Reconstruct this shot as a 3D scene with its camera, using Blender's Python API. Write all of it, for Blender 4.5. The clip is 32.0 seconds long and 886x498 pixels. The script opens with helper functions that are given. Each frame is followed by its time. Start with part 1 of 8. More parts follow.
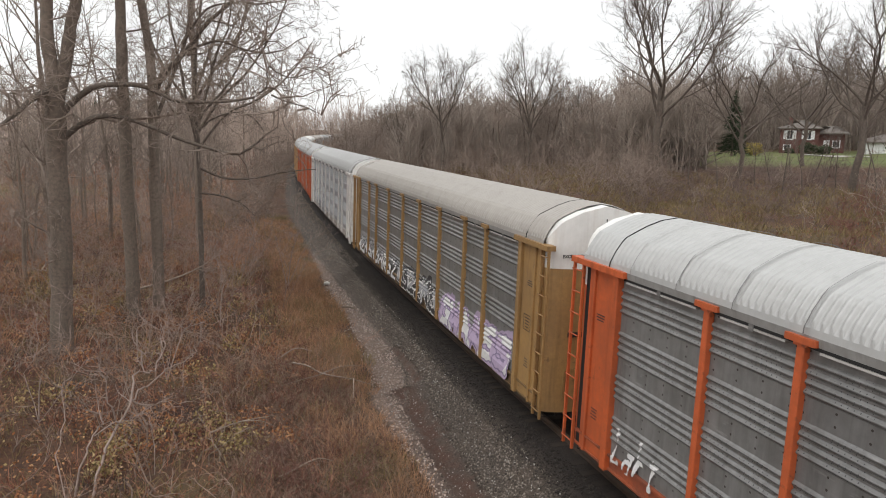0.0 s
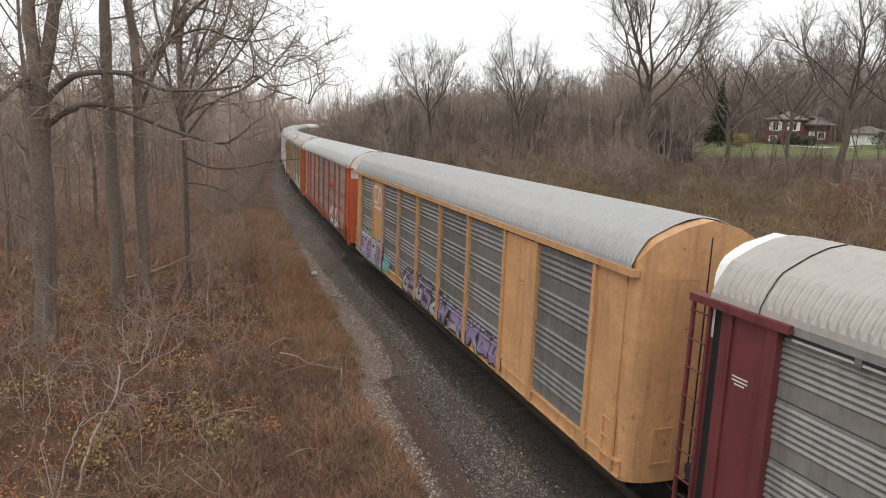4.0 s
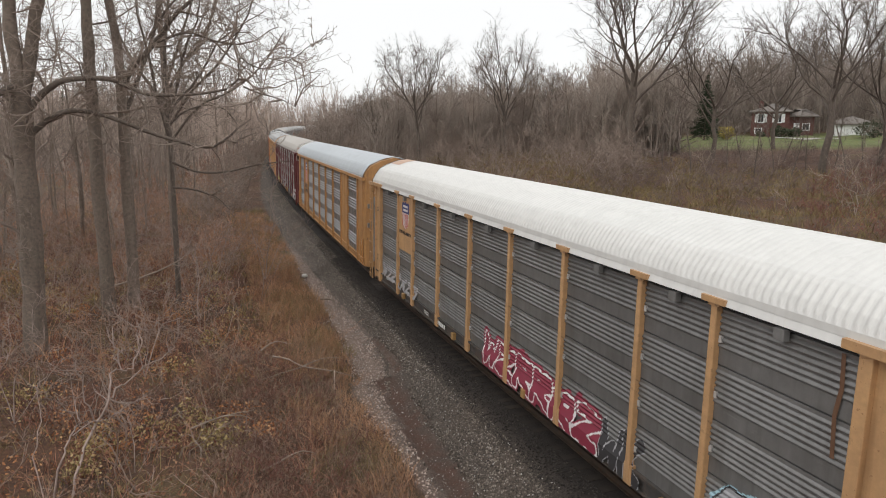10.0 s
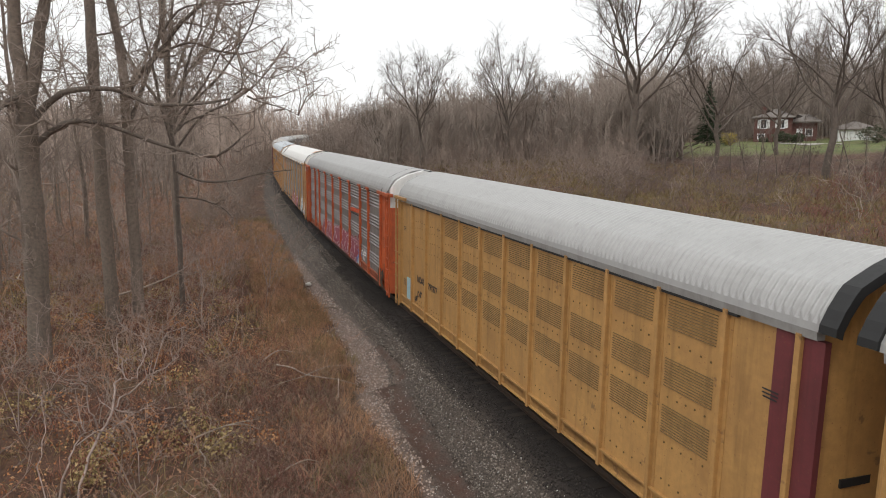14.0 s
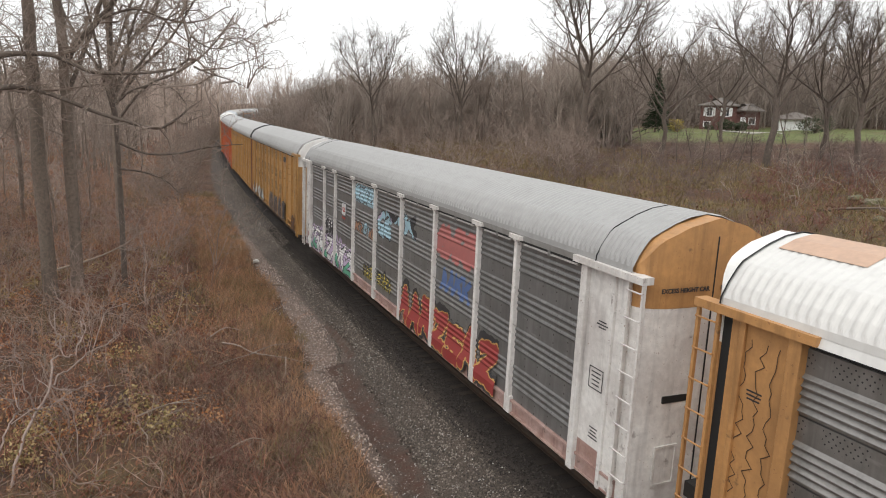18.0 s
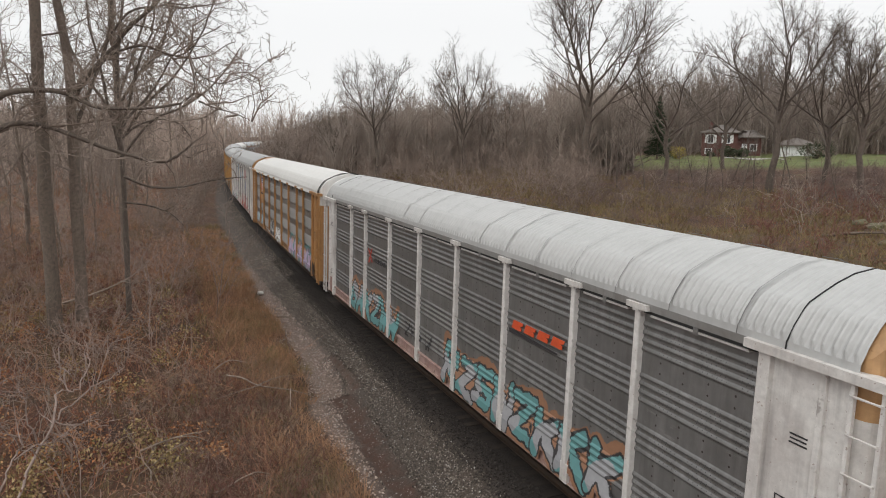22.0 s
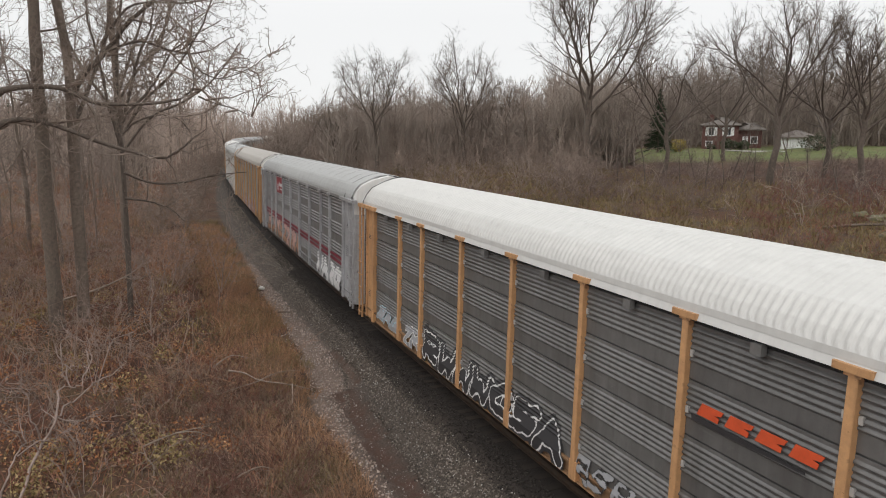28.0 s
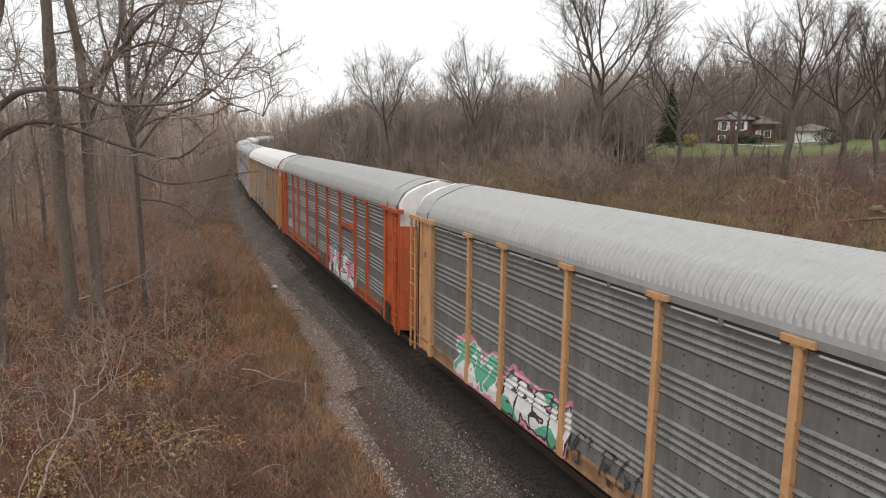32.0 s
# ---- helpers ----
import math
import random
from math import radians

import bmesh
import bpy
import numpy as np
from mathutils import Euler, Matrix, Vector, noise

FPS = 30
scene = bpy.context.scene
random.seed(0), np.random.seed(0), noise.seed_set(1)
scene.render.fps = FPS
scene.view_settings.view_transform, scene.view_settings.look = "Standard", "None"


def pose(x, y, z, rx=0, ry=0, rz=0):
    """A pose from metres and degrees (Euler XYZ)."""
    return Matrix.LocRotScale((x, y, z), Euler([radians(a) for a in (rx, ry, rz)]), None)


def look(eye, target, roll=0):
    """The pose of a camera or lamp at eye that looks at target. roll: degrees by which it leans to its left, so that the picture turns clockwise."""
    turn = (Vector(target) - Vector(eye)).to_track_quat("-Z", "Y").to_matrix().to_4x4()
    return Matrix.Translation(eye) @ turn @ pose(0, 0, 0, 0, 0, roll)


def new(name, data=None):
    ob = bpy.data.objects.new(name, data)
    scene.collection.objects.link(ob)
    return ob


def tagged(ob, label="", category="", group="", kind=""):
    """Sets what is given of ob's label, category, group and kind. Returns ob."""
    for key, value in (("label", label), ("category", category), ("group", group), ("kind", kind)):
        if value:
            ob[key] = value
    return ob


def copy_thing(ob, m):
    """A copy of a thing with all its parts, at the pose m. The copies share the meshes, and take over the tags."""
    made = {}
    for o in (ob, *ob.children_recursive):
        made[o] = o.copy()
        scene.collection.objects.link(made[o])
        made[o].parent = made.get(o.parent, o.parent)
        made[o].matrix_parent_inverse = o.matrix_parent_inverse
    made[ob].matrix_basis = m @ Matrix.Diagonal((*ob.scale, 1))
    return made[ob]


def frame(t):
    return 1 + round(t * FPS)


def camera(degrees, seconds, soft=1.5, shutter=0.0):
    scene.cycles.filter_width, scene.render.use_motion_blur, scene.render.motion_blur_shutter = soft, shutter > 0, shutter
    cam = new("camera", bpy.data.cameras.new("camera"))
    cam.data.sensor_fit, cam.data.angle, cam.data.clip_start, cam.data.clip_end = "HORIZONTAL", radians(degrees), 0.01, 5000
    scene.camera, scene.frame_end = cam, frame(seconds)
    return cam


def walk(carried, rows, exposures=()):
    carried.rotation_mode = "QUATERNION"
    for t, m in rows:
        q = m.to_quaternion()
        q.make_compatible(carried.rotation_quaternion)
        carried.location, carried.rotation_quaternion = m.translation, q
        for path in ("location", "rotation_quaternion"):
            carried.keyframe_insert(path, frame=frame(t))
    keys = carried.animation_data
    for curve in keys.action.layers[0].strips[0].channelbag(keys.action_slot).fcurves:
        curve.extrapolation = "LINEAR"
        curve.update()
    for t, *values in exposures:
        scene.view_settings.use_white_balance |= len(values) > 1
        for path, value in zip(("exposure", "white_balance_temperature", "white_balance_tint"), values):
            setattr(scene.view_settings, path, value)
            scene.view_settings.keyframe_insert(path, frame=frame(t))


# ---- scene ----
EYE = (0.0, 0.0, 7.85)
LENS = 65.0
# seconds, tilt, lean, turn of the hand-held camera, which stays on one spot
CAM_ROWS = [
    (0.0, 80.35, -0.82, 4.88),
    (0.5, 80.31, -0.66, 4.81),
    (1.0, 80.26, -0.49, 4.72),
    (1.5, 80.11, -0.28, 3.79),
    (2.0, 80.03, -0.45, 3.14),
    (2.5, 79.89, -0.83, 3.37),
    (3.0, 79.88, -0.68, 3.67),
    (3.5, 79.55, -0.89, 3.80),
    (5.5, 79.58, -1.15, 3.97),
    (6.0, 79.30, -1.00, 3.81),
    (6.5, 79.46, -0.71, 3.60),
    (7.0, 79.60, -0.42, 2.93),
    (7.5, 79.95, -0.37, 2.98),
    (8.0, 79.99, -0.56, 3.42),
    (8.5, 79.44, -0.18, 3.36),
    (9.0, 79.50, -0.09, 3.47),
    (9.5, 79.64, 0.11, 3.33),
    (10.0, 79.49, 0.14, 2.86),
    (10.5, 79.79, 0.42, 2.82),
    (11.0, 79.95, 0.03, 3.18),
    (11.5, 80.05, 0.05, 3.23),
    (12.0, 80.18, -0.18, 3.11),
    (12.5, 80.06, -0.35, 2.78),
    (13.0, 80.20, -0.13, 2.61),
    (13.5, 80.26, 0.14, 2.77),
    (15.5, 79.19, 1.33, 3.79),
    (16.0, 79.07, -0.52, 1.42),
    (16.5, 78.82, -0.95, -1.10),
    (17.0, 78.17, -1.53, -2.87),
    (17.5, 77.82, -1.79, -2.42),
    (18.0, 78.45, -1.22, -0.72),
    (18.5, 79.31, -0.85, -0.03),
    (19.0, 80.10, -0.83, 0.43),
    (19.5, 80.15, -0.20, 0.87),
    (20.0, 80.10, -0.53, 0.99),
    (20.5, 80.42, -0.01, 0.00),
    (21.0, 80.57, -0.65, -0.25),
    (21.5, 80.48, -0.19, -0.50),
    (22.0, 80.88, -0.50, -0.51),
    (22.5, 80.85, -0.59, -0.66),
    (23.0, 79.66, -0.51, -0.42),
    (23.5, 79.13, -0.73, 0.14),
    (24.0, 79.37, -0.56, 0.27),
    (24.5, 79.41, -0.47, 0.07),
    (25.0, 79.55, -0.26, -0.04),
    (25.5, 80.04, 0.29, 0.03),
    (27.5, 80.10, -0.21, -0.29),
    (28.0, 80.41, -0.18, -0.50),
    (28.5, 80.41, -0.25, -0.33),
    (29.0, 80.63, -0.42, -0.18),
    (29.5, 80.61, -0.46, -0.02),
    (30.0, 80.11, -0.32, 0.21),
    (30.5, 80.04, -0.04, 0.32),
    (31.0, 80.08, 0.07, 0.37),
    (31.5, 80.17, 0.22, 0.56),
    (32.0, 80.21, 0.43, 0.37),
]
# the picture brightens and darkens a little as light and dark cars pass
EXPOSURES = [(0.0, -0.01), (2.0, 0.04), (3.0, -0.01), (7.0, 0.12), (8.0, 0.09), (9.0, -0.01), (11.0, -0.09), (13.0, -0.01), (16.0, -0.03), (17.0, -0.04), (18.0, 0.12), (19.0, 0.07), (20.0, -0.11), (22.0, -0.16), (23.5, -0.06), (25.0, 0.04), (28.0, -0.2), (29.0, -0.26), (30.0, -0.14), (32.0, -0.01)]
cam = camera(LENS, 32.0, soft=1.0, shutter=0.0)
walk(cam, [(t, pose(*EYE, a, b, c)) for t, a, b, c in CAM_ROWS], EXPOSURES)

# ---- overcast daylight ----
world = bpy.data.worlds.new("overcast_sky")
scene.world = world
world.use_nodes = True
wn, wl = world.node_tree.nodes, world.node_tree.links
sky = wn.new("ShaderNodeTexSky")
sky.sky_type, sky.sun_disc = "NISHITA", False
sky.sun_elevation, sky.sun_rotation = radians(32), radians(200)
sky_bg = wn["Background"]
sky_bg.inputs["Strength"].default_value = 0.10
wl.new(sky.outputs[0], sky_bg.inputs["Color"])
cloud_bg = wn.new("ShaderNodeBackground")
cloud_noise = wn.new("ShaderNodeTexNoise")
cloud_noise.inputs["Scale"].default_value = 2.2
cloud_noise.inputs["Detail"].default_value = 4
cloud_ramp = wn.new("ShaderNodeValToRGB")
cloud_ramp.color_ramp.elements[0].color = (0.92, 0.925, 0.93, 1)
cloud_ramp.color_ramp.elements[1].color = (1.0, 1.0, 1.0, 1)
cloud_co = wn.new("ShaderNodeTexCoord")
wl.new(cloud_co.outputs["Generated"], cloud_noise.inputs["Vector"])
wl.new(cloud_noise.outputs["Fac"], cloud_ramp.inputs[0])
wl.new(cloud_ramp.outputs[0], cloud_bg.inputs["Color"])
# an overcast sky is brighter overhead than at the horizon
cloud_up = wn.new("ShaderNodeSeparateXYZ")
wl.new(cloud_co.outputs["Generated"], cloud_up.inputs[0])
cloud_lift = wn.new("ShaderNodeMapRange")
cloud_lift.inputs[1].default_value, cloud_lift.inputs[2].default_value = 0.15, 0.95
cloud_lift.inputs[3].default_value, cloud_lift.inputs[4].default_value = 1.12, 1.56
wl.new(cloud_up.outputs[2], cloud_lift.inputs[0])
wl.new(cloud_lift.outputs[0], cloud_bg.inputs["Strength"])
sky_mix = wn.new("ShaderNodeMixShader")
sky_mix.inputs[0].default_value = 0.96
wl.new(sky_bg.outputs[0], sky_mix.inputs[1])
wl.new(cloud_bg.outputs[0], sky_mix.inputs[2])
wl.new(sky_mix.outputs[0], wn["World Output"].inputs["Surface"])
sun = new("sun", bpy.data.lights.new("sun", "SUN"))
sun.data.energy, sun.data.angle, sun.data.color = 0.7, radians(25), (1.0, 0.97, 0.92)
sun.matrix_world = look((0, 0, 60), (22, 40, 0))
scene.view_settings.exposure = 0.0

# ---- track line: straight-ish curve to the right, arc length 0 abreast of the camera ----
HEAD, OFFSET = -0.4141, 7.813
KNOTS = ((-80, 0.0007), (-20, 0.0008), (30, 0.00103), (80, 0.00077), (140, 0.0012), (200, 0.0022), (900, 0.0022))
STEP = 0.5
_S = np.arange(-160, 900, STEP)
_K = np.interp(_S, [k[0] for k in KNOTS], [k[1] for k in KNOTS])
_H = np.cumsum(_K) * STEP
_i0 = int(np.searchsorted(_S, 0))
_H = _H - _H[_i0] + HEAD
NEAR = 1.60     # half width of a car, out to the ladders
_X = np.cumsum(np.sin(_H)) * STEP
_Y = np.cumsum(np.cos(_H)) * STEP
_X = _X - _X[_i0] + OFFSET * math.cos(HEAD) + NEAR * math.cos(HEAD)
_Y = _Y - _Y[_i0] - OFFSET * math.sin(HEAD) - NEAR * math.sin(HEAD)
LEAN = 1.39     # the outer rail lies higher on the curve


def track(s):
    """x, y and heading (clockwise from +y) of the track's middle."""
    return (float(np.interp(s, _S, _X)), float(np.interp(s, _S, _Y)), float(np.interp(s, _S, _H)))


def beside(s, n, z=0.0):
    """A place n metres to the right of the track's middle."""
    x, y, h = track(s)
    return Vector((x + n * math.cos(h), y - n * math.sin(h), z))


def lateral(x, y):
    """Signed distance to the track's middle (right is positive) and arc length, for arrays."""
    x, y = np.asarray(x, float), np.asarray(y, float)
    best, arc = np.full(x.shape, 1e9), np.zeros(x.shape)
    side = np.zeros(x.shape)
    for i in range(0, len(_S), 8):
        dx, dy = x - _X[i], y - _Y[i]
        d = dx * dx + dy * dy
        m = d < best
        n = dx * math.cos(_H[i]) - dy * math.sin(_H[i])
        best, arc, side = np.where(m, d, best), np.where(m, _S[i], arc), np.where(m, n, side)
    return np.where(np.abs(side) > 25, np.sign(side) * np.sqrt(best), side), arc


PROFILE_N = (-400, -150, -60, -30, -14, -9, -6.5, -5.2, -4.4, -3.6, -2.9, -1.75, 1.75, 3.0, 5, 7.5, 12, 20, 32, 60, 90, 150, 300, 700)
PROFILE_Z = (4.0, 2.0, 0.6, 0.0, -0.45, -0.62, -0.70, -0.80, -0.92, -0.98, -0.82, -0.17, -0.17, -0.85, -1.0, -0.9, 0.5, 2.2, 3.0, 4.2, 5.1, 6.0, 7.5, 9.0)


def grass_edge(s):
    """Where the dead grass ends and the pale gravel begins, across the track."""
    return np.interp(s, (10, 15, 16.5, 18.5, 20.5, 23.5, 26.5, 31, 37, 52, 75, 120), (-4.4, -4.45, -4.5, -4.8, -4.6, -4.2, -3.9, -3.7, -3.8, -3.5, -3.85, -3.0))


def pale_edge(s):
    """Where the pale gravel ends towards the ballast."""
    return np.interp(s, (12, 15, 16.5, 18.5, 20.5, 22, 23.5, 26, 31, 37, 46, 60), (-4.2, -4.1, -4.0, -3.98, -3.75, -3.4, -3.05, -2.85, -2.95, -3.1, -3.3, -4.2))


def runnel(s, n):
    """How far a place lies in the shallow brown runnel that winds through the gravel."""
    mid = np.interp(s, (8, 14.5, 15.5, 17, 18.5, 19.5, 21.2, 23, 26), (-3.9, -3.8, -3.7, -3.57, -3.68, -3.63, -3.07, -2.85, -2.7))
    wide = np.interp(s, (8, 14.5, 15.5, 17, 18.5, 19.5, 21.2, 23, 26), (0.4, 0.4, 0.34, 0.36, 0.38, 0.33, 0.32, 0.14, 0.04)) + 0.04 * np.sin(s * 5.1)
    return np.clip((wide - np.abs(n - mid)) / 0.12 + 0.5, 0, 1) * np.clip((27 - s) / 3, 0, 1)


def ground_z(x, y):
    """Height of the ground, with its unevenness, and the place's distance from and along the track."""
    n, s = lateral(x, y)
    z = np.interp(n, PROFILE_N, PROFILE_Z)
    amp = np.where(np.abs(x) < 300, np.clip((np.abs(n) - 3.3) / 4, 0, 1), 0)
    lump = np.array([a and a * (0.35 * noise.noise((px * 0.22, py * 0.22, 0)) + 0.10 * noise.noise((px * 0.9, py * 0.9, 3))) for a, px, py in zip(amp.ravel(), np.ravel(x), np.ravel(y))])
    return z + lump.reshape(z.shape) - 0.10 * runnel(s, n), n, s

# ---- mesh helpers ----
class Geo:
    """Collects vertices and faces for one mesh."""

    def __init__(self):
        self.v, self.f = [], []

    def box(self, x0, x1, y0, y1, z0, z1):
        b = len(self.v)
        self.v += [(x0, y0, z0), (x1, y0, z0), (x1, y1, z0), (x0, y1, z0), (x0, y0, z1), (x1, y0, z1), (x1, y1, z1), (x0, y1, z1)]
        self.f += [(b, b + 3, b + 2, b + 1), (b + 4, b + 5, b + 6, b + 7), (b, b + 1, b + 5, b + 4), (b + 1, b + 2, b + 6, b + 5),
                   (b + 2, b + 3, b + 7, b + 6), (b + 3, b, b + 4, b + 7)]
        return self

    def bar(self, x0, x1, y0, y1, z0, z1, c=0.012):
        """An upright box with chamfered vertical edges."""
        ring = [(x0 + c, y0), (x1 - c, y0), (x1, y0 + c), (x1, y1 - c), (x1 - c, y1), (x0 + c, y1), (x0, y1 - c), (x0, y0 + c)]
        return self.prism(ring, z0, z1)

    def prism(self, ring, z0, z1):
        b, n = len(self.v), len(ring)
        self.v += [(x, y, z0) for x, y in ring] + [(x, y, z1) for x, y in ring]
        self.f += [tuple(range(b + n - 1, b - 1, -1)), tuple(range(b + n, b + 2 * n))]
        self.f += [(b + i, b + (i + 1) % n, b + n + (i + 1) % n, b + n + i) for i in range(n)]
        return self

    def sweep_x(self, outline, x0, x1, closed=True):
        """An outline in (y, z) drawn out along x."""
        b, n = len(self.v), len(outline)
        self.v += [(x0, y, z) for y, z in outline] + [(x1, y, z) for y, z in outline]
        self.f += [(b + i, b + (i + 1) % n, b + n + (i + 1) % n, b + n + i) for i in range(n if closed else n - 1)]
        if closed:
            self.f += [tuple(range(b + n - 1, b - 1, -1)), tuple(range(b + n, b + 2 * n))]
        return self

    def sheet(self, grid):
        """Rows of points joined into quads."""
        b, m = len(self.v), len(grid[0])
        for row in grid:
            self.v += [tuple(p) for p in row]
        for i in range(len(grid) - 1):
            for j in range(m - 1):
                a = b + i * m + j
                self.f.append((a, a + 1, a + m + 1, a + m))
        return self

    def tube(self, pts, radii, sides=5):
        b = len(self.v)
        ref = Vector((0.31, 0.52, 0.79))
        for i, p in enumerate(pts):
            d = (pts[min(i + 1, len(pts) - 1)] - pts[max(i - 1, 0)]).normalized()
            u = d.cross(ref).normalized()
            w = d.cross(u)
            for k in range(sides):
                a = 2 * math.pi * k / sides
                q = p + (u * math.cos(a) + w * math.sin(a)) * radii[i]
                self.v.append((q.x, q.y, q.z))
        for i in range(len(pts) - 1):
            for k in range(sides):
                a, c = b + i * sides + k, b + i * sides + (k + 1) % sides
                self.f.append((a, c, c + sides, a + sides))
        return self

    def disc_y(self, x, y0, y1, z, r, sides=16):
        b = len(self.v)
        for y in (y0, y1):
            self.v += [(x + r * math.cos(2 * math.pi * i / sides), y, z + r * math.sin(2 * math.pi * i / sides)) for i in range(sides)]
        self.f += [(b + i, b + sides + i, b + sides + (i + 1) % sides, b + (i + 1) % sides) for i in range(sides)]
        self.f += [tuple(range(b, b + sides)), tuple(range(b + 2 * sides - 1, b + sides - 1, -1))]
        return self

    def mesh(self, name, *materials, smooth=False):
        me = bpy.data.meshes.new(name)
        me.from_pydata(self.v, [], self.f)
        for m in materials:
            me.materials.append(m)
        if smooth:
            me.shade_smooth()
        me.update()
        return me


def put(name, me, parent=None, label="", at=None):
    """Links a mesh as one object, under a thing or a part if given."""
    ob = new(name, me)
    if parent is not None:
        ob.parent = parent
    if at is not None:
        ob.matrix_basis = at if isinstance(at, Matrix) else Matrix.Translation(at)
    if label:
        ob["label"] = label
    return ob


def part(name, geo, material, parent, label="", at=None, smooth=False):
    return put(name, geo.mesh(name, material, smooth=smooth), parent, label, at)


# ---- materials ----
RUST = (0.16, 0.075, 0.035)


def mixed(nt, fac, a, b, mode="MIX"):
    m = nt.nodes.new("ShaderNodeMix")
    m.data_type, m.blend_type = "RGBA", mode
    for sock, val in ((m.inputs[0], fac), (m.inputs[6], a), (m.inputs[7], b)):
        if hasattr(val, "links"):
            nt.links.new(val, sock)
        else:
            sock.default_value = val if isinstance(val, (int, float)) else (*val, 1)
    return m.outputs[2]


def noise_of(nt, vec, scale, detail=4, rough=0.6, stretch=None):
    if stretch:
        mp = nt.nodes.new("ShaderNodeMapping")
        mp.inputs["Scale"].default_value = stretch
        nt.links.new(vec, mp.inputs["Vector"])
        vec = mp.outputs[0]
    n = nt.nodes.new("ShaderNodeTexNoise")
    n.inputs["Scale"].default_value, n.inputs["Detail"].default_value, n.inputs["Roughness"].default_value = scale, detail, rough
    nt.links.new(vec, n.inputs["Vector"])
    return n.outputs["Fac"]


def ramp_of(nt, fac, lo, hi, a=0.0, b=1.0):
    r = nt.nodes.new("ShaderNodeMapRange")
    r.inputs[1].default_value, r.inputs[2].default_value, r.inputs[3].default_value, r.inputs[4].default_value = lo, hi, a, b
    nt.links.new(fac, r.inputs[0])
    return r.outputs[0]


def calc(nt, op, a, b=0.0, c=0.0):
    m = nt.nodes.new("ShaderNodeMath")
    m.operation = op
    for sock, val in zip(m.inputs, (a, b, c)):
        if hasattr(val, "links"):
            nt.links.new(val, sock)
        else:
            sock.default_value = val
    return m.outputs[0]


def pierced(nt, vec, col, z_start, period, lo, hi, radius):
    """Rows of small round holes in the flat bands of a side sheet."""
    sep = nt.nodes.new("ShaderNodeSeparateXYZ")
    nt.links.new(vec, sep.inputs[0])
    x, z = sep.outputs[0], sep.outputs[2]
    band = calc(nt, "FRACT", calc(nt, "DIVIDE", calc(nt, "SUBTRACT", z, z_start), period))
    inside = calc(nt, "MULTIPLY", calc(nt, "GREATER_THAN", band, lo), calc(nt, "LESS_THAN", band, hi))
    row = calc(nt, "DIVIDE", z, 0.058)
    odd = calc(nt, "MULTIPLY", calc(nt, "MODULO", calc(nt, "FLOOR", row), 2.0), 0.5)
    fx = calc(nt, "MULTIPLY", calc(nt, "SUBTRACT", calc(nt, "FRACT", calc(nt, "ADD", calc(nt, "DIVIDE", x, 0.10), odd)), 0.5), 0.10)
    fz = calc(nt, "MULTIPLY", calc(nt, "SUBTRACT", calc(nt, "FRACT", row), 0.5), 0.058)
    d = calc(nt, "SQRT", calc(nt, "ADD", calc(nt, "MULTIPLY", fx, fx), calc(nt, "MULTIPLY", fz, fz)))
    # holes stand in clusters along the sheet
    cluster = calc(nt, "GREATER_THAN", calc(nt, "FRACT", calc(nt, "DIVIDE", x, 0.9)), 0.28)
    inside = calc(nt, "MULTIPLY", inside, cluster)
    return mixed(nt, calc(nt, "MULTIPLY", inside, calc(nt, "LESS_THAN", d, radius)), col, (0.06, 0.06, 0.06))


def studded(nt, vec, col):
    """Two lines of dark screw heads along each flat band between the ribs."""
    sep = nt.nodes.new("ShaderNodeSeparateXYZ")
    nt.links.new(vec, sep.inputs[0])
    x, z = sep.outputs[0], sep.outputs[2]
    band = calc(nt, "FRACT", calc(nt, "DIVIDE", calc(nt, "SUBTRACT", z, 1.335), 0.93))
    dz = calc(nt, "MULTIPLY", calc(nt, "SUBTRACT", calc(nt, "ABSOLUTE", calc(nt, "SUBTRACT", band, 0.81)), 0.10), 0.93)
    dx = calc(nt, "MULTIPLY", calc(nt, "SUBTRACT", calc(nt, "FRACT", calc(nt, "DIVIDE", x, 0.55)), 0.5), 0.55)
    d = calc(nt, "SQRT", calc(nt, "ADD", calc(nt, "MULTIPLY", dx, dx), calc(nt, "MULTIPLY", dz, dz)))
    return mixed(nt, calc(nt, "LESS_THAN", d, 0.020), col, (0.05, 0.04, 0.035))


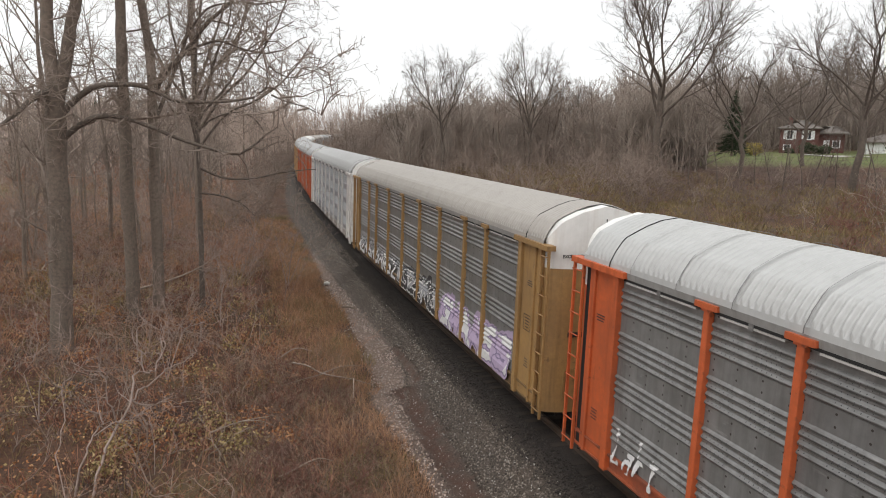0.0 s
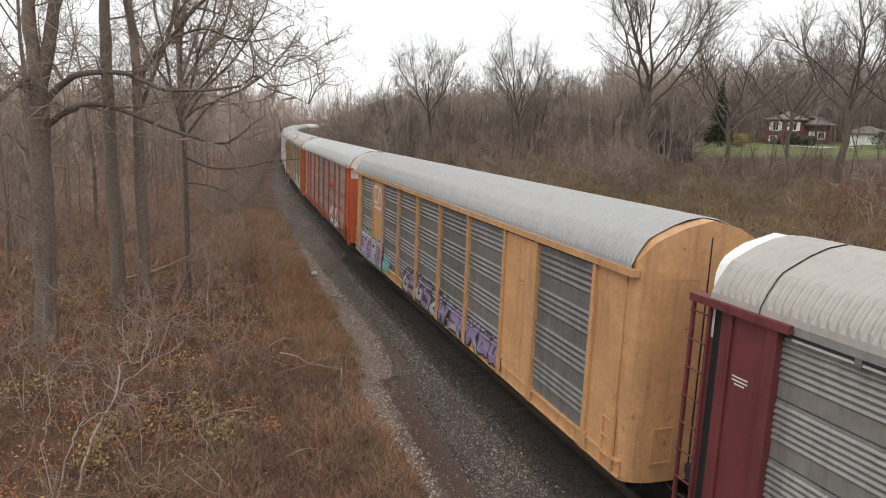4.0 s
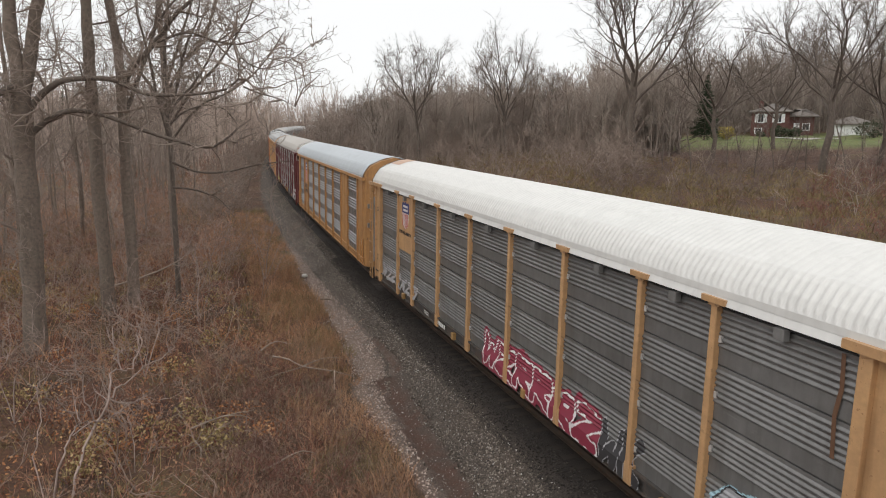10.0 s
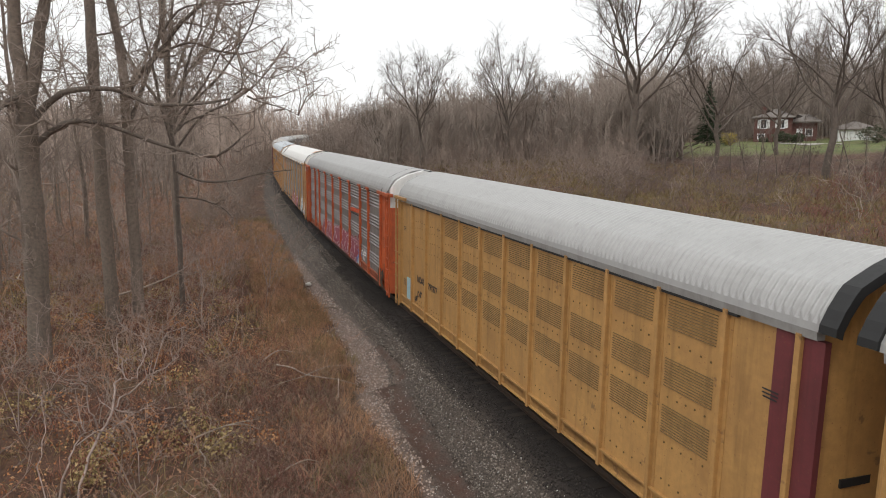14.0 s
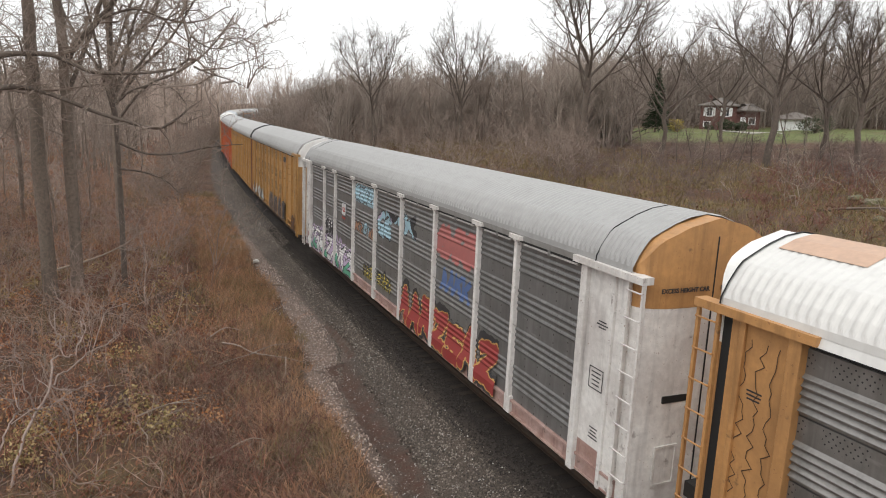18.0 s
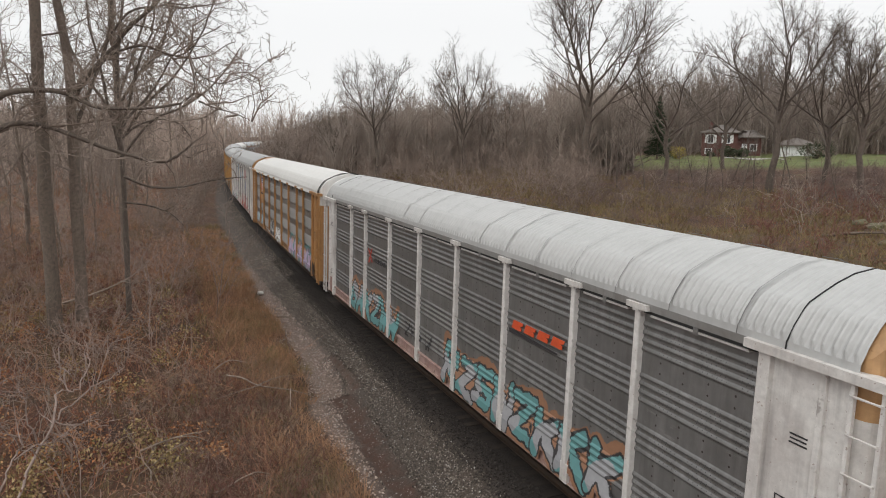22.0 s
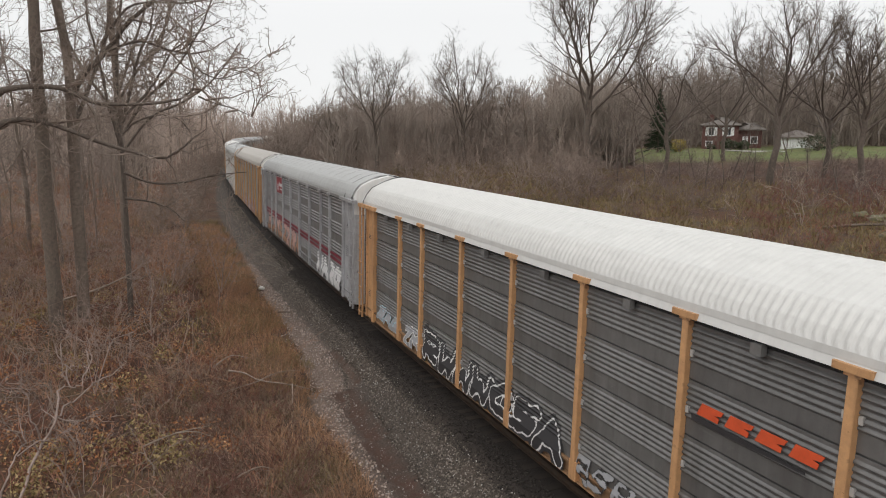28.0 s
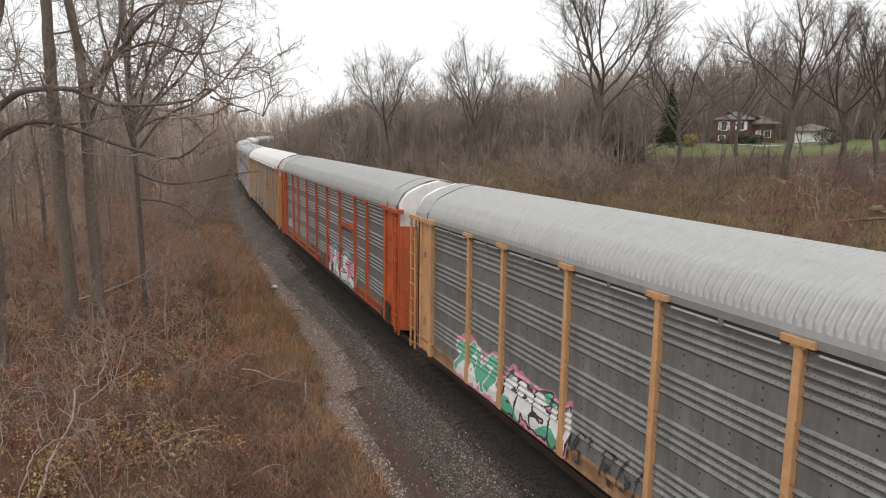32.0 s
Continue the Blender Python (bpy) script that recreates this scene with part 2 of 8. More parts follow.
def shade(name, base, rough=0.6, metal=0.0, vary=0.18, scale=6.0, dirt=None, dirt_amount=0.5, dirt_scale=0.8, streak=0.0,
          streak_colour=(0.10, 0.07, 0.05), bump=0.0, bump_scale=60, random_by=0.0, world_space=False, holes=None, specks=0.0, scuff=0.0, studs=False):
    m = bpy.data.materials.new(name)
    m.use_nodes = True
    nt = m.node_tree
    b = nt.nodes["Principled BSDF"]
    co = nt.nodes.new("ShaderNodeTexCoord")
    geo = nt.nodes.new("ShaderNodeNewGeometry")
    vec = geo.outputs["Position"] if world_space else co.outputs["Object"]
    fine = noise_of(nt, vec, scale, 5, 0.65)
    dark = tuple(c * (1 - vary) for c in base)
    light = tuple(min(1, c * (1 + vary)) for c in base)
    col = mixed(nt, ramp_of(nt, fine, 0.3, 0.7), dark, light)
    if dirt:
        big = noise_of(nt, vec, dirt_scale, 6, 0.7)
        col = mixed(nt, ramp_of(nt, big, 0.62 - 0.3 * dirt_amount, 0.78, 0, dirt_amount), col, dirt)
    if streak:
        st = noise_of(nt, vec, 1.0, 3, 0.6, (5.0, 5.0, 0.35))
        col = mixed(nt, ramp_of(nt, st, 0.52, 0.75, 0, streak), col, streak_colour)
    if scuff:
        pale_run = noise_of(nt, vec, 1.0, 4, 0.65, (3.4, 3.4, 0.45))
        col = mixed(nt, ramp_of(nt, pale_run, 0.47, 0.66, 0, scuff), col, tuple(min(1, c * 1.45) for c in base))
        smear = noise_of(nt, vec, 1.0, 4, 0.6, (1.1, 1.1, 5.0))
        col = mixed(nt, ramp_of(nt, smear, 0.63, 0.72, 0, scuff), col, tuple(min(1, c * 1.9) for c in base))
    if specks:
        spot = noise_of(nt, vec, 16, 3, 0.6)
        big_spot = noise_of(nt, vec, 2.2, 4, 0.65)
        col = mixed(nt, ramp_of(nt, spot, 0.655, 0.70, 0, specks), col, RUST)
        col = mixed(nt, ramp_of(nt, big_spot, 0.64, 0.70, 0, specks), col, (0.075, 0.045, 0.03))
    if random_by:
        oi = nt.nodes.new("ShaderNodeObjectInfo")
        col = mixed(nt, 1.0, col, (1, 1, 1), "MULTIPLY")
        mul = nt.nodes.new("ShaderNodeVectorMath")
        mul.operation = "SCALE"
        nt.links.new(col, mul.inputs[0])
        nt.links.new(ramp_of(nt, oi.outputs["Random"], 0, 1, 1 - random_by, 1 + random_by), mul.inputs["Scale"])
        col = mul.outputs[0]
    if holes:
        col = pierced(nt, vec, col, *holes)
    if studs:
        col = studded(nt, vec, col)
    nt.links.new(col, b.inputs["Base Color"])
    b.inputs["Metallic"].default_value = metal
    nt.links.new(ramp_of(nt, fine, 0.2, 0.8, max(0.05, rough - 0.1), min(1, rough + 0.1)), b.inputs["Roughness"])
    if bump:
        bp = nt.nodes.new("ShaderNodeBump")
        bp.inputs["Strength"].default_value, bp.inputs["Distance"].default_value = bump, 0.02
        nt.links.new(noise_of(nt, vec, bump_scale, 4, 0.7), bp.inputs["Height"])
        nt.links.new(bp.outputs[0], b.inputs["Normal"])
    return m


PAINT = {}
for key, colour, dirt in (
        ("orange", (0.52, 0.105, 0.03), (0.26, 0.07, 0.03)), ("tan", (0.50, 0.295, 0.14), (0.29, 0.165, 0.085)), ("peach", (0.56, 0.31, 0.145), (0.33, 0.18, 0.09)),
        ("yellow", (0.45, 0.232, 0.085), (0.29, 0.15, 0.062)), ("pale_yellow", (0.43, 0.24, 0.082), (0.26, 0.135, 0.052)), ("maroon", (0.15, 0.032, 0.036), (0.08, 0.022, 0.022)),
        ("white", (0.70, 0.68, 0.65), (0.34, 0.29, 0.27)), ("brown", (0.34, 0.20, 0.075), (0.20, 0.12, 0.06)), ("silver", (0.42, 0.42, 0.43), (0.22, 0.21, 0.20)),
        ("dull_red", (0.30, 0.045, 0.03), (0.16, 0.04, 0.03))):
    PAINT[key] = shade(key + "_paint", colour, 0.55, 0, 0.14, 8, dirt, 0.75, 0.9, 0.5, (colour[0] * 0.36, colour[1] * 0.35, colour[2] * 0.36), 0.05, 30, 0.05, specks=0.55)
for key in ("orange", "tan", "peach", "yellow", "brown", "silver", "dull_red", "white"):
    colour = {"orange": (0.33, 0.075, 0.028), "tan": (0.30, 0.18, 0.09), "peach": (0.32, 0.18, 0.09), "yellow": (0.30, 0.155, 0.06), "brown": (0.20, 0.12, 0.05), "silver": (0.25, 0.25, 0.25), "dull_red": (0.2, 0.035, 0.025), "white": (0.4, 0.36, 0.33)}[key]
    PAINT["sill_" + key] = shade(key + "_grimy_sill_paint", colour, 0.7, 0, 0.2, 7, (0.05, 0.035, 0.027), 0.8, 1.1, 0.6, (0.06, 0.042, 0.03), 0.05, 30, 0.05, specks=0.6)
PAINT["hood_white"] = shade("clean_white_hood_paint", (0.72, 0.71, 0.685), 0.55, 0, 0.06, 4, (0.50, 0.46, 0.42), 0.4, 1.2, 0.25, (0.40, 0.33, 0.28))
PAINT["rusty"] = shade("rusty_pinkish_white_paint", (0.40, 0.28, 0.25), 0.7, 0, 0.2, 7, (0.20, 0.085, 0.055), 0.8, 1.3, 0.6, (0.13, 0.06, 0.045), specks=0.7)
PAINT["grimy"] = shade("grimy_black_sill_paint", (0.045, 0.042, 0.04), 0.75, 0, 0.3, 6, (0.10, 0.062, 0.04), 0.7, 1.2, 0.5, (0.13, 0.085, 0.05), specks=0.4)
STEEL = {}
for key, colour, dirt in (("grey", (0.205, 0.202, 0.197), (0.13, 0.125, 0.118)), ("warm", (0.20, 0.185, 0.166), (0.127, 0.114, 0.10)), ("bright", (0.33, 0.338, 0.345), (0.21, 0.21, 0.21)), ("mid", (0.25, 0.24, 0.228), (0.16, 0.148, 0.136)), ("dark", (0.17, 0.166, 0.162), (0.11, 0.106, 0.10))):
    for ribs, holes in (("", None), ("courses", None), ("long", (1.335, 0.93, 0.66, 0.96, 0.017) if key == "bright" else (1.335, 0.93, 0.0, 0.58, 0.0095)), ("tiers", (1.09, 0.935, 0.66, 0.94, 0.013))):
        STEEL[key + ribs] = shade(key + "_galvanised_steel_" + (ribs or "plain"), colour, 0.44, 0.35 if ribs == "courses" else 0.66 if ribs == "tiers" else 0.85 if key == "bright" else 0.35, 0.14, 5, dirt, 0.7, 0.7, 0.55, (0.10, 0.094, 0.087), 0.04, 40, 0.10, holes=holes, scuff=0.5 if ribs == "long" else 0.3, studs=ribs == "long" and key != "bright")
ROOF = {}
for key, colour, dirt in (("grey", (0.345, 0.342, 0.335), (0.25, 0.243, 0.232)), ("pale", (0.43, 0.43, 0.422), (0.37, 0.362, 0.348)), ("beige", (0.37, 0.345, 0.315), (0.26, 0.235, 0.21)), ("white", (0.62, 0.61, 0.585), (0.57, 0.555, 0.53)), ("bluish", (0.43, 0.455, 0.475), (0.36, 0.365, 0.37))):
    ROOF[key] = shade(key + "_roof_sheet", colour, 0.5, 0.15, 0.06, 3, dirt, 0.36, 0.9, 0.28, tuple(c * 0.76 for c in dirt), 0.05, 20, 0.05)
EAVE = shade("grey_eave_paint", (0.30, 0.295, 0.285), 0.6, 0.1, 0.12, 5, (0.17, 0.155, 0.14), 0.6, 1.0, 0.4, (0.12, 0.105, 0.095))
EAVE_BAR = shade("pale_grey_bar_paint", (0.44, 0.42, 0.40), 0.6, 0, 0.15, 6, (0.26, 0.22, 0.19), 0.6, 1.5)
BLACK = shade("black_underframe", (0.028, 0.026, 0.024), 0.8, 0, 0.3, 6, RUST, 0.4, 2)
# rubber seals, and also strips that stand for the shade in gaps
SEAL_GAP_BLACK = shade("black_rubber_seal", (0.012, 0.012, 0.012), 0.7, 0, 0.2, 10)
WHEEL = shade("worn_wheel_steel", (0.10, 0.085, 0.075), 0.5, 0.6, 0.3, 10, RUST, 0.5, 3)

# ---- railcars ----
# each car stands a little before or behind an even pitch
SHIFT = {1: -0.15, 2: -0.36, 3: -0.33, 4: -0.5, 5: -0.45, 6: -0.35, 7: 0.35, 8: -0.2, 9: -0.15, 10: -0.08, 11: 0.06, 12: -0.05, 13: 0.25, 14: -0.28, 15: -0.25}
SPEED, PITCH, TRUCK = 13.27, 28.65, 9.9
FRONT = 13.95            # where the front ladder of car 0 stands at 0 s
HALF = 13.70             # half length, ladder to ladder
Z_SILL, Z_DECK, Z_TOP = 0.66, 1.0, 5.02
CACHE = {}


def cached(key, make):
    if key not in CACHE:
        CACHE[key] = make()
    return CACHE[key]


RIB_DEPTH = {"grey": 0.042, "warm": 0.03, "bright": 0.06, "dark": 0.028, "mid": 0.04}
DEPTH_OF = {}


def rib_profile(z0, z1, kind, deep=0.052):
    """(depth, z) along a corrugated side sheet, foot to head."""
    pts = [(0.0, z0)]
    if kind == "flat":
        return [(0.0, z0), (0.0, z1)]
    if kind == "courses":         # four sheets, plain at the foot and ribbed above, with dark joints between them
        for k in range(4):
            a, b = z0 + (z1 - z0) * k / 4, z0 + (z1 - z0) * (k + 1) / 4
            z = a + 0.27
            while z < b - 0.11:
                pts += [(0.0, z), (0.026, z + 0.022), (0.030, z + 0.036), (0.026, z + 0.05), (0.0, z + 0.078)]
                z += 0.101
            pts += [(0.0, b - 0.038), (-0.05, b - 0.037), (-0.05, b - 0.007), (0.0, b - 0.006)]
    elif kind == "tiers":           # four sheets, each with close ribs below a flat, pierced band, and a dark joint
        n = 4
        for k in range(n):
            a, b = z0 + (z1 - z0) * k / n, z0 + (z1 - z0) * (k + 1) / n
            z = a + 0.03
            while z < b - 0.36:
                pts += [(0.0, z), (0.05, z + 0.018), (0.05, z + 0.026), (0.0, z + 0.082)]
                z += 0.115
            pts += [(0.0, b - 0.034), (-0.05, b - 0.033), (-0.05, b - 0.008), (0.0, b - 0.007)]
    else:                         # four groups of four rounded ribs, wide flats between
        for k in range(4):
            for i in range(4):
                z = 1.385 + k * 0.93 + (i - 0.36) * 0.148
                pts += [(0.0, z), (deep * 0.62, z + 0.022), (deep, z + 0.046), (deep, z + 0.058), (deep * 0.62, z + 0.082), (0.0, z + 0.106)]
    pts.append((0.0, z1))
    return pts


def panel_mesh(width, z0, z1, kind, material, deep=0.052):
    def make():
        g = Geo()
        out = [(1.455 + d, z) for d, z in rib_profile(z0, z1, kind, deep)]
        g.sweep_x(out, -width / 2, width / 2, closed=False)
        back = [(1.40, z0), (1.40, z1)]
        g.sweep_x(back, -width / 2, width / 2, closed=False)
        return g.mesh("panel", material)
    return cached(("panel", round(width, 2), z0, z1, kind, material.name), make)


ROOF_HALF = ((1.56, 5.02), (1.55, 5.13), (1.50, 5.22), (1.44, 5.34), (1.29, 5.55), (1.20, 5.645), (1.0, 5.745), (0.70, 5.885), (0.36, 6.0), (0.0, 6.05))


def roof_outline(inset=0.0):
    """(y, z) over the roof from the left eave to the right one: sloped shoulders, nearly flat top."""
    half = [(y - inset * y / 1.56, z - inset * (z - 4.6) / 1.2) for y, z in ROOF_HALF]
    return half + [(-y, z) for y, z in reversed(half[:-1])]


def roof_height(y):
    return float(np.interp(-abs(y), [-p[0] for p in ROOF_HALF], [p[1] for p in ROOF_HALF]))


def roof_mesh(x0, x1, material, deep=0.040):
    def make():
        g = Geo()
        base = roof_outline()
        rows = []
        pitch, x = 0.155, x0
        while x < x1 - pitch:
            steps = ((0.0, 0.0), (0.18, 0.14), (0.36, 0.72), (0.52, 1.0), (0.68, 0.72), (0.86, 0.14))
            rows += [(x + pitch * d, deep * h) for d, h in steps]
            x += pitch
        rows.append((x1, 0.0))
        grid = []
        for x, h in rows:
            row = []
            for y, z in base:
                r = math.hypot(y, z - 4.2)
                hh = h * (0.0 if abs(y) > 1.52 else 1.15 if abs(y) > 1.25 else 0.55)     # a plain eave, deepest on the steep shoulders
                row.append((x, y * (1 + hh / r), z + (z - 4.2) * hh / r))
            grid.append(row)
        g.sheet(grid)
        return g.mesh("roof", material)
    return cached(("roof", x0, x1, deep, material.name), make)


def post_mesh(material, cap=True, top=Z_TOP):
    def make():
        g = Geo()
        g.bar(-0.072, 0.072, 1.44, 1.575, Z_SILL + 0.05, top - 0.10)
        g.bar(-0.13, 0.13, 1.44, 1.56, Z_SILL + 0.02, Z_DECK + 0.10)
        if cap:
            g.bar(-0.28, 0.28, 1.42, 1.625, top - 0.13, top - 0.03, 0.02)
            g.box(-0.12, 0.12, 1.44, 1.59, top - 0.18, top - 0.13)
        return g.mesh("post", material)
    return cached(("post", material.name, cap, top), make)


def ladder(parent, x, sign, paint, top=Z_TOP):
    g = Geo()
    w = 0.20
    for d in (-w, w):
        g.bar(x + d - 0.03, x + d + 0.03, 1.53, 1.60, Z_SILL - 0.16, top - 0.04, 0.008)
    lad = part("ladder", g, paint, parent, "painted steel side ladder")
    def rung():
        r = Geo()
        r.tube([Vector((-0.20, 1.62, 0)), Vector((0.20, 1.62, 0))], [0.016, 0.016], 6)
        r.box(-0.21, -0.17, 1.56, 1.63, -0.014, 0.014).box(0.17, 0.21, 1.56, 1.63, -0.014, 0.014)
        return r.mesh("rung", paint)
    me = cached(("rung", paint.name), rung)
    for i in range(9):
        put("rung", me, lad, at=(x, 0, Z_SILL + 0.05 + i * (top - Z_SILL - 0.25) / 8))
    return lad


def end_outline(x_in, x_out, half=1.46, r=0.80, k=8):
    """Plan of a car's rounded end, left side to right side, for the forward end."""
    pts = [(x_in, half)]
    for i in range(k + 1):
        a = math.pi / 2 * (1 - i / k)
        pts.append((x_out - 0.42 * r + 0.42 * r * math.cos(a), half - r + r * math.sin(a)))
    pts += [(x_out + 0.02, 0.0)]
    return pts + [(x, -y) for x, y in reversed(pts[:-1])]


def car_end(car, sign, paint, top_paint, length, split=4.42, slot=True):
    """The folding end doors: a wall rounded in plan, with the raised hood above them in its own colour."""
    x_in, x_out = length - 0.60, length - 0.05
    plan = end_outline(x_in, x_out)
    g = Geo()
    ring = [(sign * x, y) for x, y in plan]
    g.prism(ring if sign < 0 else ring[::-1], Z_SILL - 0.05, split)
    door = part("end_door", g, paint, car, "rounded folding end door")
    g = Geo()
    low = [(sign * x * 1.0004, y * 1.002, split + 0.002) for x, y in plan]
    top = [(sign * x * 1.0004, y * 1.002, max(split + 0.02, roof_height(min(abs(y) + 0.05, 1.56)) - 0.01)) for x, y in plan]
    back = [(sign * (x_in - 0.30), p[1], p[2]) for p in top]
    rows = [low, top, back] if sign < 0 else [back, top, low]
    g.sheet(rows)
    part("end_hood", g, top_paint, car, "sheet steel hood above the end doors")
    g = Geo()
    a = sign * (x_out + 0.022)
    g.box(a - 0.010, a + 0.010, -0.014, 0.014, Z_SILL, 5.70)
    part("door_joint", g, SEAL_GAP_BLACK, car, "dark joint between the end doors")
    # raised rectangles pressed into the doors, and a latch bar
    for y0, z0, z1 in ((0.42, 1.05, 1.75), (-0.95, 1.05, 1.75)):
        g = Geo()
        for ya, yb, za, zb in ((y0, y0 + 0.05, z0, z1), (y0 + 0.48, y0 + 0.53, z0, z1), (y0, y0 + 0.53, z1, z1 + 0.05), (y0, y0 + 0.53, z0 - 0.05, z0)):
            a = sign * (x_out + 0.004)
            g.box(min(a, a + sign * 0.02), max(a, a + sign * 0.02), ya, yb, za, zb)
        part("door_pocket", g, paint, door)
    if slot:
        g = Geo()
        a = sign * (x_out - 0.05)
        g.box(a - 0.07, a + 0.062, 0.30, 0.88, 2.64, 2.77)
        part("door_slot", g, SEAL_GAP_BLACK, car, "dark hand slot in the end door")
    return door


def truck(car, x):
    tr = new("truck")
    tr.parent = car
    tr.matrix_basis = Matrix.Translation((x, 0, 0))
    for y in (-1.02, 1.02):
        g = Geo()
        pts = [(-1.15, 0.52), (-0.95, 0.66), (-0.45, 0.62), (-0.30, 0.72), (0.30, 0.72), (0.45, 0.62), (0.95, 0.66), (1.15, 0.52), (0.95, 0.40), (0.45, 0.30), (-0.45, 0.30), (-0.95, 0.40)]
        b = len(g.v)
        for yy in (y - 0.07, y + 0.07):
            g.v += [(px, yy, pz) for px, pz in pts]
        n = len(pts)
        g.f += [tuple(range(n)), tuple(range(2 * n - 1, n - 1, -1))] + [(i, n + i, n + (i + 1) % n, (i + 1) % n) for i in range(n)]
        part("side_frame", g, BLACK, tr)
    for dx in (-0.88, 0.88):
        def wheelset():
            g = Geo()
            for y in (-0.78, 0.78):
                g.disc_y(0, y - 0.065, y + 0.065, 0.0, 0.42, 20)
                g.disc_y(0, y - 0.09 if y > 0 else y + 0.065, y - 0.065 if y > 0 else y + 0.09, 0.0, 0.45, 20)
            g.disc_y(0, -1.1, 1.1, 0, 0.08, 10)
            return g.mesh("wheelset", WHEEL)
        put("wheelset", cached("wheelset", wheelset), tr, at=(dx, 0, 0.42))
    return tr


def underframe(car, length, paint, chord=None):
    g = Geo()
    g.box(-length + 0.2, length - 0.2, -1.42, 1.42, Z_DECK - 0.20, Z_DECK - 0.02)
    g.box(-length - 0.05, length + 0.05, -0.28, 0.28, 0.62, Z_DECK - 0.2)
    for x in np.arange(-length + 2, length - 1, 2.8):
        g.box(x - 0.08, x + 0.08, -1.38, 1.38, 0.66, Z_DECK - 0.2)
    part("underframe", g, BLACK, car, "dirty black underframe")
    for s in (1, -1):
        g = Geo()
        out = [(1.40, Z_SILL), (1.52, Z_SILL), (1.52, Z_SILL + 0.04), (1.47, Z_SILL + 0.05), (1.47, Z_DECK - 0.03), (1.54, Z_DECK - 0.02), (1.54, Z_DECK + 0.03), (1.40, Z_DECK + 0.03)]
        g.sweep_x([(s * y, z) for y, z in (out if s > 0 else out[::-1])], -length + 0.05, length - 0.05)
        part("side_sill", g, paint, car)
        g = Geo()
        low, high = (1.60, 1.55) if chord else (1.54, 1.565)
        g.sweep_x([(s * 1.40, Z_TOP - 0.13), (s * low, Z_TOP - 0.13), (s * high, Z_TOP + 0.005), (s * 1.40, Z_TOP + 0.005)], -length + 0.1, length - 0.1)
        part("top_chord", g, chord or EAVE, car)
    # no opening here: a black strip shows the shaded slot under the eave
    part("top_slot", Geo().box(-length + 1.6, length - 1.6, 1.40, 1.536, Z_TOP - 0.18, Z_TOP - 0.13), SEAL_GAP_BLACK, car, "black strip for the shade in the gap above the side panels")
    for s in (1, -1):
        g = Geo()
        x = s * (length + 0.0)
        g.box(min(x - s * 0.5, x + s * 0.42), max(x - s * 0.5, x + s * 0.42), -0.07, 0.07, 0.76, 0.95)
        g.box(min(x + s * 0.32, x + s * 0.62), max(x + s * 0.32, x + s * 0.62), -0.17, 0.13, 0.70, 1.0)
        part("coupler", g, BLACK, car, "rusty knuckle coupler")
        g = Geo()
        g.tube([Vector((x - s * 0.2, 0.4, 0.62)), Vector((x + s * 0.2, 0.36, 0.42)), Vector((x + s * 0.6, 0.30, 0.40))], [0.025] * 3, 6)
        part("air_hose", g, BLACK, car)
        g = Geo()
        g.tube([Vector((x - s * 0.05, 1.35, 0.9)), Vector((x + s * 0.02, 1.35, 0.42)), Vector((x + s * 0.02, 0.95, 0.42)), Vector((x - s * 0.05, 0.95, 0.9))], [0.014] * 4, 6)
        part("step", g, BLACK, car)


def far_side(car, length, material):
    g = Geo()
    prof = [(-1.455 - d, z) for d, z in rib_profile(Z_DECK, Z_TOP - 0.2, "long")]
    g.sweep_x(prof[::-1], -length + 0.2, length - 0.2, closed=False)
    part("far_side_wall", g, material, car)


POSTS = (-11.95, -9.2, -7.2, -4.3, -1.43, 1.43, 4.3, 7.2, 9.2, 11.95)


def roof_seals(car, x, wide=0.012):
    """A black rubber lip round each end of the roof sheet."""
    for sgn in (1, -1):
        a, b = [(sgn * x, y, z) for y, z in roof_outline(-0.02)], [(sgn * (x + wide), y, z) for y, z in roof_outline(-0.02)]
        c = [(sgn * (x + wide), y, z) for y, z in roof_outline(0.01)]
        part("roof_seal", Geo().sheet([b, a] if sgn > 0 else [a, b]).sheet([c, b] if sgn > 0 else [b, c]), SEAL_GAP_BLACK, car, "black seal along the roof's end")


def roof_bands(car, xs, material):
    for x in xs:
        g = Geo()
        a = [(x - 0.014, y, z) for y, z in roof_outline(-0.055)]
        b = [(x + 0.014, y, z) for y, z in roof_outline(-0.046)]
        g.sheet([b, a])
        part("roof_strap", g, material, car, "dark strap across the roof")


